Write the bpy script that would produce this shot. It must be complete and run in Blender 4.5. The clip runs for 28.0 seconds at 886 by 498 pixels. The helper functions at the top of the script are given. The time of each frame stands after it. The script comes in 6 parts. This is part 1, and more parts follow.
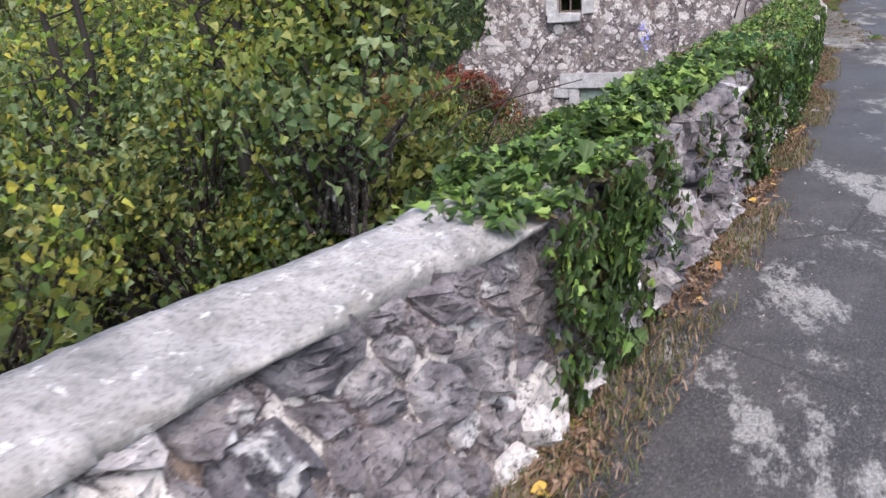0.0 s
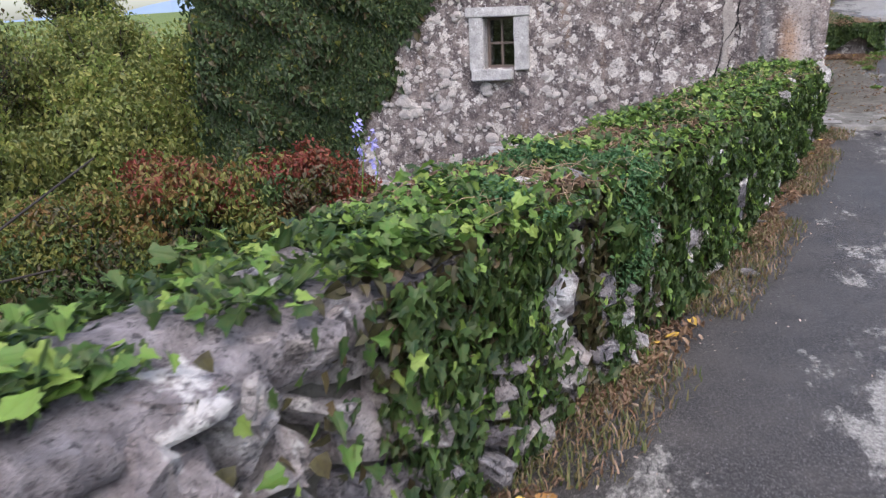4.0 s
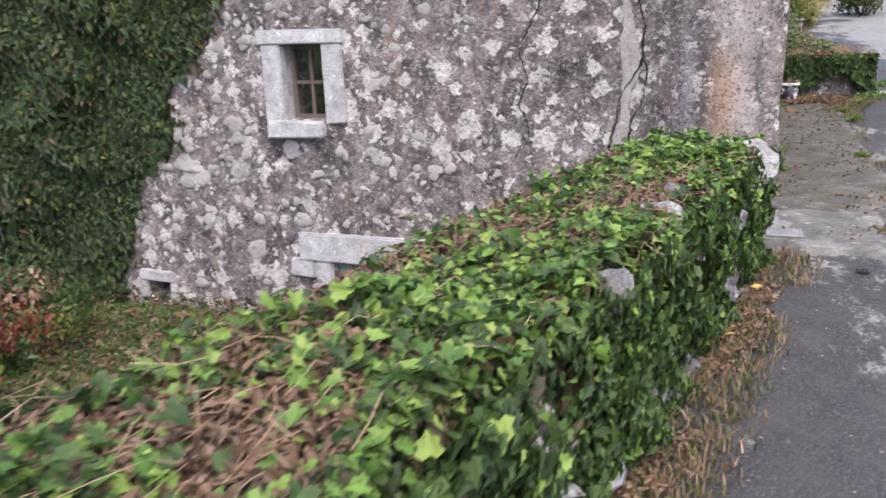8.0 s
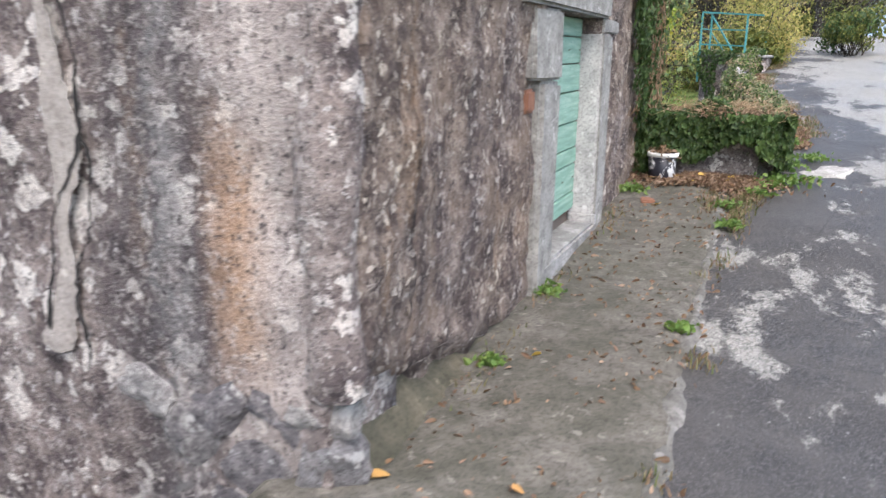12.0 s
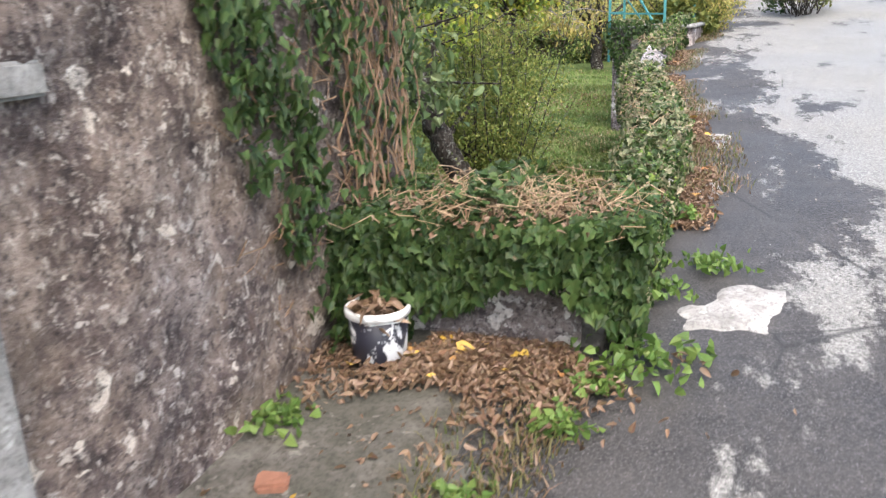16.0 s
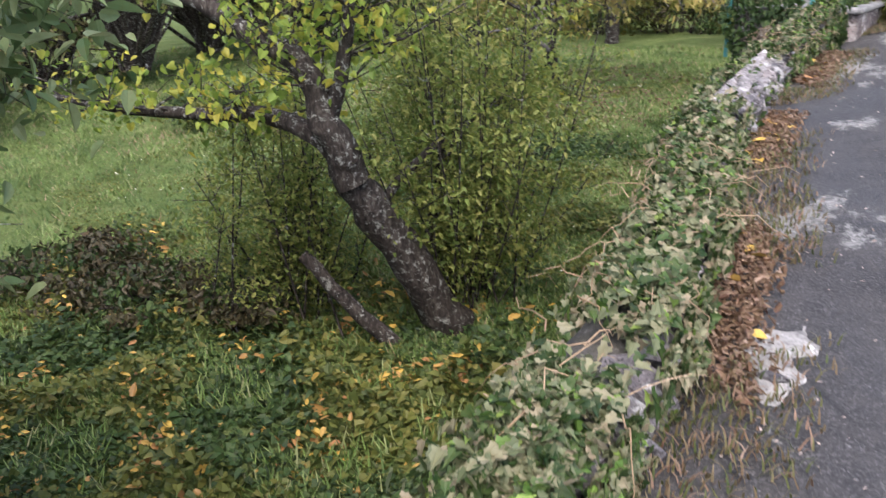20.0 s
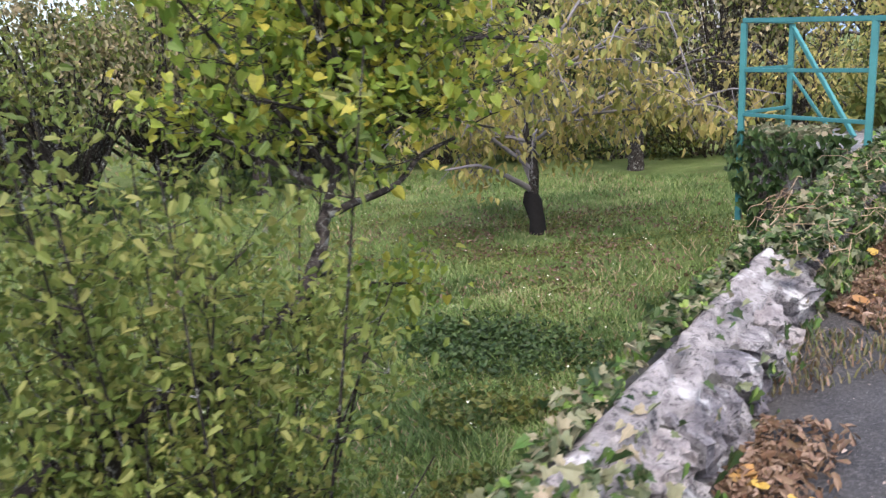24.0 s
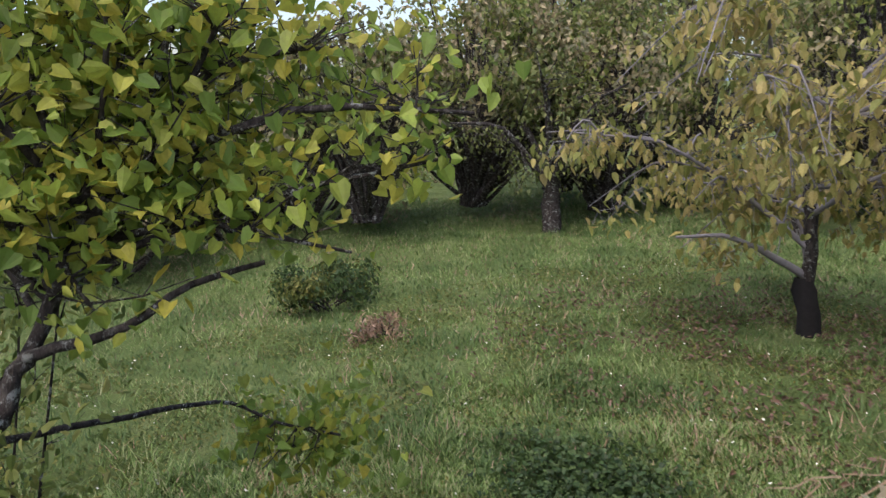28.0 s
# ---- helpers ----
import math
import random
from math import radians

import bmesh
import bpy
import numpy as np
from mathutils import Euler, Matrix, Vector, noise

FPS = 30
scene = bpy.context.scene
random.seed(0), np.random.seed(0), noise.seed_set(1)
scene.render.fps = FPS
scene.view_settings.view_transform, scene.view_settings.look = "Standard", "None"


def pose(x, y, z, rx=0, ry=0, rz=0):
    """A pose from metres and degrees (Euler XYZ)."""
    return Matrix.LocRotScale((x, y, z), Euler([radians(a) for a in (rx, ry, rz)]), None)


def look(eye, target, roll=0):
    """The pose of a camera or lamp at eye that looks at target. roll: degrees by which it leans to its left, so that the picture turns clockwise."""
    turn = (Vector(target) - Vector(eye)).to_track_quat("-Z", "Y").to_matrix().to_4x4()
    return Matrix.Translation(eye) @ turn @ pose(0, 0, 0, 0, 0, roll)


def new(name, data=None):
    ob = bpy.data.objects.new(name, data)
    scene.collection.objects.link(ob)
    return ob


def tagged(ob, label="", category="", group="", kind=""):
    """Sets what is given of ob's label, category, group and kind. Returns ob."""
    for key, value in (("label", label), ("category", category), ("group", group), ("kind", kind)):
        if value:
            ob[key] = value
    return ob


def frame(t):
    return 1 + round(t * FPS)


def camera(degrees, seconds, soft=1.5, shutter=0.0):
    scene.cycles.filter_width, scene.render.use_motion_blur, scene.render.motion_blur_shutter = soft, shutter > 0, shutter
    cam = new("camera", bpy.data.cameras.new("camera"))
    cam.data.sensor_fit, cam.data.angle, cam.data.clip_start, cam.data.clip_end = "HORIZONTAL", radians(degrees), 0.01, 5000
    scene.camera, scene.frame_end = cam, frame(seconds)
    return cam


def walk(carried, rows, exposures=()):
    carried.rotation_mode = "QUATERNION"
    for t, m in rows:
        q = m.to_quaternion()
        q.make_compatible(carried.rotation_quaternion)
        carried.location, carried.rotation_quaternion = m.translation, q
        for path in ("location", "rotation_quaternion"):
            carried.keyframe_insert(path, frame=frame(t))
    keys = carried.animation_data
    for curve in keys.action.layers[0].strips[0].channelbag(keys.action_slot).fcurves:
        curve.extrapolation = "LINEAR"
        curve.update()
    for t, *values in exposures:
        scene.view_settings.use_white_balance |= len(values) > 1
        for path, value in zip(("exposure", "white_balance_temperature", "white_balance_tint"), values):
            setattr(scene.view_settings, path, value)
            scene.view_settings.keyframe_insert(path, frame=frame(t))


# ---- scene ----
cam = camera(58.5, 28.0, soft=1.3, shutter=0.3)
PATH = [
    (0, (-2.668, -17.443, 1.532), (-3.203, -15.632, 0.873), -3.7),
    (0.5, (-2.422, -16.843, 1.495), (-2.996, -15.028, 0.881), -2.9),
    (1, (-2.231, -16.231, 1.423), (-2.798, -14.402, 0.847), -1.3),
    (1.5, (-1.955, -15.581, 1.398), (-2.494, -13.726, 0.879), -2.6),
    (2, (-1.76, -14.921, 1.417), (-2.36, -13.067, 0.966), -4.7),
    (2.5, (-1.544, -14.31, 1.417), (-2.184, -12.462, 0.997), -4.4),
    (3, (-1.307, -13.696, 1.42), (-1.973, -11.872, 0.94), -3.3),
    (3.5, (-1.158, -13.049, 1.401), (-1.797, -11.233, 0.859), -2.5),
    (5.5, (-0.845, -10.627, 1.396), (-2.0, -9.104, 0.805), -4.0),
    (6, (-0.833, -10.012, 1.412), (-2.124, -8.608, 0.811), -3.3),
    (6.5, (-0.73, -9.355, 1.392), (-1.953, -7.868, 0.85), -2.2),
    (7, (-0.584, -8.695, 1.393), (-1.578, -7.038, 0.877), -1.8),
    (7.5, (-0.46, -8.028, 1.406), (-1.241, -6.261, 0.889), -2.1),
    (8, (-0.353, -7.45, 1.44), (-1.024, -5.642, 0.909), -2.2),
    (8.5, (-0.203, -6.779, 1.453), (-0.749, -4.935, 0.906), -1.6),
    (9, (0.039, -6.116, 1.444), (-0.46, -4.269, 0.86), -1.8),
    (9.5, (0.174, -5.452, 1.432), (-0.339, -3.617, 0.826), -2.4),
    (10, (0.408, -4.818, 1.438), (-0.101, -2.979, 0.839), -3.0),
    (10.5, (0.657, -4.234, 1.475), (0.118, -2.397, 0.894), -3.2),
    (11, (0.832, -3.603, 1.507), (0.219, -1.781, 0.953), -2.3),
    (11.5, (1.07, -3.0, 1.475), (0.331, -1.222, 0.935), -1.3),
    (12, (1.248, -2.338, 1.482), (0.548, -0.53, 0.987), 0.9),
    (12.5, (1.495, -1.725, 1.517), (0.83, 0.098, 1.035), 1.6),
    (14.5, (1.716, 0.786, 1.666), (1.026, 2.591, 1.149), 0.5),
    (15, (1.78, 1.448, 1.694), (1.093, 3.259, 1.195), -0.5),
    (15.5, (1.81, 2.088, 1.727), (1.125, 3.89, 1.197), -1.9),
    (16, (1.886, 2.762, 1.79), (1.247, 4.568, 1.216), -2.2),
    (16.5, (2.047, 3.388, 1.865), (1.355, 5.174, 1.292), -0.8),
    (17, (2.165, 4.18, 1.945), (1.44, 5.965, 1.417), -0.7),
    (17.5, (2.343, 4.855, 1.955), (1.535, 6.611, 1.445), -0.7),
    (18, (2.345, 5.449, 1.934), (1.426, 7.129, 1.357), -1.3),
    (18.5, (2.338, 6.084, 1.978), (1.513, 7.766, 1.277), -2.3),
    (19, (2.329, 6.634, 1.985), (1.569, 8.306, 1.194), -1.8),
    (19.5, (2.242, 7.143, 2.026), (1.409, 8.794, 1.266), -1.4),
    (20, (2.237, 7.577, 2.054), (1.246, 9.171, 1.362), -1.2),
    (20.5, (2.31, 8.066, 2.105), (1.159, 9.559, 1.437), -1.2),
    (22.5, (1.818, 10.214, 2.04), (0.508, 11.629, 1.51), -2.1),
    (23, (1.781, 10.737, 2.062), (0.468, 12.152, 1.538), -3.5),
    (23.5, (1.726, 11.247, 2.075), (0.5, 12.754, 1.599), -3.0),
    (24, (1.799, 11.77, 2.067), (0.625, 13.332, 1.641), -2.7),
    (24.5, (1.905, 12.302, 2.102), (0.725, 13.858, 1.671), -2.0),
    (25, (2.034, 12.841, 2.17), (0.892, 14.428, 1.751), -0.7),
    (25.5, (2.221, 13.325, 2.172), (0.994, 14.856, 1.78), -0.2),
    (26, (2.27, 13.76, 2.18), (0.978, 15.227, 1.755), 0.7),
    (26.5, (2.324, 14.106, 2.236), (0.945, 15.479, 1.777), 0.7),
    (27, (2.356, 14.327, 2.254), (0.788, 15.474, 1.782), 0.4),
    (27.5, (2.189, 14.593, 2.261), (0.477, 15.538, 1.843), 0.5),
    (28, (1.996, 14.884, 2.314), (0.205, 15.689, 1.935), -0.1),
]
walk(cam, [(t, look(eye, target, roll)) for t, eye, target, roll in PATH], exposures=[
    (0, 1.5, 6500, 14), (2.1, 1.75, 6500, 14), (3.0, 1.15, 6500, 14), (5.5, 1.6, 6500, 14), (9, 1.6, 6500, 14), (10, 1.75, 6550, 12), (11.5, 1.82, 6600, 9), (14.5, 1.95, 6700, 9), (16, 2.05, 6800, 9),
    (18, 1.85, 6500, 12), (20, 1.62, 6500, 14), (22.7, 2.15, 6450, 13), (24, 1.6, 6450, 14), (25, 1.62, 6450, 15), (26, 1.36, 6450, 14), (27, 1.75, 6450, 14), (28, 1.02, 6450, 16)])

# ---------------------------------------------------------------- light
world = bpy.data.worlds.new("overcast_sky")
scene.world = world
world.use_nodes = True
wn = world.node_tree.nodes
sky = wn.new("ShaderNodeTexSky")
sky.sky_type = "NISHITA"
sky.sun_disc = False
sky.sun_elevation, sky.sun_rotation = radians(60), radians(150)
sky.air_density, sky.dust_density, sky.ozone_density = 1.0, 3.0, 1.0
wn["Background"].inputs["Strength"].default_value = 0.15
world.node_tree.links.new(sky.outputs["Color"], wn["Background"].inputs["Color"])
sun = new("sun", bpy.data.lights.new("sun", "SUN"))
sun.data.energy, sun.data.angle, sun.data.color = 1.0, radians(70), (1.0, 0.97, 0.95)
sun.matrix_world = look((6, -10, 20), (0, 0, 0))

# ---------------------------------------------------------------- helpers
R = np.random.default_rng(7)


class Nodes:
    """Short-hand for building a node material."""

    def __init__(self, name):
        self.mat = bpy.data.materials.new(name)
        self.mat.use_nodes = True
        self.nt = self.mat.node_tree
        self.bsdf = self.nt.nodes["Principled BSDF"]
        self.out = self.nt.nodes["Material Output"]
        tc = self.nt.nodes.new("ShaderNodeTexCoord")
        self.co = tc.outputs["Object"]

    def put(self, socket, value):
        if isinstance(value, bpy.types.NodeSocket):
            self.nt.links.new(value, socket)
        elif isinstance(value, (tuple, list)) and len(value) == 3 and socket.type == "RGBA":
            socket.default_value = (*value, 1)
        else:
            socket.default_value = value

    def scaled(self, sx, sy, sz, co=None):
        n = self.nt.nodes.new("ShaderNodeMapping")
        self.put(n.inputs["Vector"], co or self.co)
        n.inputs["Scale"].default_value = (sx, sy, sz)
        return n.outputs["Vector"]

    def noise(self, scale, detail=4, rough=0.6, co=None, distort=0.0):
        n = self.nt.nodes.new("ShaderNodeTexNoise")
        self.put(n.inputs["Vector"], co or self.co)
        n.inputs["Scale"].default_value, n.inputs["Detail"].default_value = scale, detail
        n.inputs["Roughness"].default_value, n.inputs["Distortion"].default_value = rough, distort
        return n.outputs["Fac"]

    def voronoi(self, scale, feature="F1", out="Distance", co=None, random=1.0, metric="EUCLIDEAN"):
        n = self.nt.nodes.new("ShaderNodeTexVoronoi")
        n.feature = feature
        n.distance = metric
        self.put(n.inputs["Vector"], co or self.co)
        n.inputs["Scale"].default_value = scale
        n.inputs["Randomness"].default_value = random
        return n.outputs[out]

    def wave(self, scale, distort, co=None):
        n = self.nt.nodes.new("ShaderNodeTexWave")
        self.put(n.inputs["Vector"], co or self.co)
        n.inputs["Scale"].default_value, n.inputs["Distortion"].default_value = scale, distort
        n.inputs["Detail"].default_value = 3
        return n.outputs["Fac"]

    def ramp(self, fac, *stops):
        n = self.nt.nodes.new("ShaderNodeValToRGB")
        self.put(n.inputs["Fac"], fac)
        el = n.color_ramp.elements
        while len(el) < len(stops):
            el.new(0.5)
        for e, (p, c) in zip(el, stops):
            e.position = p
            e.color = (c, c, c, 1) if isinstance(c, (int, float)) else (*c, 1)
        return n.outputs["Color"]

    def mix(self, fac, a, b, mode="MIX"):
        n = self.nt.nodes.new("ShaderNodeMix")
        n.data_type, n.blend_type = "RGBA", mode
        self.put(n.inputs["Factor"], fac)
        self.put(n.inputs["A"], a)
        self.put(n.inputs["B"], b)
        return n.outputs["Result"]

    def math(self, op, a, b=0.0):
        n = self.nt.nodes.new("ShaderNodeMath")
        n.operation = op
        self.put(n.inputs[0], a)
        self.put(n.inputs[1], b)
        return n.outputs[0]

    def xyz(self):
        n = self.nt.nodes.new("ShaderNodeSeparateXYZ")
        self.put(n.inputs[0], self.co)
        return n.outputs

    def window(self, value, lo, hi, soft):
        """1 where lo < value < hi, with soft borders."""
        def step(a, b):
            n = self.nt.nodes.new("ShaderNodeMapRange")
            self.put(n.inputs["Value"], value)
            n.inputs["From Min"].default_value, n.inputs["From Max"].default_value = a, b
            return n.outputs[0]
        return self.math("MULTIPLY", step(lo - soft, lo + soft), step(hi + soft, hi - soft))

    def island(self):
        return self.nt.nodes.new("ShaderNodeNewGeometry").outputs["Random Per Island"]

    def random(self):
        return self.nt.nodes.new("ShaderNodeObjectInfo").outputs["Random"]

    def bump(self, height, strength=0.4, distance=0.02):
        n = self.nt.nodes.new("ShaderNodeBump")
        self.put(n.inputs["Height"], height)
        n.inputs["Strength"].default_value, n.inputs["Distance"].default_value = strength, distance
        self.nt.links.new(n.outputs["Normal"], self.bsdf.inputs["Normal"])

    def done(self, color, rough=0.85, metal=0.0, spec=0.3, translucent=0.0):
        self.put(self.bsdf.inputs["Base Color"], color)
        self.put(self.bsdf.inputs["Roughness"], rough)
        self.bsdf.inputs["Metallic"].default_value = metal
        self.bsdf.inputs["Specular IOR Level"].default_value = spec
        if translucent:
            t = self.nt.nodes.new("ShaderNodeBsdfTranslucent")
            self.put(t.inputs["Color"], color)
            m = self.nt.nodes.new("ShaderNodeMixShader")
            m.inputs[0].default_value = translucent
            self.nt.links.new(self.bsdf.outputs[0], m.inputs[1])
            self.nt.links.new(t.outputs[0], m.inputs[2])
            self.nt.links.new(m.outputs[0], self.out.inputs["Surface"])
        return self.mat


def mesh_of(name, verts, faces, mat, smooth=False):
    me = bpy.data.meshes.new(name)
    verts = np.asarray(verts, dtype=np.float32)
    faces = np.asarray(faces, dtype=np.int32)
    n, k = faces.shape
    me.vertices.add(len(verts))
    me.vertices.foreach_set("co", verts.ravel())
    me.loops.add(n * k)
    me.loops.foreach_set("vertex_index", faces.ravel())
    me.polygons.add(n)
    me.polygons.foreach_set("loop_start", np.arange(0, n * k, k, dtype=np.int32))
    me.polygons.foreach_set("use_smooth", np.full(n, smooth))
    me.update(calc_edges=True)
    me.validate()
    me.materials.append(mat)
    return me


def put_mesh(name, verts, faces, mat, parent=None, label="", smooth=False):
    ob = new(name, mesh_of(name, verts, faces, mat, smooth))
    if parent:
        ob.parent = parent
    if label:
        tagged(ob, label)
    return ob


def part(name, bm, material, parent=None, label="", smooth=False):
    me = bpy.data.meshes.new(name)
    if smooth:
        for f in bm.faces:
            f.smooth = True
    bm.to_mesh(me)
    bm.free()
    me.materials.append(material)
    ob = new(name, me)
    if parent:
        ob.parent = parent
    if label:
        tagged(ob, label)
    return ob


def thing(name, label, category, at=(0, 0, 0), group="", kind=""):
    ob = new(name)
    ob.location = at
    ob.empty_display_size = 0.1
    return tagged(ob, label, category, group, kind)


def box_bm(x0, x1, y0, y1, z0, z1, bevel=0.0, jitter=0.0):
    bm = bmesh.new()
    bmesh.ops.create_cube(bm, size=1)
    for v in bm.verts:
        v.co = Vector((x0 + (v.co.x + .5) * (x1 - x0), y0 + (v.co.y + .5) * (y1 - y0), z0 + (v.co.z + .5) * (z1 - z0)))
    if bevel:
        bmesh.ops.bevel(bm, geom=bm.edges[:], offset=bevel, segments=2, affect="EDGES")
    if jitter:
        for v in bm.verts:
            v.co += noise.noise_vector(v.co * 6) * jitter
    return bm


def move(bm, m):
    bmesh.ops.transform(bm, matrix=m, verts=bm.verts)
    return bm


def tube(points, radii, sides=8, wobble=0.0):
    """Verts and quads of a tapered tube along a line of points."""
    pts = np.asarray(points, dtype=float)
    rad = np.asarray(radii, dtype=float)
    tan = np.gradient(pts, axis=0)
    tan /= np.linalg.norm(tan, axis=1)[:, None] + 1e-9
    ref = np.tile((0.31, 0.2, 0.93), (len(pts), 1))
    ref[np.abs((tan * ref).sum(1)) > .92] = (0.95, 0.1, 0.1)
    a = np.cross(tan, ref)
    a /= np.linalg.norm(a, axis=1)[:, None]
    b = np.cross(tan, a)
    ang = np.linspace(0, 2 * np.pi, sides, endpoint=False)
    r = rad[:, None] * (1 + wobble * R.uniform(-1, 1, (len(pts), sides)))
    v = pts[:, None] + r[..., None] * (np.cos(ang)[None, :, None] * a[:, None] + np.sin(ang)[None, :, None] * b[:, None])
    n = len(pts)
    i, j = np.meshgrid(np.arange(n - 1), np.arange(sides), indexing="ij")
    f = np.stack([i * sides + j, i * sides + (j + 1) % sides, (i + 1) * sides + (j + 1) % sides, (i + 1) * sides + j], -1).reshape(-1, 4)
    return v.reshape(-1, 3), f


def join(pieces):
    vs, fs, k = [], [], 0
    for v, f in pieces:
        vs.append(v)
        fs.append(np.asarray(f) + k)
        k += len(v)
    return np.concatenate(vs), np.concatenate(fs)


def bent(a, b, n=7, sag=0.0, wander=0.0):
    """A crooked line from a to b."""
    a, b = np.asarray(a, float), np.asarray(b, float)
    t = np.linspace(0, 1, n)[:, None]
    p = a + (b - a) * t
    p[:, 2] += sag * 4 * (t * (1 - t))[:, 0]
    p[1:-1] += R.normal(0, wander, (n - 2, 3))
    return p


# half outlines of leaves, (across, along) in leaf lengths; both halves fold up from the midrib
OVAL = [(.17, .12), (.27, .45), (.16, .78)]
HEART = [(.36, -.04), (.48, .32), (.29, .72)]
LOBED = [(.32, -.06), (.47, .28), (.25, .54)]
SLIM = [(.10, .2), (.14, .5), (.09, .8)]
IVY = [(.20, -.10), (.47, .06), (.31, .27), (.36, .50), (.15, .66)]
DIAMOND = [(.3, .42)]
OVAL_SMALL = [(.24, .24), (.21, .68)]
LOBED_SMALL = [(.47, .10), (.27, .52)]
HEART_SMALL = [(.44, .14), (.34, .58)]


def leaves(points, normals, size, shape=OVAL, droop=0.3, spread=0.6, vary=0.35, hang=0.0):
    """Verts and faces of one leaf at each point, about facing its normal; hang turns the tips downwards."""
    p = np.asarray(points, float)
    n = len(p)
    nor = np.asarray(normals, float) + R.normal(0, spread, (n, 3))
    nor /= np.linalg.norm(nor, axis=1)[:, None] + 1e-9
    along = R.normal(0, 1, (n, 3))
    along[:, 2] -= hang * 3
    along -= nor * (along * nor).sum(1)[:, None]
    along /= np.linalg.norm(along, axis=1)[:, None] + 1e-9
    side = np.cross(nor, along)
    s = (size * (1 + R.uniform(-vary, vary, n)))[:, None]
    outline = [(0, .05)] + shape + [(0, 1.0)] + [(-x, y) for x, y in shape[::-1]]
    out = []
    for x, y in outline:
        lift = abs(x) * .35 - droop * y * y
        out.append(p + s * (side * x + along * (y - .3) + nor * lift))
    v = np.stack(out, 1).reshape(-1, 3)
    if len(shape) == 1:
        return v, (np.arange(n) * 4)[:, None] + np.array([[0, 1, 2, 3]])
    if len(shape) == 2:
        k = (np.arange(n) * 6)[:, None]
        return v, np.concatenate([k + [0, 1, 2, 3], k + [0, 3, 4, 5]])
    m = len(shape)
    k = (np.arange(n) * (2 * m + 2))[:, None]
    return v, np.concatenate([k + np.arange(m + 2), k + np.array([0, *range(m + 1, 2 * m + 2)])])


# ---------------------------------------------------------------- materials
def leaf_mat(name, *colors, rough=0.5, translucent=0.3):
    m = Nodes(name)
    stops = [(i / max(1, len(colors) - 1), (r * 1.1, g * .95, bl)) for i, (r, g, bl) in enumerate(colors)]
    c = m.ramp(m.island(), *stops)
    c = m.mix(m.ramp(m.noise(45, 3), (.35, 0.0), (.65, .3)), c, (.13, .12, .04))
    return m.done(c, rough, spec=.28, translucent=translucent)


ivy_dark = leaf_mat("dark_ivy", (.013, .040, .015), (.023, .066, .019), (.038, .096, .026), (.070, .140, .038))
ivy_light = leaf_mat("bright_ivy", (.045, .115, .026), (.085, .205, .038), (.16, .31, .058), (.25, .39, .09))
grey_ivy = leaf_mat("dusty_ivy", (.09, .14, .07), (.17, .22, .115), (.26, .29, .17), (.34, .32, .21))
tree_leaf = leaf_mat("fresh_tree_leaf", (.12, .23, .04), (.20, .34, .05), (.33, .46, .07), (.48, .48, .07), (.16, .30, .06), translucent=.45)
yellow_leaf = leaf_mat("yellowing_leaf", (.18, .23, .055), (.30, .35, .09), (.40, .42, .13), (.50, .46, .15), (.32, .29, .12), translucent=.45)
bush_leaf = leaf_mat("shrub_leaf", (.035, .07, .015), (.08, .12, .025), (.13, .17, .035), (.19, .20, .05))
ash_leaf = leaf_mat("ash_leaf", (.05, .11, .04), (.09, .17, .06), (.15, .24, .10), (.21, .29, .14))
red_leaf = leaf_mat("reddening_leaf", (.07, .04, .02), (.15, .03, .025), (.19, .03, .03), (.16, .07, .03))
tip_leaf = leaf_mat("orange_tipped_leaf", (.08, .09, .025), (.15, .11, .035), (.20, .11, .04), (.11, .12, .03))
dry_leaf = leaf_mat("dry_leaf", (.08, .052, .032), (.15, .10, .062), (.22, .165, .11), (.11, .065, .04), (.29, .235, .17), (.15, .085, .05), translucent=.05)
fallen_yellow = leaf_mat("fallen_yellow_leaf", (.42, .30, .05), (.52, .40, .08), (.36, .24, .07), (.30, .16, .06), translucent=.05)
olive_leaf = leaf_mat("olive_shrub_leaf", (.09, .16, .035), (.15, .24, .05), (.23, .31, .075), (.31, .35, .10), translucent=.45)
far_leaf = leaf_mat("distant_leaf", (.07, .115, .035), (.11, .165, .045), (.15, .20, .055), (.19, .23, .07))
# pale leaf for far trees, distance haze mixed into its colour
hazy_leaf = leaf_mat("haze_paled_leaf", (.13, .15, .085), (.20, .22, .11), (.30, .29, .15), (.38, .34, .19))
# near-black leaf colour that stands in for shade inside foliage
shade_dark_leaf = leaf_mat("shade_painted_leaf", (.020, .026, .012), (.042, .034, .020), (.026, .034, .014), (.058, .042, .024), translucent=.05)
dark_grass = leaf_mat("deep_green_grass", (.045, .11, .03), (.07, .155, .04), (.10, .205, .055), (.15, .235, .08))
# darker, cooler copy of the dark ivy, the gable's shade in its colour
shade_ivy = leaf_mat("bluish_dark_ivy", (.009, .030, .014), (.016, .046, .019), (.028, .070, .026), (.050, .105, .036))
grass_mat = leaf_mat("grass_blade", (.075, .165, .035), (.12, .24, .055), (.17, .31, .08), (.24, .36, .12), (.31, .36, .18))
dry_stem = leaf_mat("dry_stem", (.20, .145, .085), (.30, .23, .135), (.40, .33, .21), (.15, .10, .06), translucent=0.0)
ivy_stem = leaf_mat("brown_ivy_stem", (.12, .08, .05), (.21, .14, .088), (.30, .215, .14), translucent=0.0)
verge_blade = leaf_mat("short_verge_grass", (.05, .09, .025), (.09, .125, .04), (.15, .155, .07), (.13, .10, .055), (.20, .18, .10))
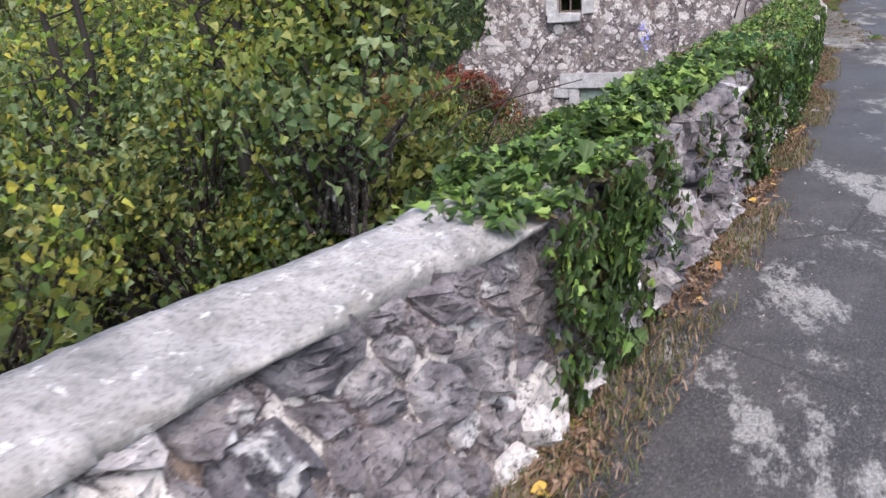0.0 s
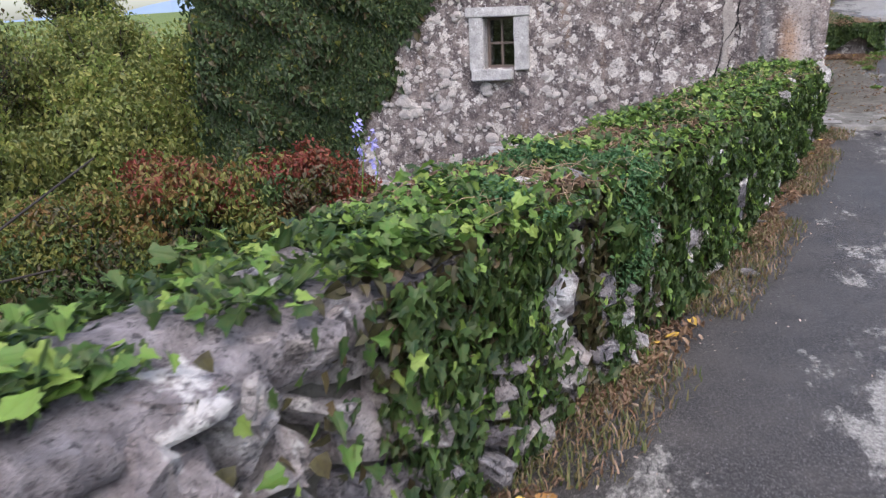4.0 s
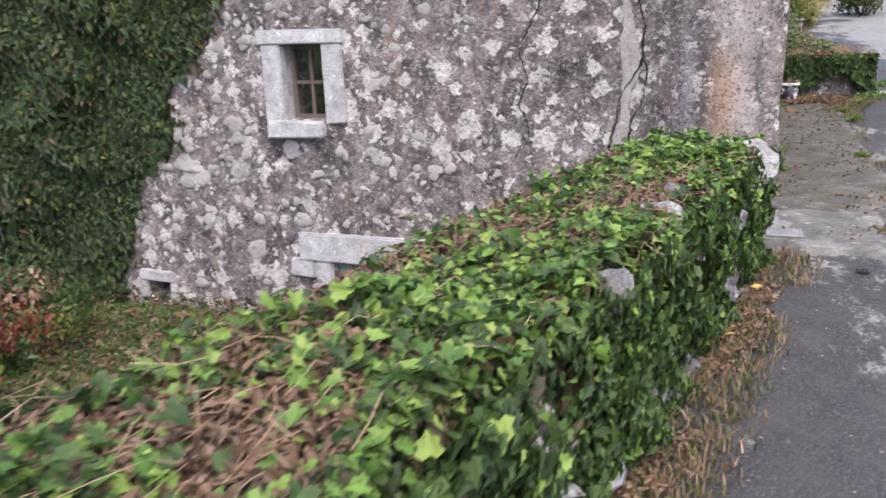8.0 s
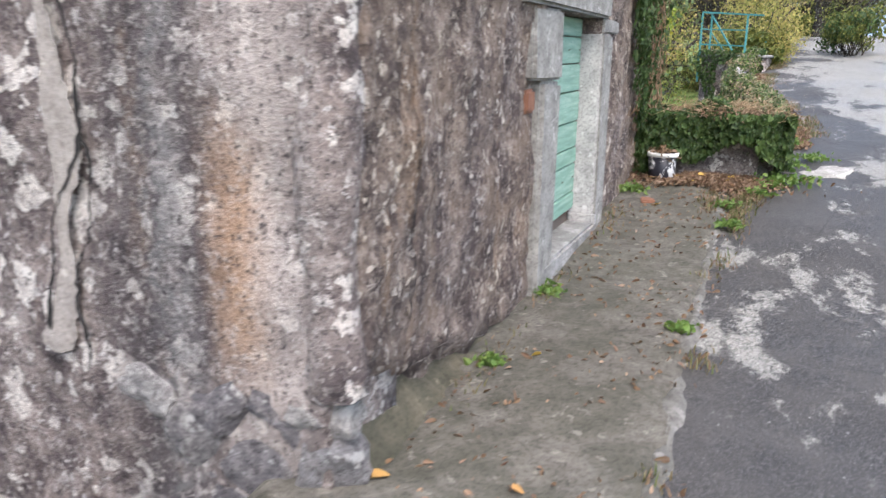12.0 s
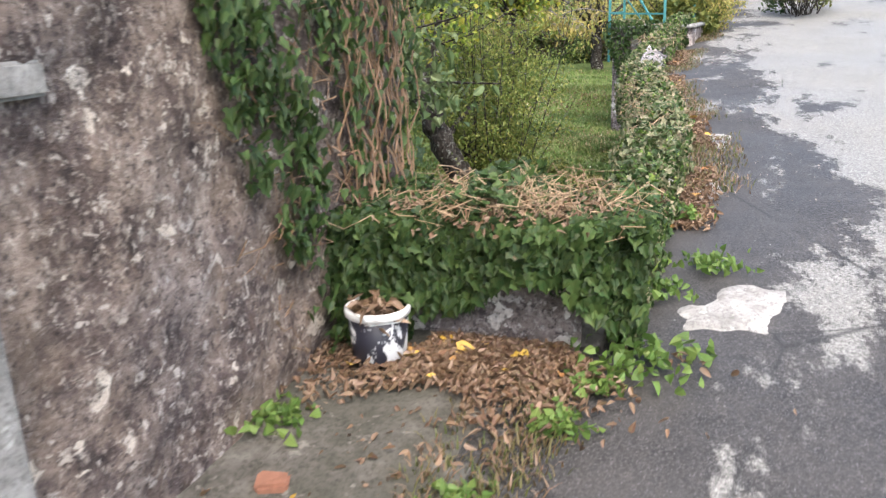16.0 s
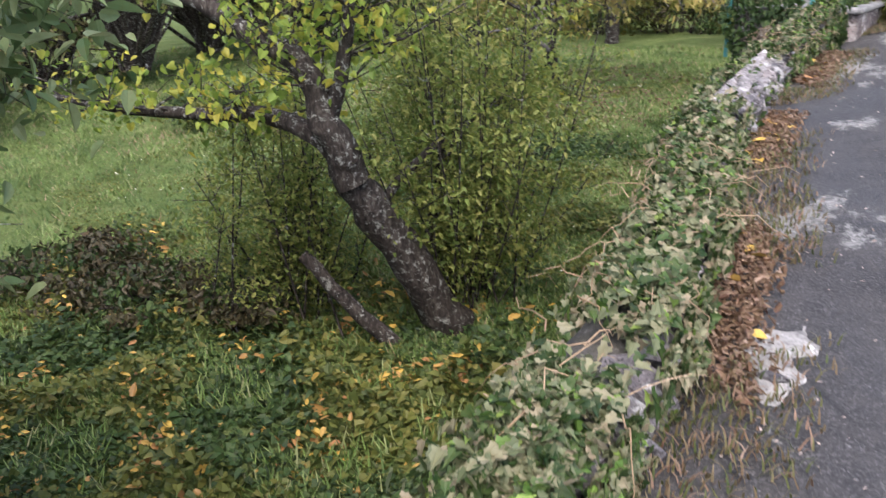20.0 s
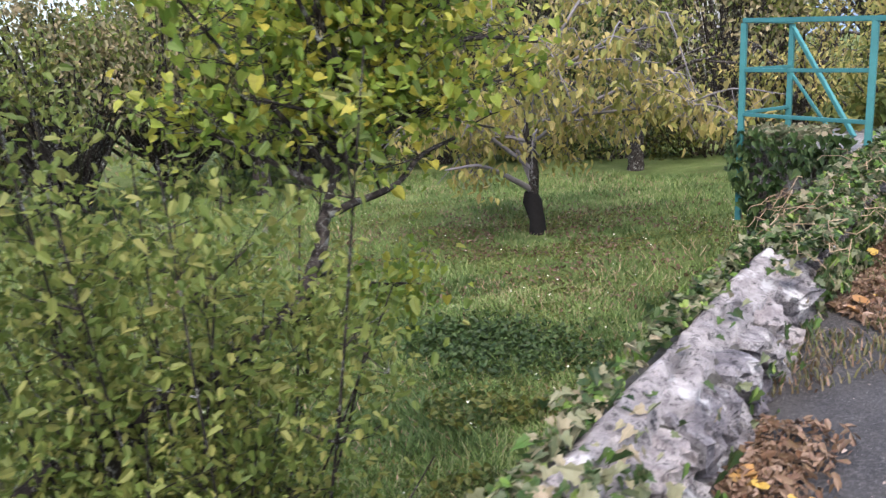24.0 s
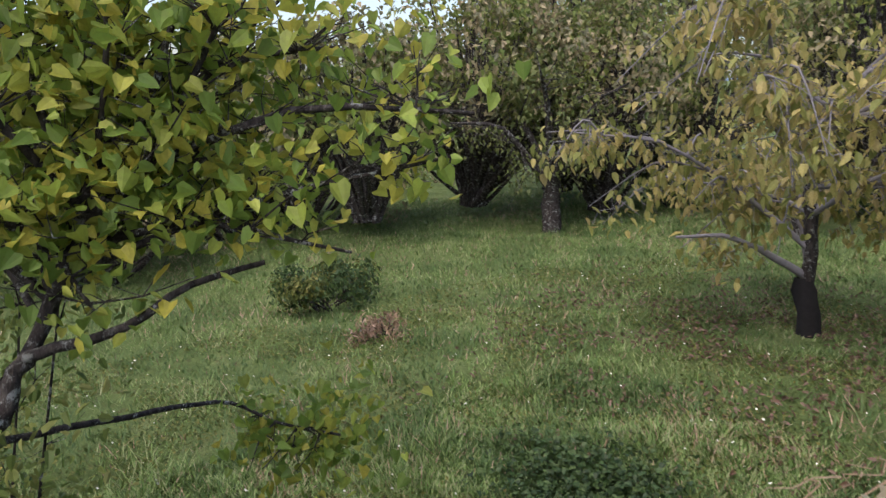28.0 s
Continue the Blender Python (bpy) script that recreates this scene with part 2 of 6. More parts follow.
mulch_leaf = leaf_mat("rotting_brown_leaf", (.06, .038, .026), (.11, .072, .048), (.17, .12, .082), (.09, .05, .034), (.22, .165, .115), translucent=.05)
rust_leaf = leaf_mat("withered_rusty_leaf", (.10, .04, .022), (.17, .07, .038), (.22, .105, .058), (.07, .04, .025), translucent=.1)
pale_bit = leaf_mat("bleached_leaf_bit", (.34, .31, .26), (.46, .43, .37), (.26, .21, .15), translucent=.05)
herb_leaf = leaf_mat("fine_herb", (.03, .11, .05), (.05, .16, .06), (.09, .21, .08))


def bark_material():
    m = Nodes("rough_bark")
    n = m.noise(9, 6, .7, m.scaled(3, 3, 1))
    c = m.ramp(n, (.34, (.012, .010, .009)), (.52, (.042, .034, .029)), (.7, (.11, .094, .08)))
    c = m.mix(m.ramp(m.noise(15, 8, .8), (.545, 0.0), (.60, .8)), c, m.ramp(m.noise(6, 3), (.4, (.20, .20, .175)), (.6, (.44, .45, .41))))
    m.bump(n, .8, .03)
    return m.done(c, .9, spec=.2)


def road_material():
    m = Nodes("worn_asphalt")
    grain = m.noise(75, 4, .8)
    c = m.ramp(grain, (.36, (.012, .0115, .012)), (.52, (.037, .0345, .0335)), (.66, (.125, .118, .112)))
    c = m.mix(m.ramp(m.noise(3, 6, .7), (.42, 0.0), (.62, .45)), c, (.075, .069, .064))
    c = m.mix(m.ramp(m.voronoi(60), (.12, .75), (.2, 0.0)), c, m.ramp(m.noise(31, 2), (.4, (.05, .048, .047)), (.6, (.26, .25, .245))))
    patch = m.noise(1.7, 10, .74, m.scaled(1.0, .45, 1), .15)
    wide = m.noise(.3, 3, .5)
    further = m.window(m.xyz()[1], 9, 200, 7)
    amount = m.math("ADD", m.math("ADD", patch, m.math("MULTIPLY", wide, .45)), m.math("MULTIPLY", further, .07))
    upper = m.window(m.xyz()[1], 5, 200, 2)
    crown = m.window(m.math("ADD", m.xyz()[0], m.math("MULTIPLY", m.noise(.9, 4), .9)), 3.0, 7.5, .7)
    amount = m.math("ADD", amount, m.math("MULTIPLY", upper, m.math("SUBTRACT", m.math("MULTIPLY", crown, .19), .08)))
    amount = m.math("ADD", amount, m.math("MULTIPLY", m.math("SUBTRACT", m.noise(24, 5, .75), .5), .16))
    worn = m.ramp(amount, (.755, 0.0), (.80, .9))
    pale = m.ramp(m.noise(60, 5, .8), (.34, (.06, .058, .058)), (.5, (.20, .194, .178)), (.66, (.39, .378, .35)))
    c = m.mix(worn, c, pale)
    speck = m.ramp(m.voronoi(11), (.05, 1.0), (.08, 0.0))
    c = m.mix(m.math("MULTIPLY", speck, m.ramp(m.noise(2), (.52, 0.0), (.58, .8))), c, (.30, .29, .28))
    crack = m.ramp(m.voronoi(.42, "DISTANCE_TO_EDGE", co=m.mix(.05, m.co, m.nt.nodes.new("ShaderNodeTexNoise").outputs["Color"])), (.0, 1.0), (.005, 0.0))
    c = m.mix(m.math("MULTIPLY", crack, m.ramp(m.noise(.5), (.5, 0.0), (.56, .8))), c, (.015, .015, .015))
    m.bump(m.mix(.5, grain, m.noise(35, 3)), .7, .012)
    return m.done(c, m.ramp(wide, (.4, .55), (.6, .8)), spec=.3)


def concrete_material(name, dark, light, moss=0.0):
    m = Nodes(name)
    n = m.noise(6, 8, .72)
    c = m.ramp(n, (.32, dark), (.66, light))
    c = m.mix(m.ramp(m.noise(1.6, 6, .7), (.44, moss), (.62, 0.0)), c, (.055, .055, .04))
    c = m.mix(m.ramp(m.noise(48, 5, .8), (.36, .55), (.5, 0.0)), c, tuple(.45 * v for v in dark))
    c = m.mix(m.ramp(m.noise(11, 5, .7), (.60, 0.0), (.65, .5)), c, tuple(min(.75, 1.5 * v) for v in light))
    m.bump(m.mix(.5, m.noise(45, 6, .75), m.noise(9, 5, .7)), .8, .02)
    return m.done(c, .9, spec=.25)


def stone_material(name, dark, mid, light):
    m = Nodes(name)
    n = m.noise(9, 8, .72)
    c = m.ramp(n, (.30, dark), (.48, mid), (.66, light))
    tone = m.ramp(m.random(), (0.0, (.55, .54, .58)), (.5, (.92, .90, .91)), (1.0, (1.15, 1.13, 1.1)))
    c = m.mix(1.0, c, tone, "MULTIPLY")
    c = m.mix(m.ramp(m.noise(26, 6, .75), (.54, 0.0), (.62, .85)), c, (.035, .034, .037))
    c = m.mix(m.ramp(m.noise(6.5, 8, .78), (.36, .9), (.44, 0.0)), c, (.045, .041, .043))
    c = m.mix(m.ramp(m.noise(3.2, 5, .65), (.58, 0.0), (.63, .75)), c, (.66, .65, .64))
    m.bump(m.mix(.5, m.noise(20, 7, .75), m.noise(90, 3)), 1.0, .04)
    return m.done(c, .92, spec=.2)


def plaster_material(name, streak, corner=False, bared=1.0, warm=0.0):
    """Old lime render: grey and rosy, pocked, with pale patches, dark lichen and rusty runs."""
    m = Nodes(name)
    n = m.noise(4.5, 9, .74)
    c = m.ramp(n, (.34, (.035, .029, .031)), (.45, (.125, .10, .099)), (.55, (.255, .21, .195)), (.68, (.47, .40, .375)))
    runs = m.noise(2.6, 5, .6, m.scaled(1.6, 1.6, .16))
    c = m.mix(m.ramp(runs, (.46, 0.0), (.66, streak)), c, (.07, .062, .068))
    c = m.mix(m.ramp(m.noise(2.0, 4, .6, m.scaled(1.5, 1.5, .3)), (.60, 0.0), (.70, .45)), c, (.40, .28, .20))
    warp = m.nt.nodes.new("ShaderNodeTexNoise")
    m.put(warp.inputs["Vector"], m.co)
    warp.inputs["Scale"].default_value, warp.inputs["Detail"].default_value = 11, 5
    bent_co = m.mix(.15, m.co, warp.outputs["Color"])
    for scale, amount in ((4.3, .82), (9.5, .68)):
        cell = m.nt.nodes.new("ShaderNodeSeparateColor")
        m.put(cell.inputs[0], m.voronoi(scale, "F1", "Color", bent_co, metric="MANHATTAN"))
        bare = m.math("SUBTRACT", m.math("MULTIPLY", cell.outputs[0], amount * bared), m.voronoi(scale, co=bent_co, metric="MANHATTAN"))
        c = m.mix(m.ramp(bare, (.0, 0.0), (.05, .92)), c, m.ramp(m.noise(13, 6, .75), (.36, (.34, .295, .28)), (.5, (.66, .605, .565)), (.62, (.80, .76, .72))))
    c = m.mix(m.ramp(m.noise(15, 4, .66), (.60, 0.0), (.63, .8)), c, (.58, .54, .525))
    if corner:
        x = m.math("ADD", m.xyz()[0], m.math("MULTIPLY", m.math("SUBTRACT", m.noise(2.5, 4, .6, m.scaled(1, 1, .3)), .5), .35))
        z = m.math("ADD", m.xyz()[2], m.math("MULTIPLY", m.math("SUBTRACT", m.noise(2.5, 4), .5), .9))
        grit = m.ramp(m.noise(9, 7, .7), (.38, .25), (.58, .95))
        c = m.mix(m.math("MULTIPLY", m.window(x, -1.0, -.64, .16), grit), c, (.05, .047, .053))
        c = m.mix(m.math("MULTIPLY", m.window(x, -.80, -.72, .09), m.math("MULTIPLY", grit, .6)), c, (.42, .41, .41))
        c = m.mix(m.math("MULTIPLY", m.window(x, -.50, -.16, .14), m.ramp(m.noise(5, 6, .7), (.35, .35), (.6, .85))), c, (.50, .435, .405))
        c = m.mix(m.math("MULTIPLY", m.window(x, -.55, -.38, .10), m.math("MULTIPLY", m.window(z, .3, 1.15, .25), .7)), c, (.44, .25, .13))
    c = m.mix(m.ramp(m.noise(24, 6, .8), (.52, 0.0), (.6, .45)), c, (.60, .545, .52))
    c = m.mix(m.ramp(m.noise(38, 6, .78), (.53, 0.0), (.60, .85)), c, (.05, .043, .045))
    if warm:
        c = m.mix(1.0, c, m.ramp(m.noise(1.3, 5, .65), (.35, (1.02, .95, .84)), (.65, (.92, .90, .88))), "MULTIPLY")
        c = m.mix(m.ramp(m.noise(2.2, 6, .7), (.52, 0.0), (.66, warm)), c, (.16, .115, .085))
    m.bump(m.mix(.55, m.noise(12, 8, .75), m.noise(60, 4, .75)), 1.0, .045)
    return m.done(c, .95, spec=.15)


def wood_paint_material():
    m = Nodes("faded_green_paint")
    n = m.noise(5, 5, .6, m.scaled(1, .35, 4))
    c = m.ramp(n, (.3, (.13, .235, .19)), (.5, (.21, .35, .285)), (.7, (.33, .46, .395)))
    c = m.mix(m.ramp(m.noise(16, 5, .7, m.scaled(1, .3, 2)), (.58, 0.0), (.66, .5)), c, (.42, .50, .44))
    c = m.mix(m.ramp(m.noise(30, 5, .75), (.60, 0.0), (.66, .7)), c, (.10, .17, .13))
    c = m.mix(m.ramp(m.random(), (0.0, 0.0), (1.0, .22)), c, (.12, .26, .19))
    m.bump(m.noise(24, 4, .6, m.scaled(1, .15, 3)), .35, .006)
    return m.done(c, .62, spec=.35)


def plain(name, color, rough=.6, metal=0.0, vary=.25, scale=18, spec=.4):
    m = Nodes(name)
    c = m.mix(m.ramp(m.noise(scale, 5, .7), (.35, vary), (.65, 0.0)), color, tuple(v * .45 for v in color))
    m.bump(m.noise(scale * 3, 3), .2, .004)
    return m.done(c, rough, metal, spec)


def bare_stone_material():
    """Whitish stone faces showing through the worn render."""
    m = Nodes("bare_whitish_stone")
    c = m.ramp(m.noise(10, 7, .72), (.32, (.30, .265, .258)), (.44, (.54, .49, .47)), (.6, (.74, .70, .675)))
    c = m.mix(m.ramp(m.noise(38, 6, .78), (.55, 0.0), (.63, .7)), c, (.10, .088, .088))
    c = m.mix(1.0, c, m.ramp(m.random(), (0.0, (.9, .88, .88)), (1.0, (1.12, 1.1, 1.08))), "MULTIPLY")
    m.bump(m.mix(.55, m.noise(14, 8, .75), m.noise(60, 4, .75)), 1.0, .045)
    return m.done(c, .95, spec=.15)


def soil_material():
    m = Nodes("garden_soil_and_turf")
    n = m.noise(1.1, 6, .65)
    c = m.ramp(n, (.32, (.085, .12, .035)), (.5, (.14, .19, .06)), (.66, (.21, .25, .095)))
    c = m.mix(m.ramp(m.noise(3.5, 6, .7), (.56, 0.0), (.68, .6)), c, (.13, .095, .05))
    c = m.mix(m.ramp(m.noise(40, 4, .7), (.35, .6), (.65, 0.0)), c, (.045, .06, .018))
    m.bump(m.noise(25, 5, .7), 1.0, .05)
    return m.done(c, .95, spec=.1)


def splashed_plastic():
    m = Nodes("paint_splashed_black_plastic")
    c = m.mix(m.ramp(m.noise(13, 5, .7, m.scaled(1, 1, .5)), (.55, 0.0), (.58, .9)), (.02, .02, .03), (.60, .60, .61))
    return m.done(c, .45, spec=.4)


bark = bark_material()
bare_stone = bare_stone_material()
asphalt = road_material()
apron_mat = concrete_material("dark_mossy_concrete", (.05, .045, .038), (.18, .165, .145), .6)
# dark brown that stands in for shade along the recessed wall foot
foot_shade_mat = concrete_material("shade_brown_footing", (.05, .045, .03), (.15, .13, .095), .6)
slab_mat = concrete_material("pale_concrete", (.17, .165, .163), (.36, .35, .345), .35)
stone = stone_material("grey_limestone", (.09, .086, .094), (.22, .208, .218), (.42, .405, .40))
face_stone = stone_material("pinkish_wall_stone", (.12, .108, .11), (.27, .245, .245), (.46, .43, .42))
pale_stone = stone_material("whitened_limestone", (.34, .32, .315), (.56, .535, .52), (.72, .70, .685))
mortar = plaster_material("crumbling_mortar", .35)
# earth mortar coloured darker to stand for shade in the gaps between stones
deep_mortar = concrete_material("shadowed_earth_mortar", (.05, .045, .04), (.15, .137, .125), .5)
twig_bark = plain("pale_grey_twig", (.30, .28, .26), .9)
plaster_gable = plaster_material("stained_gable_render", .42, True)
plaster_front = plaster_material("pocked_front_render", .3, bared=.5, warm=.55)
dressed = concrete_material("dressed_limestone", (.28, .27, .27), (.56, .54, .53), .1)
lintel_mat = concrete_material("weathered_jamb_stone", (.17, .162, .155), (.37, .357, .34), .1)
green_paint = wood_paint_material()
rail_paint = plain("blue_green_enamel", (.055, .22, .22), .42, 0.0, .35, 9)
dark_wood = plain("dark_window_wood", (.13, .10, .085), .8)
room_dark = plain("unlit_interior_plaster", (.10, .09, .08), .9)
black_plastic = splashed_plastic()
white_plastic = plain("white_paint_crust", (.72, .71, .70), .6)
old_brick = plain("brick_red_clay", (.24, .11, .07), .9, 0, .6)
steel = plain("galvanised_steel", (.42, .42, .40), .4, .8)
soil = soil_material()
# blue of the distance haze is put into the hill's colour
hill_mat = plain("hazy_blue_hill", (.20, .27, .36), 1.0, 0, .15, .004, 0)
tile_mat = plain("clay_roof_tile", (.42, .20, .12), .85)
fence_wood = plain("grey_fence_board", (.38, .37, .36), .85)
petal = plain("lilac_petal", (.38, .36, .72), .6)
wood_log = plain("sawn_log", (.30, .24, .165), .85)


def glass_material():
    m = Nodes("window_glass")
    m.bsdf.inputs["Transmission Weight"].default_value = 1.0
    return m.done((.8, .85, .85), .05, spec=.5)


glass = glass_material()

# ---------------------------------------------------------------- plan
ROAD_Y = (-40, -18, -13, -10.5, -7, -2, .4, 2.7, 6, 8.8, 10.4, 13, 17, 24, 30, 36, 60)
ROAD_Z = (-.55, -.47, -.43, -.39, -.35, -.20, -.11, -.03, .18, .42, .51, .68, .92, 1.45, 1.95, 2.2, 2.3)


def road_z(y):
    return np.interp(y, ROAD_Y, ROAD_Z)


W1_Y = (-26, -20, -17.5, -14.7, -11.4, -6.65, -1.75)
W1_X = (-7.4, -5.0, -4.1, -3.2, -2.25, -1.08, -.16)
W1_TOP = (.50, .50, .50, .52, .62, .57, .58)


def wall1_x(y):
    return np.interp(y, W1_Y, W1_X)


W2_Y = (6.3, 8.8, 10.3, 12, 13, 14, 15.5, 17, 18, 20, 24, 30, 45, 60)
W2_X = (1.50, 1.60, 1.58, 1.36, 1.15, 1.09, 1.02, 1.05, 1.15, 1.35, 1.5, 1.6, 5.0, 12)


def wall2_x(y):
    return np.interp(y, W2_Y, W2_X)


def road_left(y):
    """The left border of the carriageway."""
    return np.where(y < -1.6, wall1_x(y), np.where(y < 6.3, .2, wall2_x(y)))


def garden_z(x, y):
    """Height of the sunken gardens beside the road."""
    back = -1.38 + .095 * np.clip(y - 10.5, -2, 11) + .03 * (y > 21) * (y - 21) + .028 * np.clip(x + 1.5, -12, 1)
    front = -1.75 + .02 * np.clip(x + 2, -14, 0) - .015 * np.clip(-8 - y, 0, 20)
    t = np.clip((y - 2) / 6, 0, 1)
    z = front * (1 - t) + back * t
    far = np.clip((-x - 14) / 60, 0, 1)
    return z - 6 * far * far


def ground_z(x, y):
    edge = np.where(y < -1.6, wall1_x(y) - .28, np.where(y < 6.3, -.25, wall2_x(y) - .3))
    t = np.clip((x - edge) / .12, 0, 1)
    right = road_z(y) - .10 + .28 * np.clip(x - road_left(y) - 6.1, 0, 5)
    return garden_z(x, y) * (1 - t) + right * t


# ---------------------------------------------------------------- ground, road and pavement
def grid_mesh(xs, ys, zf):
    X, Y = np.meshgrid(xs, ys)
    Z = zf(X, Y)
    v = np.stack([X, Y, Z], -1).reshape(-1, 3)
    w = len(xs)
    i, j = np.meshgrid(np.arange(len(ys) - 1), np.arange(w - 1), indexing="ij")
    a = i * w + j
    return v, np.stack([a, a + 1, a + w + 1, a + w], -1).reshape(-1, 4)


def far_steps(lo, hi, step, reach):
    core = np.arange(lo, hi + 1e-6, step)
    out = np.geomspace(1, reach, 26)
    return np.concatenate([lo - out[::-1], core, hi + out])


def rough_ground(X, Y):
    Z = ground_z(X, Y)
    bumps = .05 * np.sin(X * 1.7 + 1.3 * np.sin(Y * .9)) * np.cos(Y * 1.3 + .7 * np.sin(X * .8))
    return Z + bumps * (X < road_left(Y) - .8)


gv, gf = grid_mesh(far_steps(-16, 9, .28, 3000), far_steps(-26, 30, .34, 3000), rough_ground)
ground = tagged(put_mesh("ground", gv, gf, soil, smooth=True), "grassy earth of the sunken gardens beside the lane", "ground", kind="structure")


def road_mesh():
    ys = np.concatenate([np.arange(-30, 34, .2), np.arange(34, 62, 1.0)])
    us = np.array([0, .05, .25, .6, 1, 1.6, 2.4, 3.4, 4.4, 5.2, 6.0])
    U, Y = np.meshgrid(us, ys)
    right = np.interp(Y, (-40, -26, -20, -14.7, -6.65, -1.6, 6.3, 18, 30, 45, 60), (-6.9, -1.7, .6, 2.4, 4.5, 5.45, 6.7, 6.8, 7.2, 10.6, 17.6))
    X = road_left(Y) - .02 + U * (right - road_left(Y)) / 6.0
    Z = road_z(Y) + .02 * np.sin(U * .58) + .006 * np.sin(Y * 2.1 + U * 3)
    v = np.stack([X, Y, Z], -1).reshape(-1, 3)
    w = len(us)
    i, j = np.meshgrid(np.arange(len(ys) - 1), np.arange(w - 1), indexing="ij")
    a = i * w + j
    return v, np.stack([a, a + 1, a + w + 1, a + w], -1).reshape(-1, 4)


tagged(put_mesh("road", *road_mesh(), asphalt, smooth=True), "worn grey asphalt lane with pale patches and cracks", "road", kind="structure")

G = Matrix.Translation((0.0, -.065, 0)) @ Matrix.Rotation(radians(-3.9), 4, "Z")
H = Matrix.Translation((0.0, -.02, 0)) @ Matrix.Rotation(radians(-1.1), 4, "Z")


def at_g(p):
    return np.asarray(p, float) @ np.array(G.to_3x3()).T + np.array(G.translation)


def at_h(p):
    return np.asarray(p, float) @ np.array(H.to_3x3()).T + np.array(H.translation)


def wall_sheet(us, zs, holes, thick, place, rough=.012, recess=None):
    """A wall of a given thickness with rectangular openings through it; us run along it, zs up."""
    us, zs = np.array(sorted(us)), np.array(sorted(zs))
    nu, nz = len(us), len(zs)
    U, Z = np.meshgrid(us, zs, indexing="ij")
    wob = np.array([[noise.noise(Vector((u * 2.1, 3.3, z * 2.1))) + .5 * noise.noise(Vector((u * 6, 1, z * 6))) + .4 * noise.noise(Vector((u * 13, 4, z * 13))) for z in zs] for u in us]) * rough
    if recess:
        wob = wob + recess(U, Z)
    front = np.stack([U, wob, Z], -1).reshape(-1, 3)
    back = np.stack([U, np.full_like(U, thick), Z], -1).reshape(-1, 3)
    keep = np.ones((nu - 1, nz - 1), bool)
    for u0, u1, z0, z1 in holes:
        cu, cz = (us[:-1] + us[1:]) / 2, (zs[:-1] + zs[1:]) / 2
        keep &= ~(((cu > u0) & (cu < u1))[:, None] & ((cz > z0) & (cz < z1))[None])
    idx = np.arange(nu * nz).reshape(nu, nz)
    off = nu * nz
    faces = []
    for i, j in np.argwhere(keep):
        a, b, c, d = idx[i, j], idx[i + 1, j], idx[i + 1, j + 1], idx[i, j + 1]
        faces += [(a, b, c, d), (off + a, off + d, off + c, off + b)]
        for (p, q, ni, nj) in ((a, b, i, j - 1), (b, c, i + 1, j), (c, d, i, j + 1), (d, a, i - 1, j)):
            if not (0 <= ni < nu - 1 and 0 <= nj < nz - 1) or not keep[ni, nj]:
                faces.append((p, off + p, off + q, q))
    v = np.concatenate([front, back])
    return place(v), np.array(faces)


def cuts(lo, hi, step, *extra):
    return sorted(set(np.round(np.concatenate([np.arange(lo, hi, step), [hi], extra]), 4)))


# ---------------------------------------------------------------- old stone house
WIN = (-5.02, -4.50, .56, 1.36)      # window opening in the gable
VENT = (-7.38, -7.02, -1.72, -1.52)   # small hole near the ground
CELLAR = (-4.55, -3.55, -2.4, -1.05)  # cellar door
DOOR = (2.68, 3.92, .10, 1.715)        # green door beside the lane
EAVE = 2.78

gable = put_mesh("wall_gable", *wall_sheet(cuts(-10.6, -.06, .1, WIN[0], WIN[1], VENT[0], VENT[1], CELLAR[0], CELLAR[1]),
                 cuts(-2.6, EAVE, .1, *WIN[2:], *VENT[2:], *CELLAR[2:]), [WIN, VENT, CELLAR], .5, at_g, .04), plaster_gable, smooth=True)
tagged(gable, "weathered rubble wall with worn grey render and cracks", "wall", kind="structure")


def at_front(v):
    v = np.asarray(v, float)
    return at_h(np.stack([-v[:, 1], v[:, 0], v[:, 2]], -1))


def lost_foot(u, z):
    """The render has fallen off along the foot of the wall."""
    edge = .27 - .19 * u + .03 * np.sin(u * 9) + .02 * np.sin(u * 23 + 1)
    return .085 * np.clip((edge - z) / .03, 0, 1)


front = put_mesh("wall_front", *wall_sheet(cuts(.52, 7.1, .06, *DOOR[:2]), cuts(-.5, EAVE, .06, *DOOR[2:]), [DOOR], .5, at_front, .045, lost_foot), plaster_front, smooth=True)
tagged(front, "pocked grey rendered wall beside the lane", "wall", kind="structure")
corner = put_mesh("wall_corner", *wall_sheet(cuts(.06, .54, .06), cuts(-.9, EAVE, .06), [], .5, at_front, .05, lost_foot), plaster_front, smooth=True)
tagged(corner, "rounded rendered house corner with rusty streaks", "wall", kind="structure")
back = tagged(part("wall_back", move(box_bm(-10.6, -.05, 6.62, 7.1, -2.6, EAVE), H), plaster_front), "rendered rear wall of the old house", "wall", kind="structure")
far_end = tagged(part("wall_end", move(box_bm(-10.6, -10.1, .6, 6.6, -2.6, EAVE), G), plaster_gable), "rubble end wall of the old house", "wall", kind="structure")
floor_in = tagged(part("floor", box_bm(-10, -.6, .7, 6.5, -2.5, -2.35), room_dark), "earth cellar floor of the house", "floor", kind="structure")
ceiling_in = tagged(part("ceiling", box_bm(-10, -.55, .75, 6.55, EAVE - .12, EAVE - .02), room_dark), "dark ceiling boards of the house", "ceiling", kind="structure")


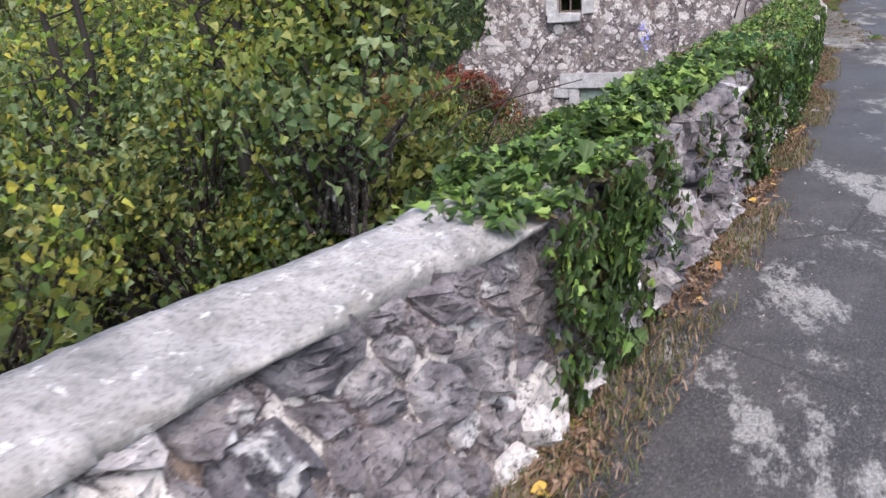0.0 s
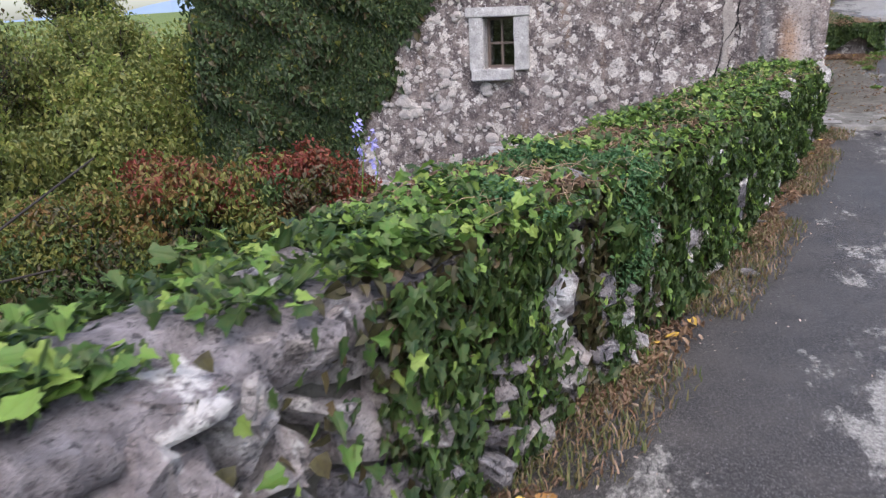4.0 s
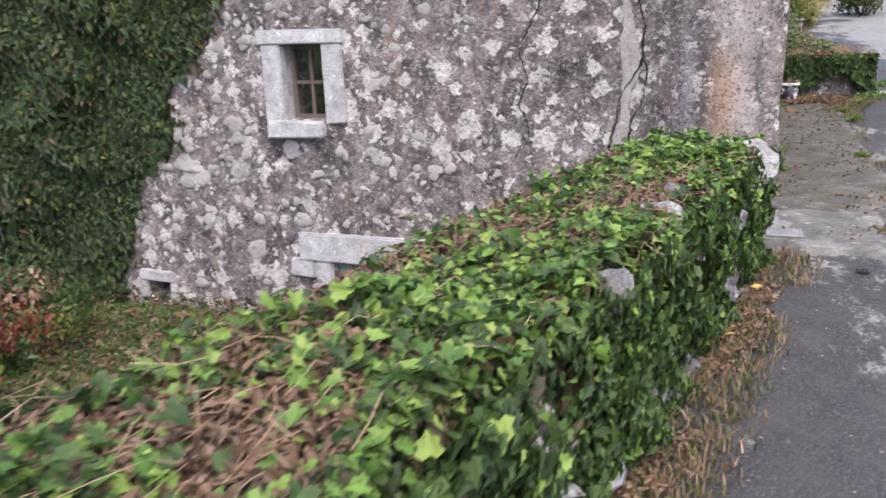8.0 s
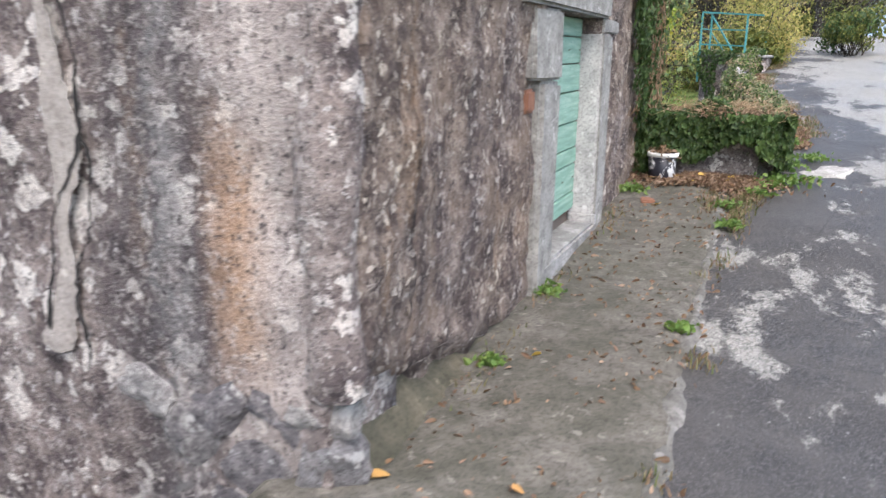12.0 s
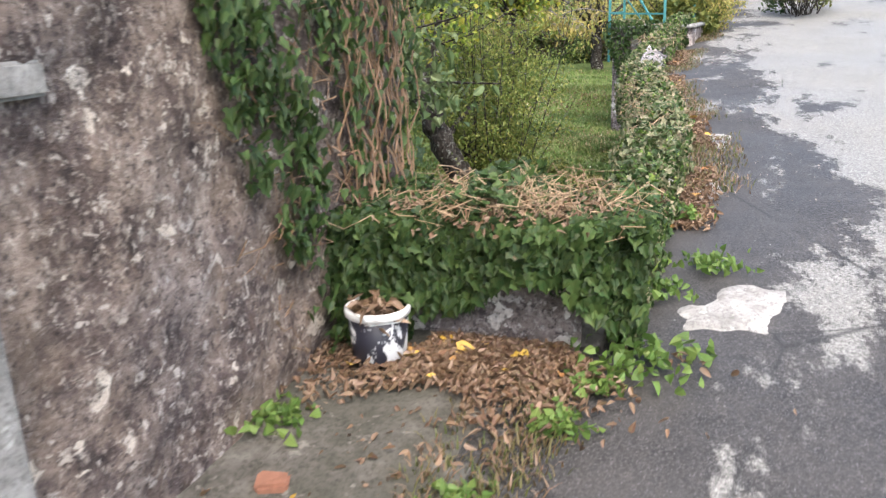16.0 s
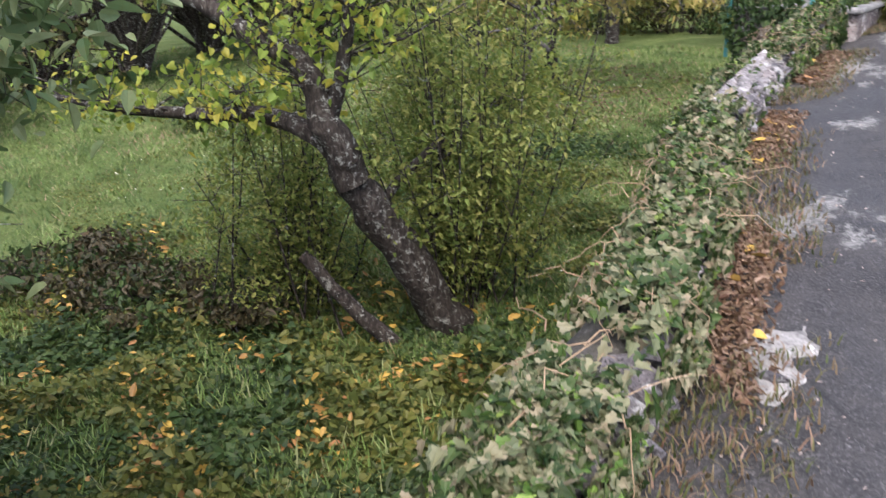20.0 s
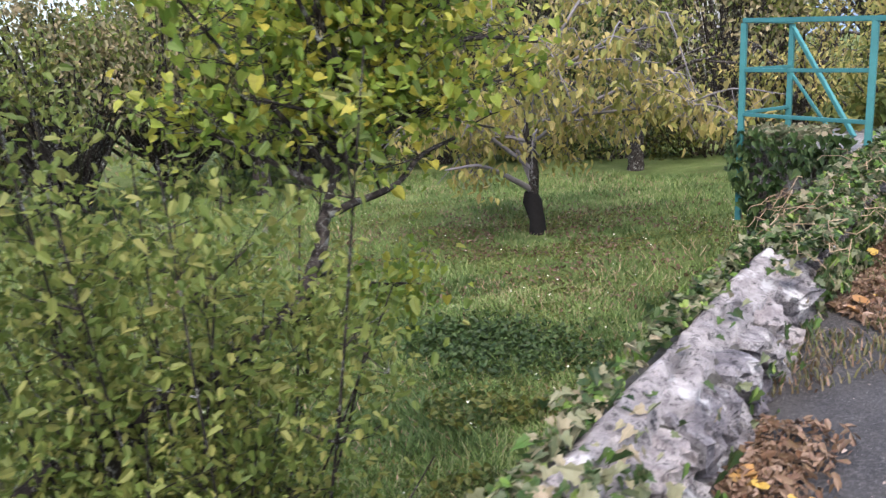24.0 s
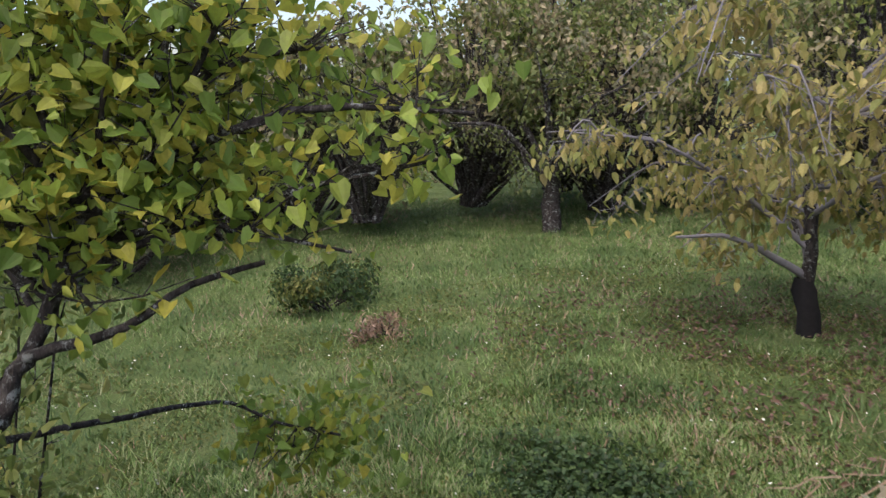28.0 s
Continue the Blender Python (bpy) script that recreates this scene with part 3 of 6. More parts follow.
def stone_mesh(name, seed, flat, mat, detail=2):
    """A broken stone: a rough ball cut by a few chance planes."""
    rr = random.Random(seed)
    bm = bmesh.new()
    bmesh.ops.create_icosphere(bm, subdivisions=detail, radius=.62)
    o = Vector((rr.uniform(0, 50), rr.uniform(0, 50), rr.uniform(0, 50)))
    planes = [(Vector((rr.gauss(0, 1), rr.gauss(0, 1), rr.gauss(0, 1))).normalized(), rr.uniform(.36, .5)) for _ in range(9)]
    planes += [(Vector(a), .46) for a in ((1, 0, 0), (-1, 0, 0), (0, 0, 1), (0, 0, -1), (0, 1, 0), (0, -1, 0))]
    for v in bm.verts:
        c = v.co.copy()
        for n, d in planes:
            over = c.dot(n) - d
            if over > 0:
                c -= n * over
        c *= 1 + .16 * noise.noise(c * 3 + o) + .10 * noise.noise(c * 8 + o) + (.07 * noise.noise(c * 17 + o) if detail > 2 else 0)
        v.co = c
    bmesh.ops.scale(bm, vec=(1, flat, 1), verts=bm.verts)
    me = bpy.data.meshes.new(name)
    bm.to_mesh(me)
    bm.free()
    me.materials.append(mat)
    return me


def piece(name, me, parent, loc, rot, scale):
    ob = new(name, me)
    ob.parent = parent
    ob.location, ob.rotation_euler, ob.scale = loc, rot, scale
    return ob


roof = thing("roof", "low roof of red clay tiles over the old house", "roof", kind="structure")


def barrel_tile():
    v, f = [], []
    for i in range(2):
        for k in range(7):
            a = np.pi * k / 6
            for r in (.085, .072):
                v.append((r * np.cos(a), i * .46, r * np.sin(a) * .8 + .02 * i))
    for k in range(6):
        a, b = 2 * k, 2 * k + 2
        f += [(a, b, b + 14, a + 14), (a + 1, a + 15, b + 15, b + 1), (a, a + 1, b + 1, b)]
    return v, f


tile_me = mesh_of("roof_tile", *barrel_tile(), tile_mat, True)
put_mesh("roof_boards", *[(lambda b: (at_g(b[0]), b[1]))(([(-10.9, -.25, EAVE), (.25, -.25, EAVE), (.25, 3.5, EAVE + 1.5), (-10.9, 3.5, EAVE + 1.5), (-10.9, 7.4, EAVE), (.25, 7.4, EAVE)], [(0, 1, 2, 3), (3, 2, 5, 4)]))][0], tile_mat, roof)
for i in range(58):
    p = at_g((-10.8 + i * .19, -.32, EAVE + .01))
    piece("roof_tile", tile_me, roof, p, (radians(22), 0, radians(-3.9)), (1, 1, 1))

# pale stones showing through the worn render of the gable
def flat_stone(seed):
    """The bare face of a stone, nearly flush with the render: a jagged low dome."""
    rr = np.random.default_rng(seed)
    k = 15
    a = np.arange(k) * 2 * np.pi / k
    r = .5 * (1 + .13 * np.sin(2 * a + rr.uniform(0, 6)) + .09 * np.sin(3 * a + rr.uniform(0, 6)) + rr.normal(0, .09, k)).clip(.6, 1.4)
    v = [(0.0, -.5, 0.0)]
    for f, y in ((.5, -.5), (.85, -.2), (1.05, .6)):
        v += [(f * rr_ * math.cos(t), y + rr.normal(0, .06), f * rr_ * math.sin(t)) for rr_, t in zip(r, a)]
    f = [(0, 1 + i, 1 + (i + 1) % k, 0) for i in range(k)]
    for ring in range(2):
        o = 1 + ring * k
        f += [(o + i, o + k + i, o + k + (i + 1) % k, o + (i + 1) % k) for i in range(k)]
    me = bpy.data.meshes.new("bare_stone")
    me.from_pydata(v, [], [q if q[0] != q[-1] else q[:3] for q in f])
    me.materials.append(bare_stone)
    return me


blob_meshes = [flat_stone(40 + i) for i in range(14)]


def ivy_edge(z):
    """Where the ivy on the gable ends, by height."""
    return np.interp(z, (-2.4, -.8, -.4, 1.0, 1.9, 2.8), (-8.0, -7.7, -7.35, -6.5, -5.95, -5.4))


n_st = 0
while n_st < 270:
    u, z = R.uniform(-8, -.15), R.uniform(-1.9, 2.7)
    if u < ivy_edge(z) or (WIN[0] - .3 < u < WIN[1] + .3 and .25 < z < 1.6) or (-5.2 < u < -3.3 and z < -.6) or (VENT[0] - .2 < u < VENT[1] + .2 and z < -1.3):
        continue
    if u > -1.9 or u > -3.2 and R.random() < .6 or z > 2.2 and R.random() < .3:
        continue
    s = float(np.clip(R.lognormal(-2.45, .42), .05, .2))
    p = at_g((u, -.008, z))
    piece("stone", blob_meshes[n_st % 14], gable, p, (R.uniform(-.1, .1), R.uniform(-.5, .5), radians(-3.9)), (s * R.uniform(1.0, 1.7), .022, s * R.uniform(.8, 1.3)))
    n_st += 1

round_z = np.arange(.26, EAVE, .08)
put_mesh("corner_render", *tube(np.stack([-.075 + .012 * np.sin(round_z * 5), .012 + .01 * np.cos(round_z * 4), round_z], -1), .105 + .012 * np.sin(round_z * 7), 16, .07), plaster_gable, gable, smooth=True)


def ribbon(line, width, proud, wander=.012):
    """A crooked strip on the gable along points (along, up)."""
    line = np.array(line, float)
    t = np.linspace(0, len(line) - 1, len(line) * 7)
    u = np.interp(t, np.arange(len(line)), line[:, 0]) + wander * (np.sin(t * 3.1) + R.normal(0, .45, len(t)))
    z = np.interp(t, np.arange(len(line)), line[:, 1])
    w = width * (.85 + .4 * np.sin(t * 1.7 + 1) + (R.normal(0, .25, len(t)) if width < .1 else R.normal(0, .05, len(t)))).clip(.25, 2) / 2
    w[[0, -1]] *= .2
    a = np.stack([u - w, np.full(len(t), -proud), z], -1)
    b = np.stack([u + w, np.full(len(t), -proud), z], -1)
    k = np.arange(len(t) - 1)
    return at_g(np.concatenate([a, b])), np.stack([k, k + len(t), k + 1 + len(t), k + 1], -1)


rough_white = stone_material("rough_white_footing", (.20, .19, .188), (.40, .386, .38), (.60, .59, .58))
crack_mat = plain("deep_crack", (.018, .016, .016), 1.0)
fill_mat = concrete_material("beige_crack_filler", (.24, .21, .195), (.42, .375, .345), .15)
put_mesh("crack_filler", *ribbon([(-1.36, 2.75), (-1.33, 2.2), (-1.34, 1.8), (-1.27, 1.4), (-1.24, 1.15), (-1.26, .95), (-1.29, .7), (-1.32, .45), (-1.4, .2)], .15, .03, .014), fill_mat, gable)
for line, w in (([(-1.25, 2.75), (-1.2, 2.1), (-1.23, 1.75), (-1.13, 1.4), (-1.14, 1.15), (-1.22, .98), (-1.34, .78), (-1.38, .55), (-1.42, .3)], .022),
                ([(-1.14, 1.15), (-1.10, .98), (-1.12, .8), (-1.22, .62), (-1.24, .4), (-1.2, .2)], .018),
                ([(-2.05, 1.78), (-2.2, 1.45), (-2.3, 1.2), (-2.22, .95), (-2.3, .7), (-2.2, .47), (-2.35, .2)], .014)):
    put_mesh("crack", *ribbon(line, w, .036), crack_mat, gable)

for i, (u, z, su, sz) in enumerate([(-.12, .16, .17, .14), (-.30, .12, .2, .16), (-.55, .13, .24, .2), (-.1, -.02, .2, .16), (-.36, -.09, .3, .2), (-.72, -.06, .24, .22), (-.95, .1, .2, .16), (-.15, -.22, .24, .18), (-.5, -.3, .3, .2)]):
    piece("footing_stone", stone_mesh("footing_stone", 300 + i, .8, stone if i % 3 else rough_white, 3), gable, at_g((u, .075, z)), (R.uniform(-.1, .1), R.uniform(-.6, .6), R.uniform(-.1, .1)), (su * 1.5, .25, sz * 1.5))

# window with its dressed surround
win = thing("window_1", "small old window with a white stone surround and dark wooden bars", "window", at_g((-4.76, 0, .5)), kind="structure")


def gpart(name, x0, x1, y0, y1, z0, z1, mat, parent, bevel=.012, jitter=.012, label=""):
    ob = part(name, move(box_bm(x0, x1, y0, y1, z0, z1, bevel, jitter), Matrix.Translation(-Vector(parent.location)) @ G if parent.type == "EMPTY" else G), mat, parent, label)
    return ob


gpart("window_lintel", -5.32, -4.22, -.05, .3, 1.36, 1.52, dressed, win, .015, .02)
gpart("window_jamb", -5.26, WIN[0], -.045, .28, .52, 1.36, dressed, win, .015, .02)
gpart("window_jamb", WIN[1], -4.24, -.045, .28, .52, 1.36, dressed, win, .015, .02)
gpart("window_sill", -5.22, -4.52, -.11, .25, .36, .55, dressed, win, .02, .02)
gpart("window_frame", WIN[0], WIN[0] + .05, .17, .23, .55, 1.36, dark_wood, win, .004, 0)
gpart("window_frame", WIN[1] - .05, WIN[1], .17, .23, .55, 1.36, dark_wood, win, .004, 0)
gpart("window_frame", WIN[0] + .05, WIN[1] - .05, .17, .23, 1.31, 1.36, dark_wood, win, .004, 0)
gpart("window_frame", WIN[0] + .05, WIN[1] - .05, .17, .23, .55, .60, dark_wood, win, .004, 0)
gpart("glazing_bar", -4.785, -4.745, .175, .225, .60, 1.31, dark_wood, win, .004, 0)
gpart("glazing_bar", WIN[0] + .05, -4.785, .18, .22, .93, .97, dark_wood, win, .004, 0)
gpart("glazing_bar", -4.745, WIN[1] - .05, .18, .22, .93, .97, dark_wood, win, .004, 0)
for x0, x1 in ((WIN[0] + .05, -4.785), (-4.745, WIN[1] - .05)):
    for z0, z1 in ((.60, .93), (.97, 1.31)):
        pane = gpart("pane", x0, x1, .198, .202, z0, z1, glass, win, 0, 0)
        pane.visible_shadow = False

vent = thing("vent_opening", "small vent hole framed with white stones near the ground", "vent", at_g((-7.2, 0, -1.6)), kind="structure")
gpart("vent_lintel", -7.5, -6.92, -.05, .25, -1.52, -1.38, dressed, vent, .015, .02)
gpart("vent_jamb", -7.52, -7.38, -.04, .25, -1.76, -1.52, dressed, vent, .015, .02)
gpart("vent_jamb", -7.02, -6.9, -.04, .25, -1.78, -1.52, dressed, vent, .015, .02)

cellar = thing("cellar_door", "grey-green wooden cellar door under a heavy stone lintel", "door", at_g((-4.05, 0, -1.6)), kind="structure")
gpart("lintel", -4.98, -3.2, -.06, .3, -1.05, -.72, dressed, cellar, .02, .02)
gpart("jamb", -4.78, -4.55, -.05, .3, -2.4, -1.05, dressed, cellar, .02, .02)
gpart("jamb_head", -5.12, -4.78, -.05, .3, -1.25, -1.03, dressed, cellar, .02, .02)
gpart("jamb", -3.55, -3.3, -.05, .3, -2.4, -1.05, dressed, cellar, .02, .02)
cellar_paint = plain("dull_green_door_paint", (.30, .36, .30), .7)
for i in range(6):
    gpart("board", -4.55 + i * .1667, -4.388 + i * .1667, .1, .14, -2.4, -1.06, cellar_paint, cellar, .004, 0)

# green door beside the lane
door = thing("door_1", "faded green wooden plank door in a stone frame", "door", at_h((-.1, 3.3, .05)), kind="structure")


def hpart(name, x0, x1, y0, y1, z0, z1, mat, parent, bevel=.01, jitter=.01, label=""):
    off = Matrix.Translation(-Vector(parent.location)) if parent.type == "EMPTY" else Matrix.Identity(4)
    return part(name, move(box_bm(x0, x1, y0, y1, z0, z1, bevel, jitter), off @ H), mat, parent, label)


zs = [.25, .385, .62, .745, .945, 1.175, 1.38, 1.575, 1.712]
for z0, z1 in zip(zs[:-1], zs[1:]):
    hpart("plank", -.165, -.12 + R.uniform(-.006, .006), 2.695, 3.905, z0, z1 - .009, green_paint, door, .006, .004)
hpart("door_backing", -.20, -.168, 2.685, 3.915, .13, 1.712, dark_wood, door, 0, 0)
knob = hpart("door_knob", -.12, -.06, 2.935, 2.985, 1.243, 1.293, steel, door, .024, 0, "round steel door knob")
knob_plate = hpart("knob_plate", -.122, -.112, 2.92, 3.0, 1.228, 1.308, steel, door, .02, 0)
knob_plate.parent = knob
hpart("door_pull", -.12, -.095, 2.70, 2.745, .94, 1.01, dressed, door, .006, .006, "small pale latch block")
for z0 in (.50, 1.47):
    for y0 in (3.12, 3.5, 3.82):
        hpart("nail", -.122, -.113, y0, y0 + .012, z0, z0 + .012, dark_wood, door, .003, 0)
frame_1 = thing("door_frame", "grey dressed stone frame of the green door", "door frame", at_h((0, 3.3, 0)), kind="structure")
hpart("lintel", -.3, .06, 1.86, 4.08, 1.716, 1.99, lintel_mat, frame_1, .018, .02)
hpart("jamb", -.28, .045, 2.08, 2.68, 1.30, 1.712, lintel_mat, frame_1, .02, .025)
hpart("jamb", -.28, .04, 2.27, 2.68, -.12, 1.29, lintel_mat, frame_1, .025, .025)
hpart("jamb", -.28, .05, 3.93, 4.24, -.02, 1.598, lintel_mat, frame_1, .02, .014)
hpart("jamb_head", -.28, .042, 3.925, 4.54, 1.602, 1.712, lintel_mat, frame_1, .012, .012)
hpart("pale_reveal", -.16, .04, 3.9, 3.932, .20, 1.595, dressed, frame_1, .012, .01)
hpart("reveal_foot", -.16, .053, 3.885, 3.99, .10, .22, dressed, frame_1, .02, .015)
hpart("threshold", -.26, .055, 2.30, 4.0, -.06, .135, slab_mat, frame_1, .02, .025)
hpart("hole_brick", -.06, .012, 2.06, 2.22, 1.13, 1.25, old_brick, frame_1, .015, .02, "broken red brick beside the frame")

# concrete apron in front of the house, and broken slabs over the cellar steps
def ragged_sheet(x0, x1, y0, y1, lift, step=.07, ragged=.12, seed=0.0):
    """A thin slab on the lane whose uneven borders sink into the ground."""
    def height(X, Y):
        d = np.minimum(np.minimum(X - x0, x1 - X), np.minimum(Y - y0, y1 - Y))
        w = np.array([noise.noise(Vector((x * 2.2 + seed, y * 2.2, seed))) + .6 * noise.noise(Vector((x * 7, y * 7 + seed, 3))) for x, y in zip(X.ravel(), Y.ravel())]).reshape(X.shape)
        e = np.clip((d - ragged * (.5 + w)) / .05, -1, 1)
        return road_z(Y) + lift * e + .008 * w
    return grid_mesh(np.arange(x0, x1, step), np.arange(y0, y1, step), height)


# sloped strip added along the wall foot to carry its shade as colour
fy = np.arange(.05, 1.75, .05)
foot_v = [at_h((x0 + .012 * math.sin(y * 17 + j * 3), y, float(road_z(y)) + z0 * max(.0, 1 - y / 1.75) + .012 * math.sin(y * 23 + j * 5))) for y in fy for j, (x0, z0) in enumerate(((-.1, .30), (-.06, .22), (-.01, .12), (.05, .04), (.10, -.05)))]
fi, fj = np.meshgrid(np.arange(len(fy) - 1), np.arange(4), indexing="ij")
fa = fi * 5 + fj
tagged(put_mesh("wall_foot", np.array(foot_v), np.stack([fa, fa + 1, fa + 6, fa + 5], -1).reshape(-1, 4), foot_shade_mat, smooth=True), "dark brown sloped strip added at the house foot as shade", "trim", kind="structure")
pav = put_mesh("pavement", *ragged_sheet(-.35, 1.12, -.45, 6.45, .03), apron_mat, smooth=True)
tagged(pav, "dark mossy concrete apron between house and lane", "pavement", kind="structure")
kerb_mat = concrete_material("crumbled_kerb_concrete", (.09, .085, .08), (.22, .21, .2), .5)
edge = put_mesh("kerb_edge", *ragged_sheet(.95, 1.13, -.5, 5.3, .034, .03, .075, 5.0), kerb_mat, smooth=True)
tagged(edge, "crumbling pale concrete edge of the apron", "kerb", kind="structure")
for i, (x0, x1, y0, y1, z1) in enumerate([(-.22, .2, -1.25, -.3, -.12), (-.62, -.28, -1.35, -.35, -.28), (-1.0, -.66, -1.35, -.3, -.48), (-1.4, -1.05, -1.35, -.3, -.68)]):
    st = part("step", box_bm(x0, x1, y0, y1, z1 - .45, z1, .025, .05), slab_mat)
    tagged(st, "broken grey concrete step going down beside the house", "step", "cellar steps", "structure")
whitish_mat = concrete_material("whitish_worn_concrete", (.22, .21, .20), (.48, .46, .44), .25)
patch_mat = concrete_material("weathered_patch_concrete", (.10, .095, .088), (.29, .28, .265), .6)
pat = put_mesh("concrete_patch", *ragged_sheet(-.1, .85, -1.75, -.2, .033, .05, .22, 9.0), patch_mat, smooth=True)
tagged(pat, "pale broken concrete patch beside the lane", "pavement", kind="structure")
for i, (x0, x1, y0, y1) in enumerate(((1.72, 2.3, 6.5, 7.3), (1.62, 2.0, 8.4, 9.3), (1.66, 2.05, 10.2, 11.0))):
    tagged(put_mesh("concrete_patch", *ragged_sheet(x0, x1, y0, y1, .026, .04, .2, 20.0 + i), whitish_mat, smooth=True), "whitish worn concrete patch at the lane edge", "pavement", kind="structure")


# ---------------------------------------------------------------- parapet walls
def wall_core(ys, face_x, top, bottom, thick, rough, mat, name, seed=0.0, lean=None):
    """A low rubble wall that follows the lane: its face, rounded top and back."""
    prof = [(.0, 0.0), (-.02, .33), (-.04, .66), (-.06, .9), (-.1, 1.0), (-thick * .5, 1.03), (-thick + .08, 1.02), (-thick, .93), (-thick, .5), (-thick, 0.0)]
    v = []
    for y in ys:
        x, t, b = face_x(y), top(y), bottom(y)
        for i, (dx, h) in enumerate(prof):
            z = b + (t - b) * h if i < 8 else b + (t - b) * h - 2.0 * (1 - h)
            w = noise.noise(Vector((y * 2.3 + seed, i * 1.7, 0))) * rough + noise.noise(Vector((y * 6 + seed, i * 2.1, 5))) * rough * .6
            foot = float(lean(y)) * (1 - h) if lean and i < 5 else 0.0
            v.append((x + dx + foot + w, y + w * .4, z + w * .6))
    n, k = len(ys), len(prof)
    i, j = np.meshgrid(np.arange(n - 1), np.arange(k - 1), indexing="ij")
    a = i * k + j
    f = np.stack([a, a + k, a + k + 1, a + 1], -1).reshape(-1, 4)
    caps = []
    for e in (0, (n - 1) * k):
        caps += [(e, e + 1, e + 8, e + 9), (e + 1, e + 2, e + 7, e + 8), (e + 2, e + 3, e + 6, e + 7), (e + 3, e + 4, e + 5, e + 6)]
    return put_mesh(name, np.array(v), np.concatenate([f, np.array(caps)]), mat, smooth=True)


def top1(y):
    return np.interp(y, W1_Y, W1_TOP)


def top2(y):
    return road_z(y) + np.interp(y, (6.3, 8, 10, 12, 13.4, 15, 16.5, 18, 20, 50), (.16, .18, .25, .24, .30, .26, .25, .35, .4, .4))


def set_back(y):
    """How far the coped stretch leans back from the lane at its top."""
    return np.interp(y, (-15.6, -14.5, -13.0), (.38, .17, .13))


parapet = wall_core(np.arange(-26, -13.05, .14), lambda y: wall1_x(y) + .02 - set_back(y), lambda y: top1(y) - .05, lambda y: road_z(y) - .12, .5, .03, mortar, "wall_parapet", 0.0, set_back)
ivied = wall_core(np.arange(-13.1, -1.8, .14), lambda y: wall1_x(y) - .07, lambda y: top1(y) - .05, lambda y: road_z(y) - .12, .72, .035, deep_mortar, "wall_ivied", 12.0)
tagged(ivied, "ivy-covered rubble parapet with earthy joints darkened as shade", "wall", kind="structure")
tagged(parapet, "old rubble stone parapet wall along the lane", "wall", kind="structure")
low_wall = wall_core(np.arange(6.3, 46, .16), lambda y: wall2_x(y) - .04, lambda y: top2(y) - .02, lambda y: road_z(y) - .12, .32, .05, deep_mortar, "wall_garden", 30.0)
tagged(low_wall, "low stone garden wall along the lane under ivy", "wall", kind="structure")
rub = [stone_mesh("rubble_stone", 100 + i, .7, stone if i % 3 else pale_stone) for i in range(14)]


def half(poly, n, d):
    """The part of a polygon on the near side of a line."""
    out = []
    for a, b in zip(poly, poly[1:] + poly[:1]):
        da, db = n[0] * a[0] + n[1] * a[1] - d, n[0] * b[0] + n[1] * b[1] - d
        if da <= 0:
            out.append(a)
        if da * db < 0:
            t = da / (da - db)
            out.append((a[0] + t * (b[0] - a[0]), a[1] + t * (b[1] - a[1])))
    return out


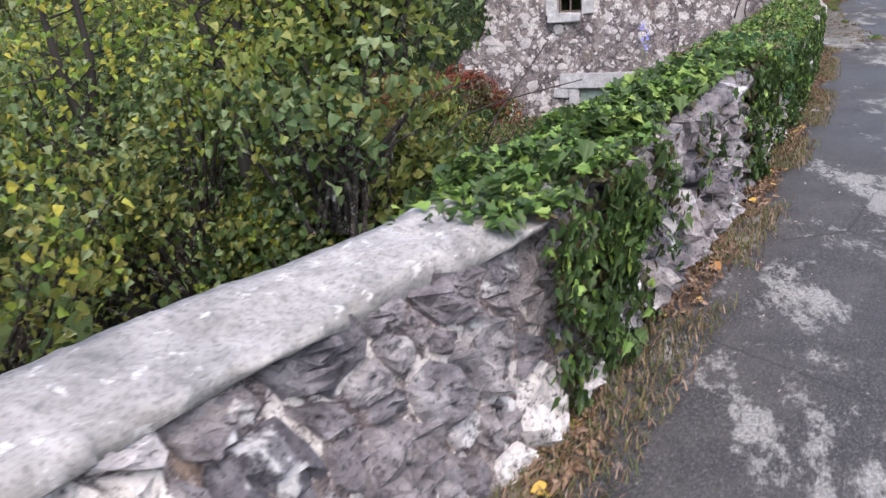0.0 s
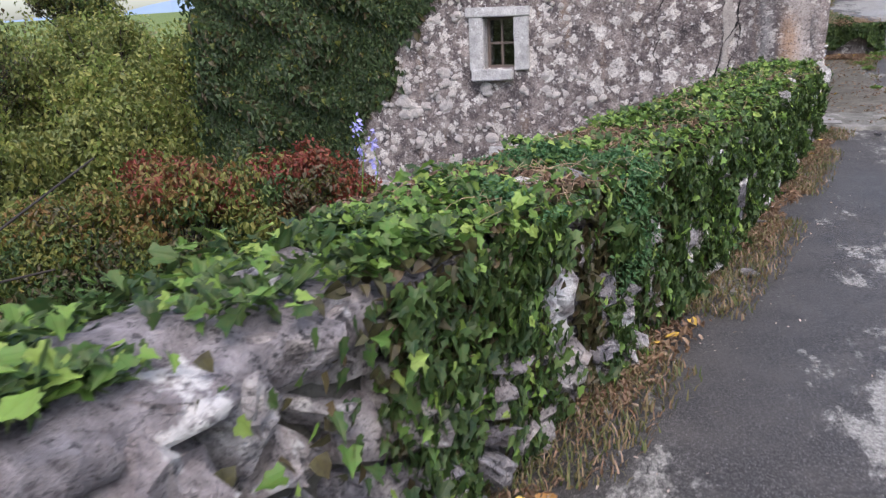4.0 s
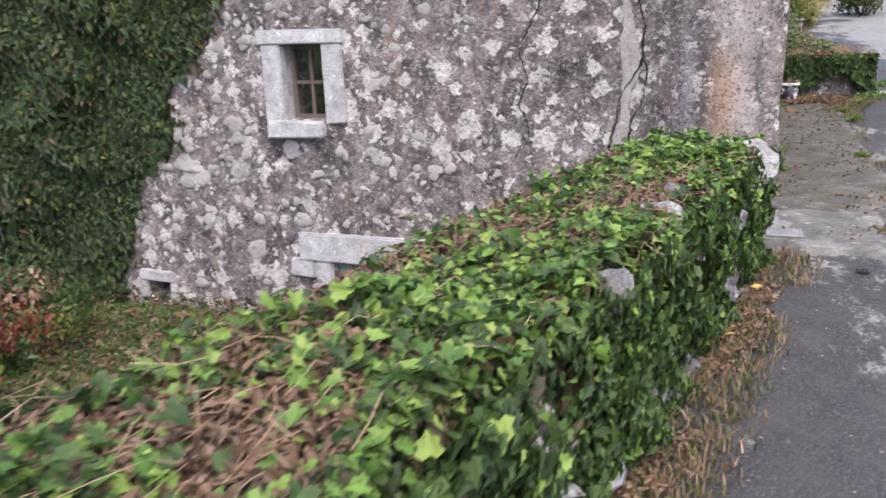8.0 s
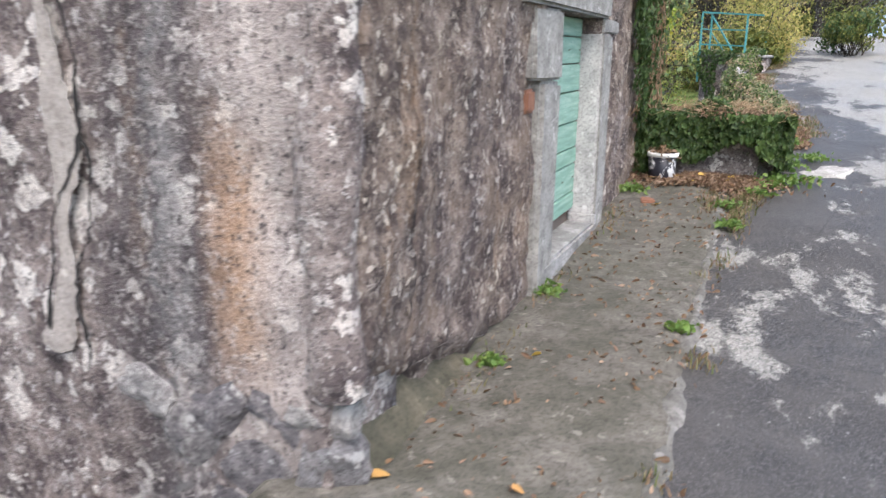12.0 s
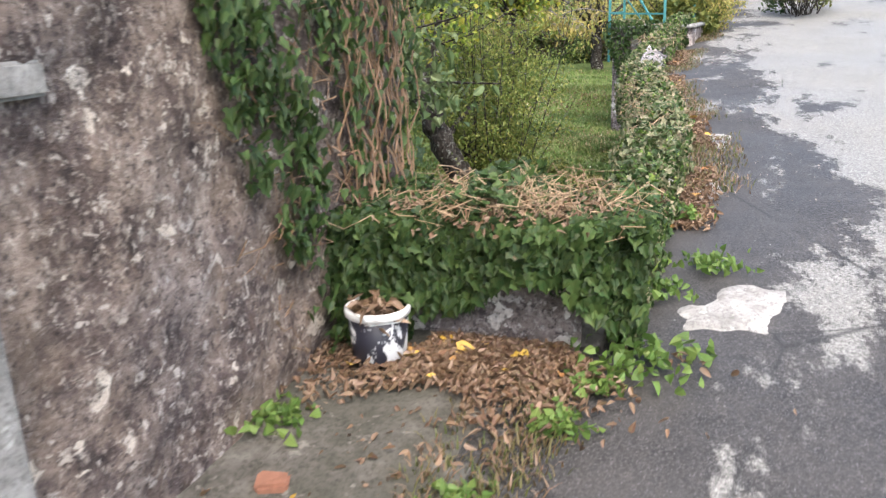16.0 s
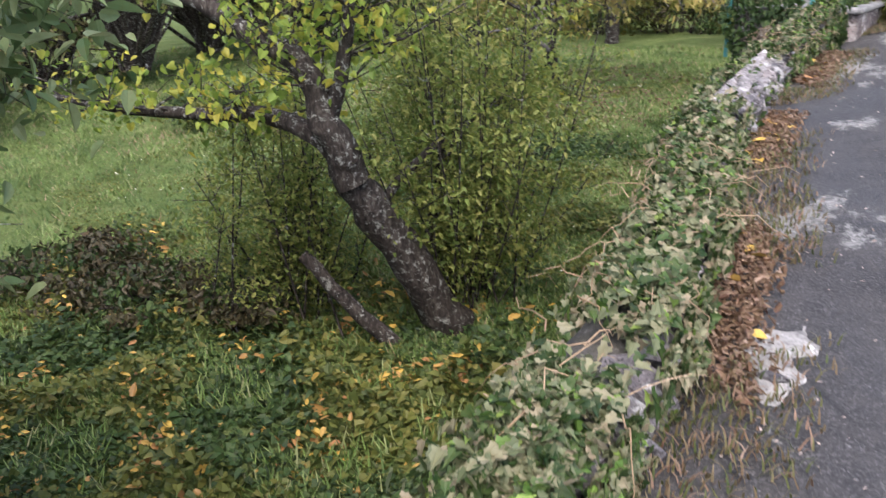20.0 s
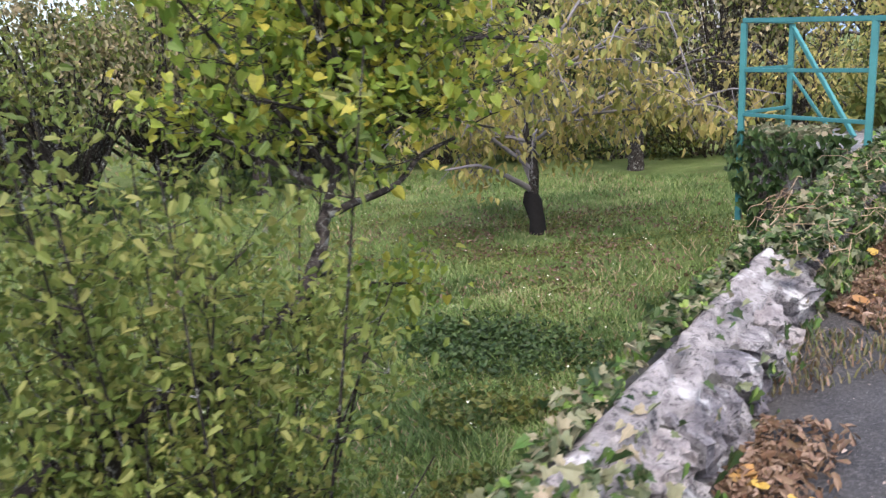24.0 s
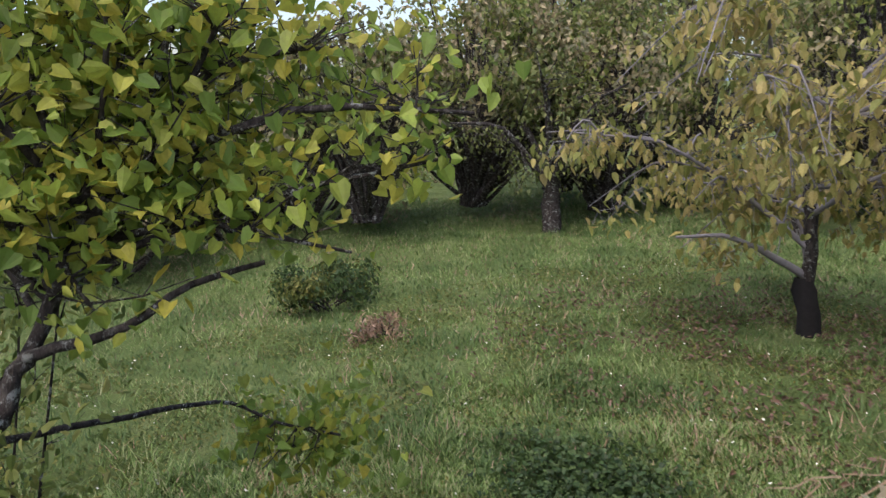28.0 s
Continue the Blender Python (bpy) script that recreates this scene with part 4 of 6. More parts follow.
def rubble_face(parent, y0, y1, face_x, bottom, top, sizes, gap, proud, seed, batter=.05, mats=None):
    """Fitted rubble: every stone fills its own cell of the wall's face, large ones wedged with small ones."""
    rr = np.random.default_rng(seed)
    pts = []
    for r, tries in sizes:
        for _ in range(tries):
            y = rr.uniform(y0, y1)
            z = rr.uniform(float(bottom(y)) + .02, float(top(y)) - .02)
            if all((y - q[0]) ** 2 + 1.7 * (z - q[1]) ** 2 > (.92 * (r + q[2])) ** 2 for q in pts):
                pts.append((y, z, r))
    P = np.array(pts)
    mats = mats or (stone, face_stone, pale_stone, face_stone)
    k = 13
    for y, z, r in pts:
        lo, hi = float(bottom(y)), float(top(y))
        ya, yb = max(y - .6, y0), min(y + .6, y1)
        poly = [(ya, lo), (yb, lo), (yb, hi), (ya, hi)]
        d2 = (P[:, 0] - y) ** 2 + (P[:, 1] - z) ** 2
        for j in np.argsort(d2)[1:18]:
            yj, zj, rj = P[j]
            poly = half(poly, (yj - y, zj - z), (yj * yj + zj * zj - y * y - z * z + r * r - rj * rj) / 2)
        if len(poly) < 3:
            continue
        q = np.array(poly + poly[:1])
        seg = np.concatenate([[0], np.cumsum(np.linalg.norm(np.diff(q, axis=0), axis=1))])
        s = np.linspace(0, seg[-1], k, endpoint=False) + rr.uniform(0, .02)
        ring = np.stack([np.interp(s % seg[-1], seg, q[:, i]) for i in (0, 1)], -1)
        mid = ring.mean(0)
        ring += rr.normal(0, .07 * r, ring.shape)
        size = np.linalg.norm(ring - mid, axis=1).mean()
        ring = mid + (ring - mid) * max(.5, 1 - gap * rr.uniform(.4, 1.8) / size)
        out = proud * rr.uniform(.3, 1.3)
        tilt = rr.normal(0, .14, 2)
        v = []
        for f, d in ((1.06, -.10), (1.0, -.4 * out - .02), (.90, .55 * out), (.62, out), (.25, out)):
            p = mid + (ring - mid) * f + rr.normal(0, .07 * r, ring.shape)
            dep = d + (p - mid) @ tilt + (rr.normal(0, .17 * min(r, .2), k) if f < 1 else 0)
            h = (p[:, 1] - lo) / (hi - lo)
            v.append(np.stack([face_x(p[:, 0]) - (batter(p[:, 0]) if callable(batter) else batter) * h + dep, p[:, 0], p[:, 1]], -1))
        v = np.concatenate(v)
        a = np.arange(k)
        f = np.concatenate([np.stack([o + a, o + (a + 1) % k, o + k + (a + 1) % k, o + k + a], -1) for o in range(0, 4 * k, k)])
        me = bpy.data.meshes.new("stone")
        me.from_pydata(v.tolist(), [], f.tolist() + [tuple(range(4 * k, 5 * k))])
        me.materials.append(mats[int(rr.integers(len(mats)))])
        ob = new("stone", me)
        ob.parent = parent


rubble_face(parapet, -18.8, -13.2, lambda y: wall1_x(y) + .02, lambda y: road_z(y) - .05, lambda y: top1(y) - .05, ((.19, 50), (.12, 130), (.06, 420)), .016, .016, 51, lambda y: set_back(y) + .02, mats=(stone, face_stone, stone, pale_stone, face_stone))
rubble_face(ivied, -13.2, -8.4, wall1_x, lambda y: road_z(y) - .05, lambda y: top1(y) + .0, ((.2, 60), (.13, 120), (.075, 260)), .019, .07, 52, .09, mats=(stone, face_stone, face_stone))
rubble_face(ivied, -8.4, -1.85, wall1_x, lambda y: road_z(y) - .05, lambda y: top1(y) - .03, ((.24, 60), (.15, 90)), .016, .04, 53)
rubble_face(low_wall, 8.3, 18, wall2_x, lambda y: road_z(y) - .04, lambda y: top2(y) - .01, ((.13, 120), (.08, 260)), .014, .04, 54, mats=(stone, face_stone))

# lichened mortar coping with a broken lip
def coping(y0, y1, name, mat, parent, face_x, top, width, lip, thick=1.0):
    ys = np.arange(y0, y1, .04)
    prof = ((-.06, -.07), (.0, -.06), (.03, -.045), (.03, -.012), (-.03, .004), (-.25, .03), (-.45, .045), (-.75, .06), (-.95, .05), (-1.0, -.12))
    v = []
    for y in ys:
        brk = 2.0 * lip * (noise.noise(Vector((y * 2.3, 3, y0))) + .8 * noise.noise(Vector((y * 7, 5, y0))) + .4 * noise.noise(Vector((y * 19, 1, y0))))
        for i, (dx, dz) in enumerate(prof):
            w = thick * (noise.noise(Vector((y * 3, i * 1.3, 7))) * .022 + noise.noise(Vector((y * 12, i * 2.3, 9))) * .018)
            x = dx * (width if i > 3 else 1) + w
            if i < 5:
                x += brk * (1 - i * .15)
            v.append((face_x(y) + x, y, top(y) + dz * (thick if i < 3 else 1) + w * .8 + (brk * .5 if i < 3 else 0)))
    n, k = len(ys), len(prof)
    i, j = np.meshgrid(np.arange(n - 1), np.arange(k - 1), indexing="ij")
    a = i * k + j
    put_mesh(name, np.array(v), np.stack([a, a + k, a + k + 1, a + 1], -1).reshape(-1, 4), mat, parent, smooth=True)


cap_mat = concrete_material("lichened_mortar_cap", (.20, .19, .185), (.46, .44, .425), .3)
rough_cap = stone_material("rough_white_cap", (.27, .26, .255), (.48, .465, .455), (.68, .67, .655))
pale_cap = stone_material("lichen_whitened_cap", (.13, .118, .12), (.29, .27, .272), (.47, .445, .445))
coping(-25.5, -13.0, "coping", cap_mat, parapet, lambda y: wall1_x(y) - set_back(y), top1, .47, .08, 1.5)
coping(-11.9, -10.15, "coping", pale_cap, ivied, lambda y: wall1_x(y) - .06, lambda y: top1(y) - .01, .5, .09, 2.4)
coping(13.1, 16.1, "coping", pale_cap, low_wall, lambda y: wall2_x(y) - .13, top2, .13, .03, 1.8)

white_rub = [stone_mesh("pale_stone", 160 + i, .8, rough_cap, 3) for i in range(5)]
# end block of the parapet
for i, (x, z, sx, sz) in enumerate([(-.38, -.1, .5, .42), (-.62, .12, .4, .36), (-.3, .22, .36, .3), (-.52, .42, .46, .3), (-.25, .45, .3, .26)]):
    piece("end_stone", stone_mesh("end_stone", 330 + i, .8, stone, 3), ivied, (x, -1.78, z), (R.uniform(-.2, .2), R.uniform(-.2, .2), R.uniform(-.3, .3)), (sx, .4, sz))
for (x, y, z, sx, sy, sz) in [(-.30, -1.92, .60, .5, .3, .085), (-.52, -2.1, .59, .34, .2, .07), (-.60, -3.45, .645, .30, .16, .06), (-.66, -3.85, .63, .26, .13, .06), (-.69, -4.85, .63, .12, .1, .05),
                              (-1.90, -8.94, .63, .28, .2, .07), (-1.74, -8.80, .63, .22, .18, .08), (-1.83, -9.24, .61, .15, .26, .07)]:
    piece("capstone", white_rub[int(R.integers(5))], ivied, (x, y, z - .075), (R.uniform(-.15, .15), R.uniform(-.15, .15), R.uniform(-.5, .5)), (sx, sy * 1.2, sz * 3.6))

# stub wall across the end of the apron
stub = part("wall_stub", box_bm(.12, 1.46, 6.27, 6.85, -.6, .72, .12, .09), mortar)
tagged(stub, "short low rubble wall smothered in ivy beside the house", "wall", kind="structure")
# ---------------------------------------------------------------- ivy and climbers
def thin_out(p, n, keep):
    k = keep(p) > R.random(len(p))
    return p[k], n[k]


def along_wall(count, y0, y1, face_x, top, bottom, thick, puff=.1):
    """Points over the face, top and back of a low wall."""
    y = R.uniform(y0, y1, count)
    s = R.random(count)
    thick = thick(y) if callable(thick) else thick
    t, b, x = top(y), bottom(y), face_x(y)
    h = t - b
    total = h + thick + .35 * h
    q = s * total
    fz = np.where(q < h, b + q, np.where(q < h + thick, t + .03, t - (q - h - thick)))
    fx = np.where(q < h, x, np.where(q < h + thick, x - (q - h), x - thick))
    nx = np.where(q < h, 1.0, np.where(q < h + thick, .1, -1.0))
    nz = np.where(q < h, .25, np.where(q < h + thick, 1.0, .3))
    nrm = np.stack([nx, np.zeros(count), nz], -1)
    bulge = puff * (.3 + .9 * np.sin(y * 2.7 + 2 * np.sin(s * 9)) ** 2 + .7 * np.sin(y * 6.1 + s * 14) ** 4) * R.uniform(.1, 1, count)
    p = np.stack([fx, y, fz], -1) + nrm * bulge[:, None]
    return p, nrm


def lump(p, f, seed=0.0):
    """Smooth patchiness between 0 and 1."""
    x, y, z = p[:, 0] * f + seed, p[:, 1] * f, p[:, 2] * f
    return .5 + .25 * (np.sin(1.7 * x + 2.1 * np.sin(y)) + np.sin(2.3 * y + 1.9 * np.sin(z + x)))


def bed(name, label, category, sets, kind="stuff"):
    """One mat of foliage: each set of leaves is one mesh of its own."""
    base = thing(name, label, category, kind=kind)
    for nm, (v, f), mat in sets:
        ob = put_mesh(nm, v, f, mat, base)
        tagged(ob, kind="stuff")
    return base


def wide1(y):
    """Width of the ivied parapet top."""
    return np.interp(y, (-10, -8.6), (.66, .77))


def low1(y):
    return road_z(y) - .02


def keep_w1(p):
    """How much of the parapet the ivy hides."""
    y, x = p[:, 1], p[:, 0] - wall1_x(p[:, 1])
    onface = x > -.1
    ztop = top1(y)
    a = np.interp(y, (-17, -14.5, -14.1, -13.3, -12.9, -11.2, -10.5, -10.2, -9, -7, -1.7), (0, 0, .75, .8, .04, .0, .05, .9, .95, 1, 1))
    low = np.where(p[:, 2] < ztop - .5, np.interp(y, (-14, -9.5, -8, -5, -2), (.35, .75, .8, .8, .8)), 1.0)
    t = np.interp(y, (-17, -14.6, -14.2, -13.4, -12.9, -11.4, -11.0, -10.5, -10.2, -9), (0, 0, .5, .7, .9, .9, .35, .25, .9, 1))
    t = np.where((y < -10.4) & (y > -13.2), t * (x < -.10), t)
    return np.where(onface, a * low, t) * np.clip(lump(p, 3.1) * 1.5, 0, 1)


p, n = thin_out(*along_wall(112000, -14.6, -1.55, wall1_x, top1, low1, wide1, .085), keep_w1)
bald = (n[:, 2] > .6) & (lump(p, 2.2, 4) + .12 * np.sin(p[:, 1] * 11) * np.sin(p[:, 0] * 13) > .40) & (p[:, 1] > -9.6) & (R.random(len(p)) < .74) & (p[:, 0] < wall1_x(p[:, 1]) - .10)
for cx, cy, cr in ((-.30, -1.92, .2), (-.5, -2.08, .13), (-.6, -3.45, .17), (-.66, -3.85, .15), (-.69, -4.85, .09)):
    bald |= ((p[:, 0] - cx) ** 2 + (p[:, 1] - cy) ** 2 < cr ** 2) & (n[:, 2] > .6) & (R.random(len(p)) < .93)
bald |= ((p[:, 0] + 1.88) ** 2 + (p[:, 1] + 9.0) ** 2 < .33 ** 2) & (R.random(len(p)) < .9)
bald |= ((p[:, 0] + 2.2) ** 2 + (p[:, 1] + 8.95) ** 2 < .2 ** 2) & (R.random(len(p)) < .8)
p, n = p[~bald], n[~bald]
ey = R.uniform(-9.7, -2.3, 2600)
rim = np.stack([wall1_x(ey) + R.uniform(-.12, .05, 2600), ey, top1(ey) + R.uniform(-.05, .05, 2600)], -1)
p, n = np.concatenate([p, rim]), np.concatenate([n, np.tile((.6, 0, .75), (2600, 1))])
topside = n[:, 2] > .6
# more bright leaves on top than on the face: light from above, as colour
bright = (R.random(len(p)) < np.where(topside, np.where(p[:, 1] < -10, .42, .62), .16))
ls = np.interp(p[:, 1], (-11, -9.3, -2), (.066, .05, .046)) * R.choice([.7, 1.0, 1.35], len(p), p=[.35, .45, .2])
# inner leaf layer on the face, coloured dark for shade between outer leaves
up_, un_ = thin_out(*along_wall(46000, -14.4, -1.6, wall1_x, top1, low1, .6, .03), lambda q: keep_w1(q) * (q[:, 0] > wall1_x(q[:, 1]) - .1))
stems = []
for i in range(700):
    y = R.uniform(-9.6, -2.2)
    x = wall1_x(y) - R.uniform(.02, .8)
    a = R.uniform(0, 6.3)
    L = R.uniform(.1, .4)
    c = np.array([x, y, top1(y) + R.uniform(.03, .09)])
    stems.append(tube(bent(c, c + np.array([np.cos(a) * L * .6, np.sin(a) * L, R.uniform(-.05, .05)]), 5, .02, .02), np.linspace(.0021, .0008, 5), 4))
lit = R.uniform(-9.7, -2.2, 24000)
lp = np.stack([wall1_x(lit) - R.uniform(.03, .84, 24000), lit, top1(lit) + R.uniform(.02, .075, 24000)], -1)
lp = lp[(lump(lp, 2.2, 4) > .34) | (np.abs(lp[:, 1] + 8.95) < .4)]
ex, ez = R.uniform(-.95, -.1, 900), R.uniform(-.25, .56, 900)
ep = np.stack([ex, -1.55 + R.uniform(-.05, .06, 900), ez], -1)
ep = ep[lump(ep, 4, 2) > .38]
er = R.random(len(ep)) < .5
bed("ivy", "thick ivy with dry brown vines over the stone parapet", "ivy", [
    ("end_leaves", leaves(ep[~er], np.tile((.2, 1.0, .3), ((~er).sum(), 1)), .05, IVY, .2, .5, .4, .8), ivy_dark),
    ("withered_leaves", leaves(ep[er], np.tile((.4, .9, .3), (er.sum(), 1)), .05, IVY, .4, .6, .4, .8), rust_leaf),
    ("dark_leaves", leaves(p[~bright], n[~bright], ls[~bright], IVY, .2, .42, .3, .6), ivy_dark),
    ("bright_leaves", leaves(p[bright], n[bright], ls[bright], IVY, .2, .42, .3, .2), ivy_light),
    ("old_leaves", leaves(up_, un_, .06, HEART_SMALL, .3, .5, .4, .6), shade_dark_leaf),
    ("dry_vines", join(stems), dry_stem),
    ("dry_litter", leaves(lp, np.tile((0, 0, 1.0), (len(lp), 1)), .040, OVAL_SMALL, .6, .7, .5), mulch_leaf)])

# clumps of fine-leaved herb on the parapet, one hanging over its face
def herb(cx, cy, sx, sy, count, fall):
    x, y = cx + R.normal(0, sx, count), cy + R.normal(0, sy, count)
    over = np.clip(x - wall1_x(y) + .02, 0, 1)
    x = np.where(over > 0, wall1_x(y) + .03 + .08 * R.random(count), x)
    z = top1(y) + .04 + .13 * np.exp(-((x - cx) / sx / 1.6) ** 2 - ((y - cy) / sy / 1.6) ** 2) * R.random(count) - np.where(over > 0, R.random(count) * fall, 0)
    q = np.stack([x, y, z], -1)
    bed("trailing_herb", "fine blue-green herb trailing over the parapet", "plant", [
        ("herb_leaves", leaves(q, np.tile((.4, 0, 1.0), (count, 1)), .028, OVAL_SMALL, .2, .8), herb_leaf)])


herb(-1.95, -8.42, .2, .11, 3600, .0)
herb(-1.55, -8.55, .12, .12, 2600, .55)
herb(-1.98, -9.36, .11, .12, 1700, .0)

# ivy curtain on the gable
def gable_points(count):
    u, z = R.uniform(-10.75, -5.2, count), R.uniform(-2.0, EAVE + .35, count)
    k = u < ivy_edge(z) + .25 * np.sin(z * 5) * .5 + R.normal(0, .12, count)
    u, z = u[k], z[k]
    d = .05 + .32 * np.clip((ivy_edge(z) - u) / 1.2, 0, 1) * (.55 + .45 * np.sin(u * 3 + z * 2 + 1.5 * np.sin(z * 4.1))) * R.uniform(.3, 1, len(u))
    return at_g(np.stack([u, -d, z], -1)), np.tile((0, -1.0, .35), (len(u), 1))


p, n = gable_points(36000)
side_z = R.uniform(-2, EAVE + .3, 5000)
sp = at_g(np.stack([-10.75 - R.uniform(0, .3, 5000), R.uniform(-.3, 3, 5000), side_z], -1))
p, n = np.concatenate([p, sp]), np.concatenate([n, np.tile((-1.0, 0, .3), (5000, 1))])
tp = R.random(len(p)) < .07
# dark leaf layer behind the curtain, its colour giving the gaps their shade
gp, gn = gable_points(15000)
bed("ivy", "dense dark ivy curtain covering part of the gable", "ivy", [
    ("old_leaves", leaves(gp + (0, .05, 0), gn, .15, HEART_SMALL, .3, .4, .4, 1.0), shade_dark_leaf),
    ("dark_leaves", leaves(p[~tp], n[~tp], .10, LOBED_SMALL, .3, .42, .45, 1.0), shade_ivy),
    ("light_leaves", leaves(p[tp], n[tp], .10, LOBED_SMALL, .3, .5, .4, 1.0), bush_leaf)])

# ivy and bare stems at the far corner of the front
fu, fz = R.uniform(4.6, 7.15, 15000), R.uniform(.1, 2.9, 15000)
edge_u = np.interp(fz, (.1, .7, 1.2, 1.9, 2.9), (5.9, 5.75, 5.4, 5.2, 4.9))
dens = np.where(fu > edge_u, np.interp(fu, (4.6, 6.0, 6.35, 6.6, 7.15), (.75, .55, .2, .1, .2)), 0) * np.clip(lump(np.stack([fu * 0, fu, fz], -1), 4) * 1.6, 0, 1)
k = dens > R.random(15000)
p = at_front(np.stack([fu[k], -R.uniform(.03, .13, k.sum()), fz[k]], -1))
stems = []
for i in range(30):
    u0 = R.uniform(6.25, 7.05)
    a = (u0, -.09, R.uniform(.2, .7))
    b = (u0 + R.normal(0, .12), -.08, R.uniform(2.0, 2.9))
    stems.append(tube(at_front(bent(a, b, 13, 0, .03)), np.linspace(.0065, .0025, 13), 5, .25))
for i in range(80):
    a = (R.uniform(5.5, 7.0), -.05, R.uniform(.5, 2.5))
    b = (a[0] + R.uniform(-.5, .3), -.05, a[2] + R.uniform(-.25, .35))
    stems.append(tube(at_front(bent(a, b, 8, 0, .028)), np.linspace(.004, .0015, 8), 4, .2))
bed("ivy", "climbing ivy with bare brown stems on the house corner", "ivy", [
    ("dark_leaves", leaves(p, np.tile((1.0, 0, .3), (len(p), 1)), .06, IVY, .2, .42, .45, 1.0), ivy_dark),
    ("bare_stems", join(stems), ivy_stem)])

# ivy over the stub wall
def stub_points(count):
    x, s = R.uniform(.05, 1.62, count), R.random(count)
    top = s > .55
    y = np.where(top, R.uniform(6.1, 7.0, count), 6.22 - R.uniform(0, .2, count) * (.3 + np.abs(np.sin(x * 4.1))))
    z = np.where(top, .70 + .16 * np.sin((x - .1) * 2.2) + .05 * np.sin(x * 9) + R.uniform(0, .1, count), .86 - (.86 - .2) * R.random(count) ** 1.5)
    return np.stack([x, y, z], -1), np.where(top[:, None], (0, -.2, 1.0), (0, -1.0, .3))


p, n = stub_points(9000)
k = (p[:, 2] > .50 + .12 * np.sin(p[:, 0] * 7)) | (p[:, 0] < .5)
p, n = p[k], n[k]
bare = (n[:, 2] > .9) & (np.abs(p[:, 0] - .85) < .45) & (R.random(len(p)) < .7)
p, n = p[~bare], n[~bare]
stems = []
for i in range(170):
    c = np.array([R.normal(.9, .28), R.normal(6.45, .2), .87 + R.uniform(0, .08)])
    a, L = R.normal(0, .8) + (3.14 if R.random() < .5 else 0), R.uniform(.1, .42)
    stems.append(tube(bent(c, c + np.array([np.cos(a) * L, np.sin(a) * L * .6, R.uniform(-.12, .04)]), 7, .03, .03), np.linspace(.003, .001, 7), 4))
nq = np.stack([R.normal(.9, .3, 900), R.normal(6.42, .2, 900), R.uniform(.84, .91, 900)], -1)
bed("ivy", "ivy and a nest of dry stems over the stub wall", "ivy", [
    ("dark_leaves", leaves(p, n, .062, IVY, .2, .42, .45, .9), ivy_dark),
    ("dry_leaves", leaves(nq, np.tile((0, 0, 1.0), (900, 1)), .035, OVAL_SMALL, .7, .8), dry_leaf),
    ("dry_stems", join(stems), dry_stem)])


# ivy over the low garden wall
def keep_w2(p):
    y, x = p[:, 1], p[:, 0] - wall2_x(p[:, 1])
    base = np.interp(y, (6.3, 9.8, 10.6, 12.2, 13.0, 13.6, 14.0, 15.7, 16.1, 18, 30), (1, 1, .85, .75, .55, .06, .01, .03, 1, 1, 1))
    base = np.where((x < -.27) & (y > 12), .75, base)
    return base * np.clip(lump(p, 2.6, 2.0) * 1.7, 0, 1)


p, n = thin_out(*along_wall(56000, 6.3, 19.5, wall2_x, top2, low1, .42, .065), keep_w2)
inner = p[:, 0] < wall2_x(p[:, 1]) - .33
p[inner, 2] -= R.uniform(0, .5, inner.sum())
grey = R.random(len(p)) < np.interp(p[:, 1], (6, 8, 9.5, 14, 16), (.2, .35, .65, .6, .4))
lite = ~grey & (R.random(len(p)) < np.interp(p[:, 1], (6, 13, 16, 19), (.15, .3, .3, .4)))
stems = []
for i in range(130):
    y = R.choice([R.uniform(9.5, 12.4), R.uniform(15.8, 18)])
    c = np.array([wall2_x(y) - R.uniform(-.05, .45), y, top2(y) + R.uniform(.03, .12)])
    a, L = R.uniform(0, 6.3), R.uniform(.2, .6)
    stems.append(tube(bent(c, c + np.array([np.cos(a) * L * .6, np.sin(a) * L, R.uniform(-.15, .03)]), 6, .03, .02), np.linspace(.0035, .0012, 6), 4))
bed("ivy", "dusty ivy sprawling over the low garden wall", "ivy", [
    ("dark_leaves", leaves(p[~grey & ~lite], n[~grey & ~lite], .055, IVY, .2, .42, .4, .5), ivy_dark),
    ("dusty_leaves", leaves(p[grey], n[grey], .048, IVY, .3, .5, .4, .4), grey_ivy),
    ("bright_leaves", leaves(p[lite], n[lite], .05, IVY, .3, .45, .4, .4), ivy_light),
    ("dry_stems", join(stems), dry_stem)])
p, n = along_wall(18000, 19.5, 44, wall2_x, top2, low1, .7, .3)
bed("ivy", "leafy hedge of ivy along the wall up the lane", "ivy", [("leaves", leaves(p, n, .14, DIAMOND, .3, .6), bush_leaf)])

# ---------------------------------------------------------------- verge: leaf litter, dry grass, weeds
def litter_band(count, y0, y1, face_x, width, offset=.02):
    y = R.uniform(y0, y1, count)
    d = np.minimum(np.abs(R.normal(0, width, count)), width * 1.9 * R.uniform(.6, 1, count))
    x = face_x(y) + offset + d
    return np.stack([x, y, road_z(y) + .025 + R.uniform(0, .025, count)], -1)


up1 = lambda p: np.tile((0, 0, 1.0), (len(p), 1))
a = litter_band(7000, -15, -1.5, wall1_x, .14)
b = np.stack([R.normal(.75, .38, 6500), 6.2 - np.abs(R.normal(0, .3, 6500)), np.zeros(6500)], -1)
b = b[(b[:, 0] > .05) & (lump(b, 3.0, 2) > .3)]
b[:, 2] = road_z(b[:, 1]) + .05 + R.uniform(0, .03, len(b))
ap = np.stack([R.uniform(.05, 1.15, 900), R.uniform(-1.2, 6, 900), np.zeros(900)], -1)
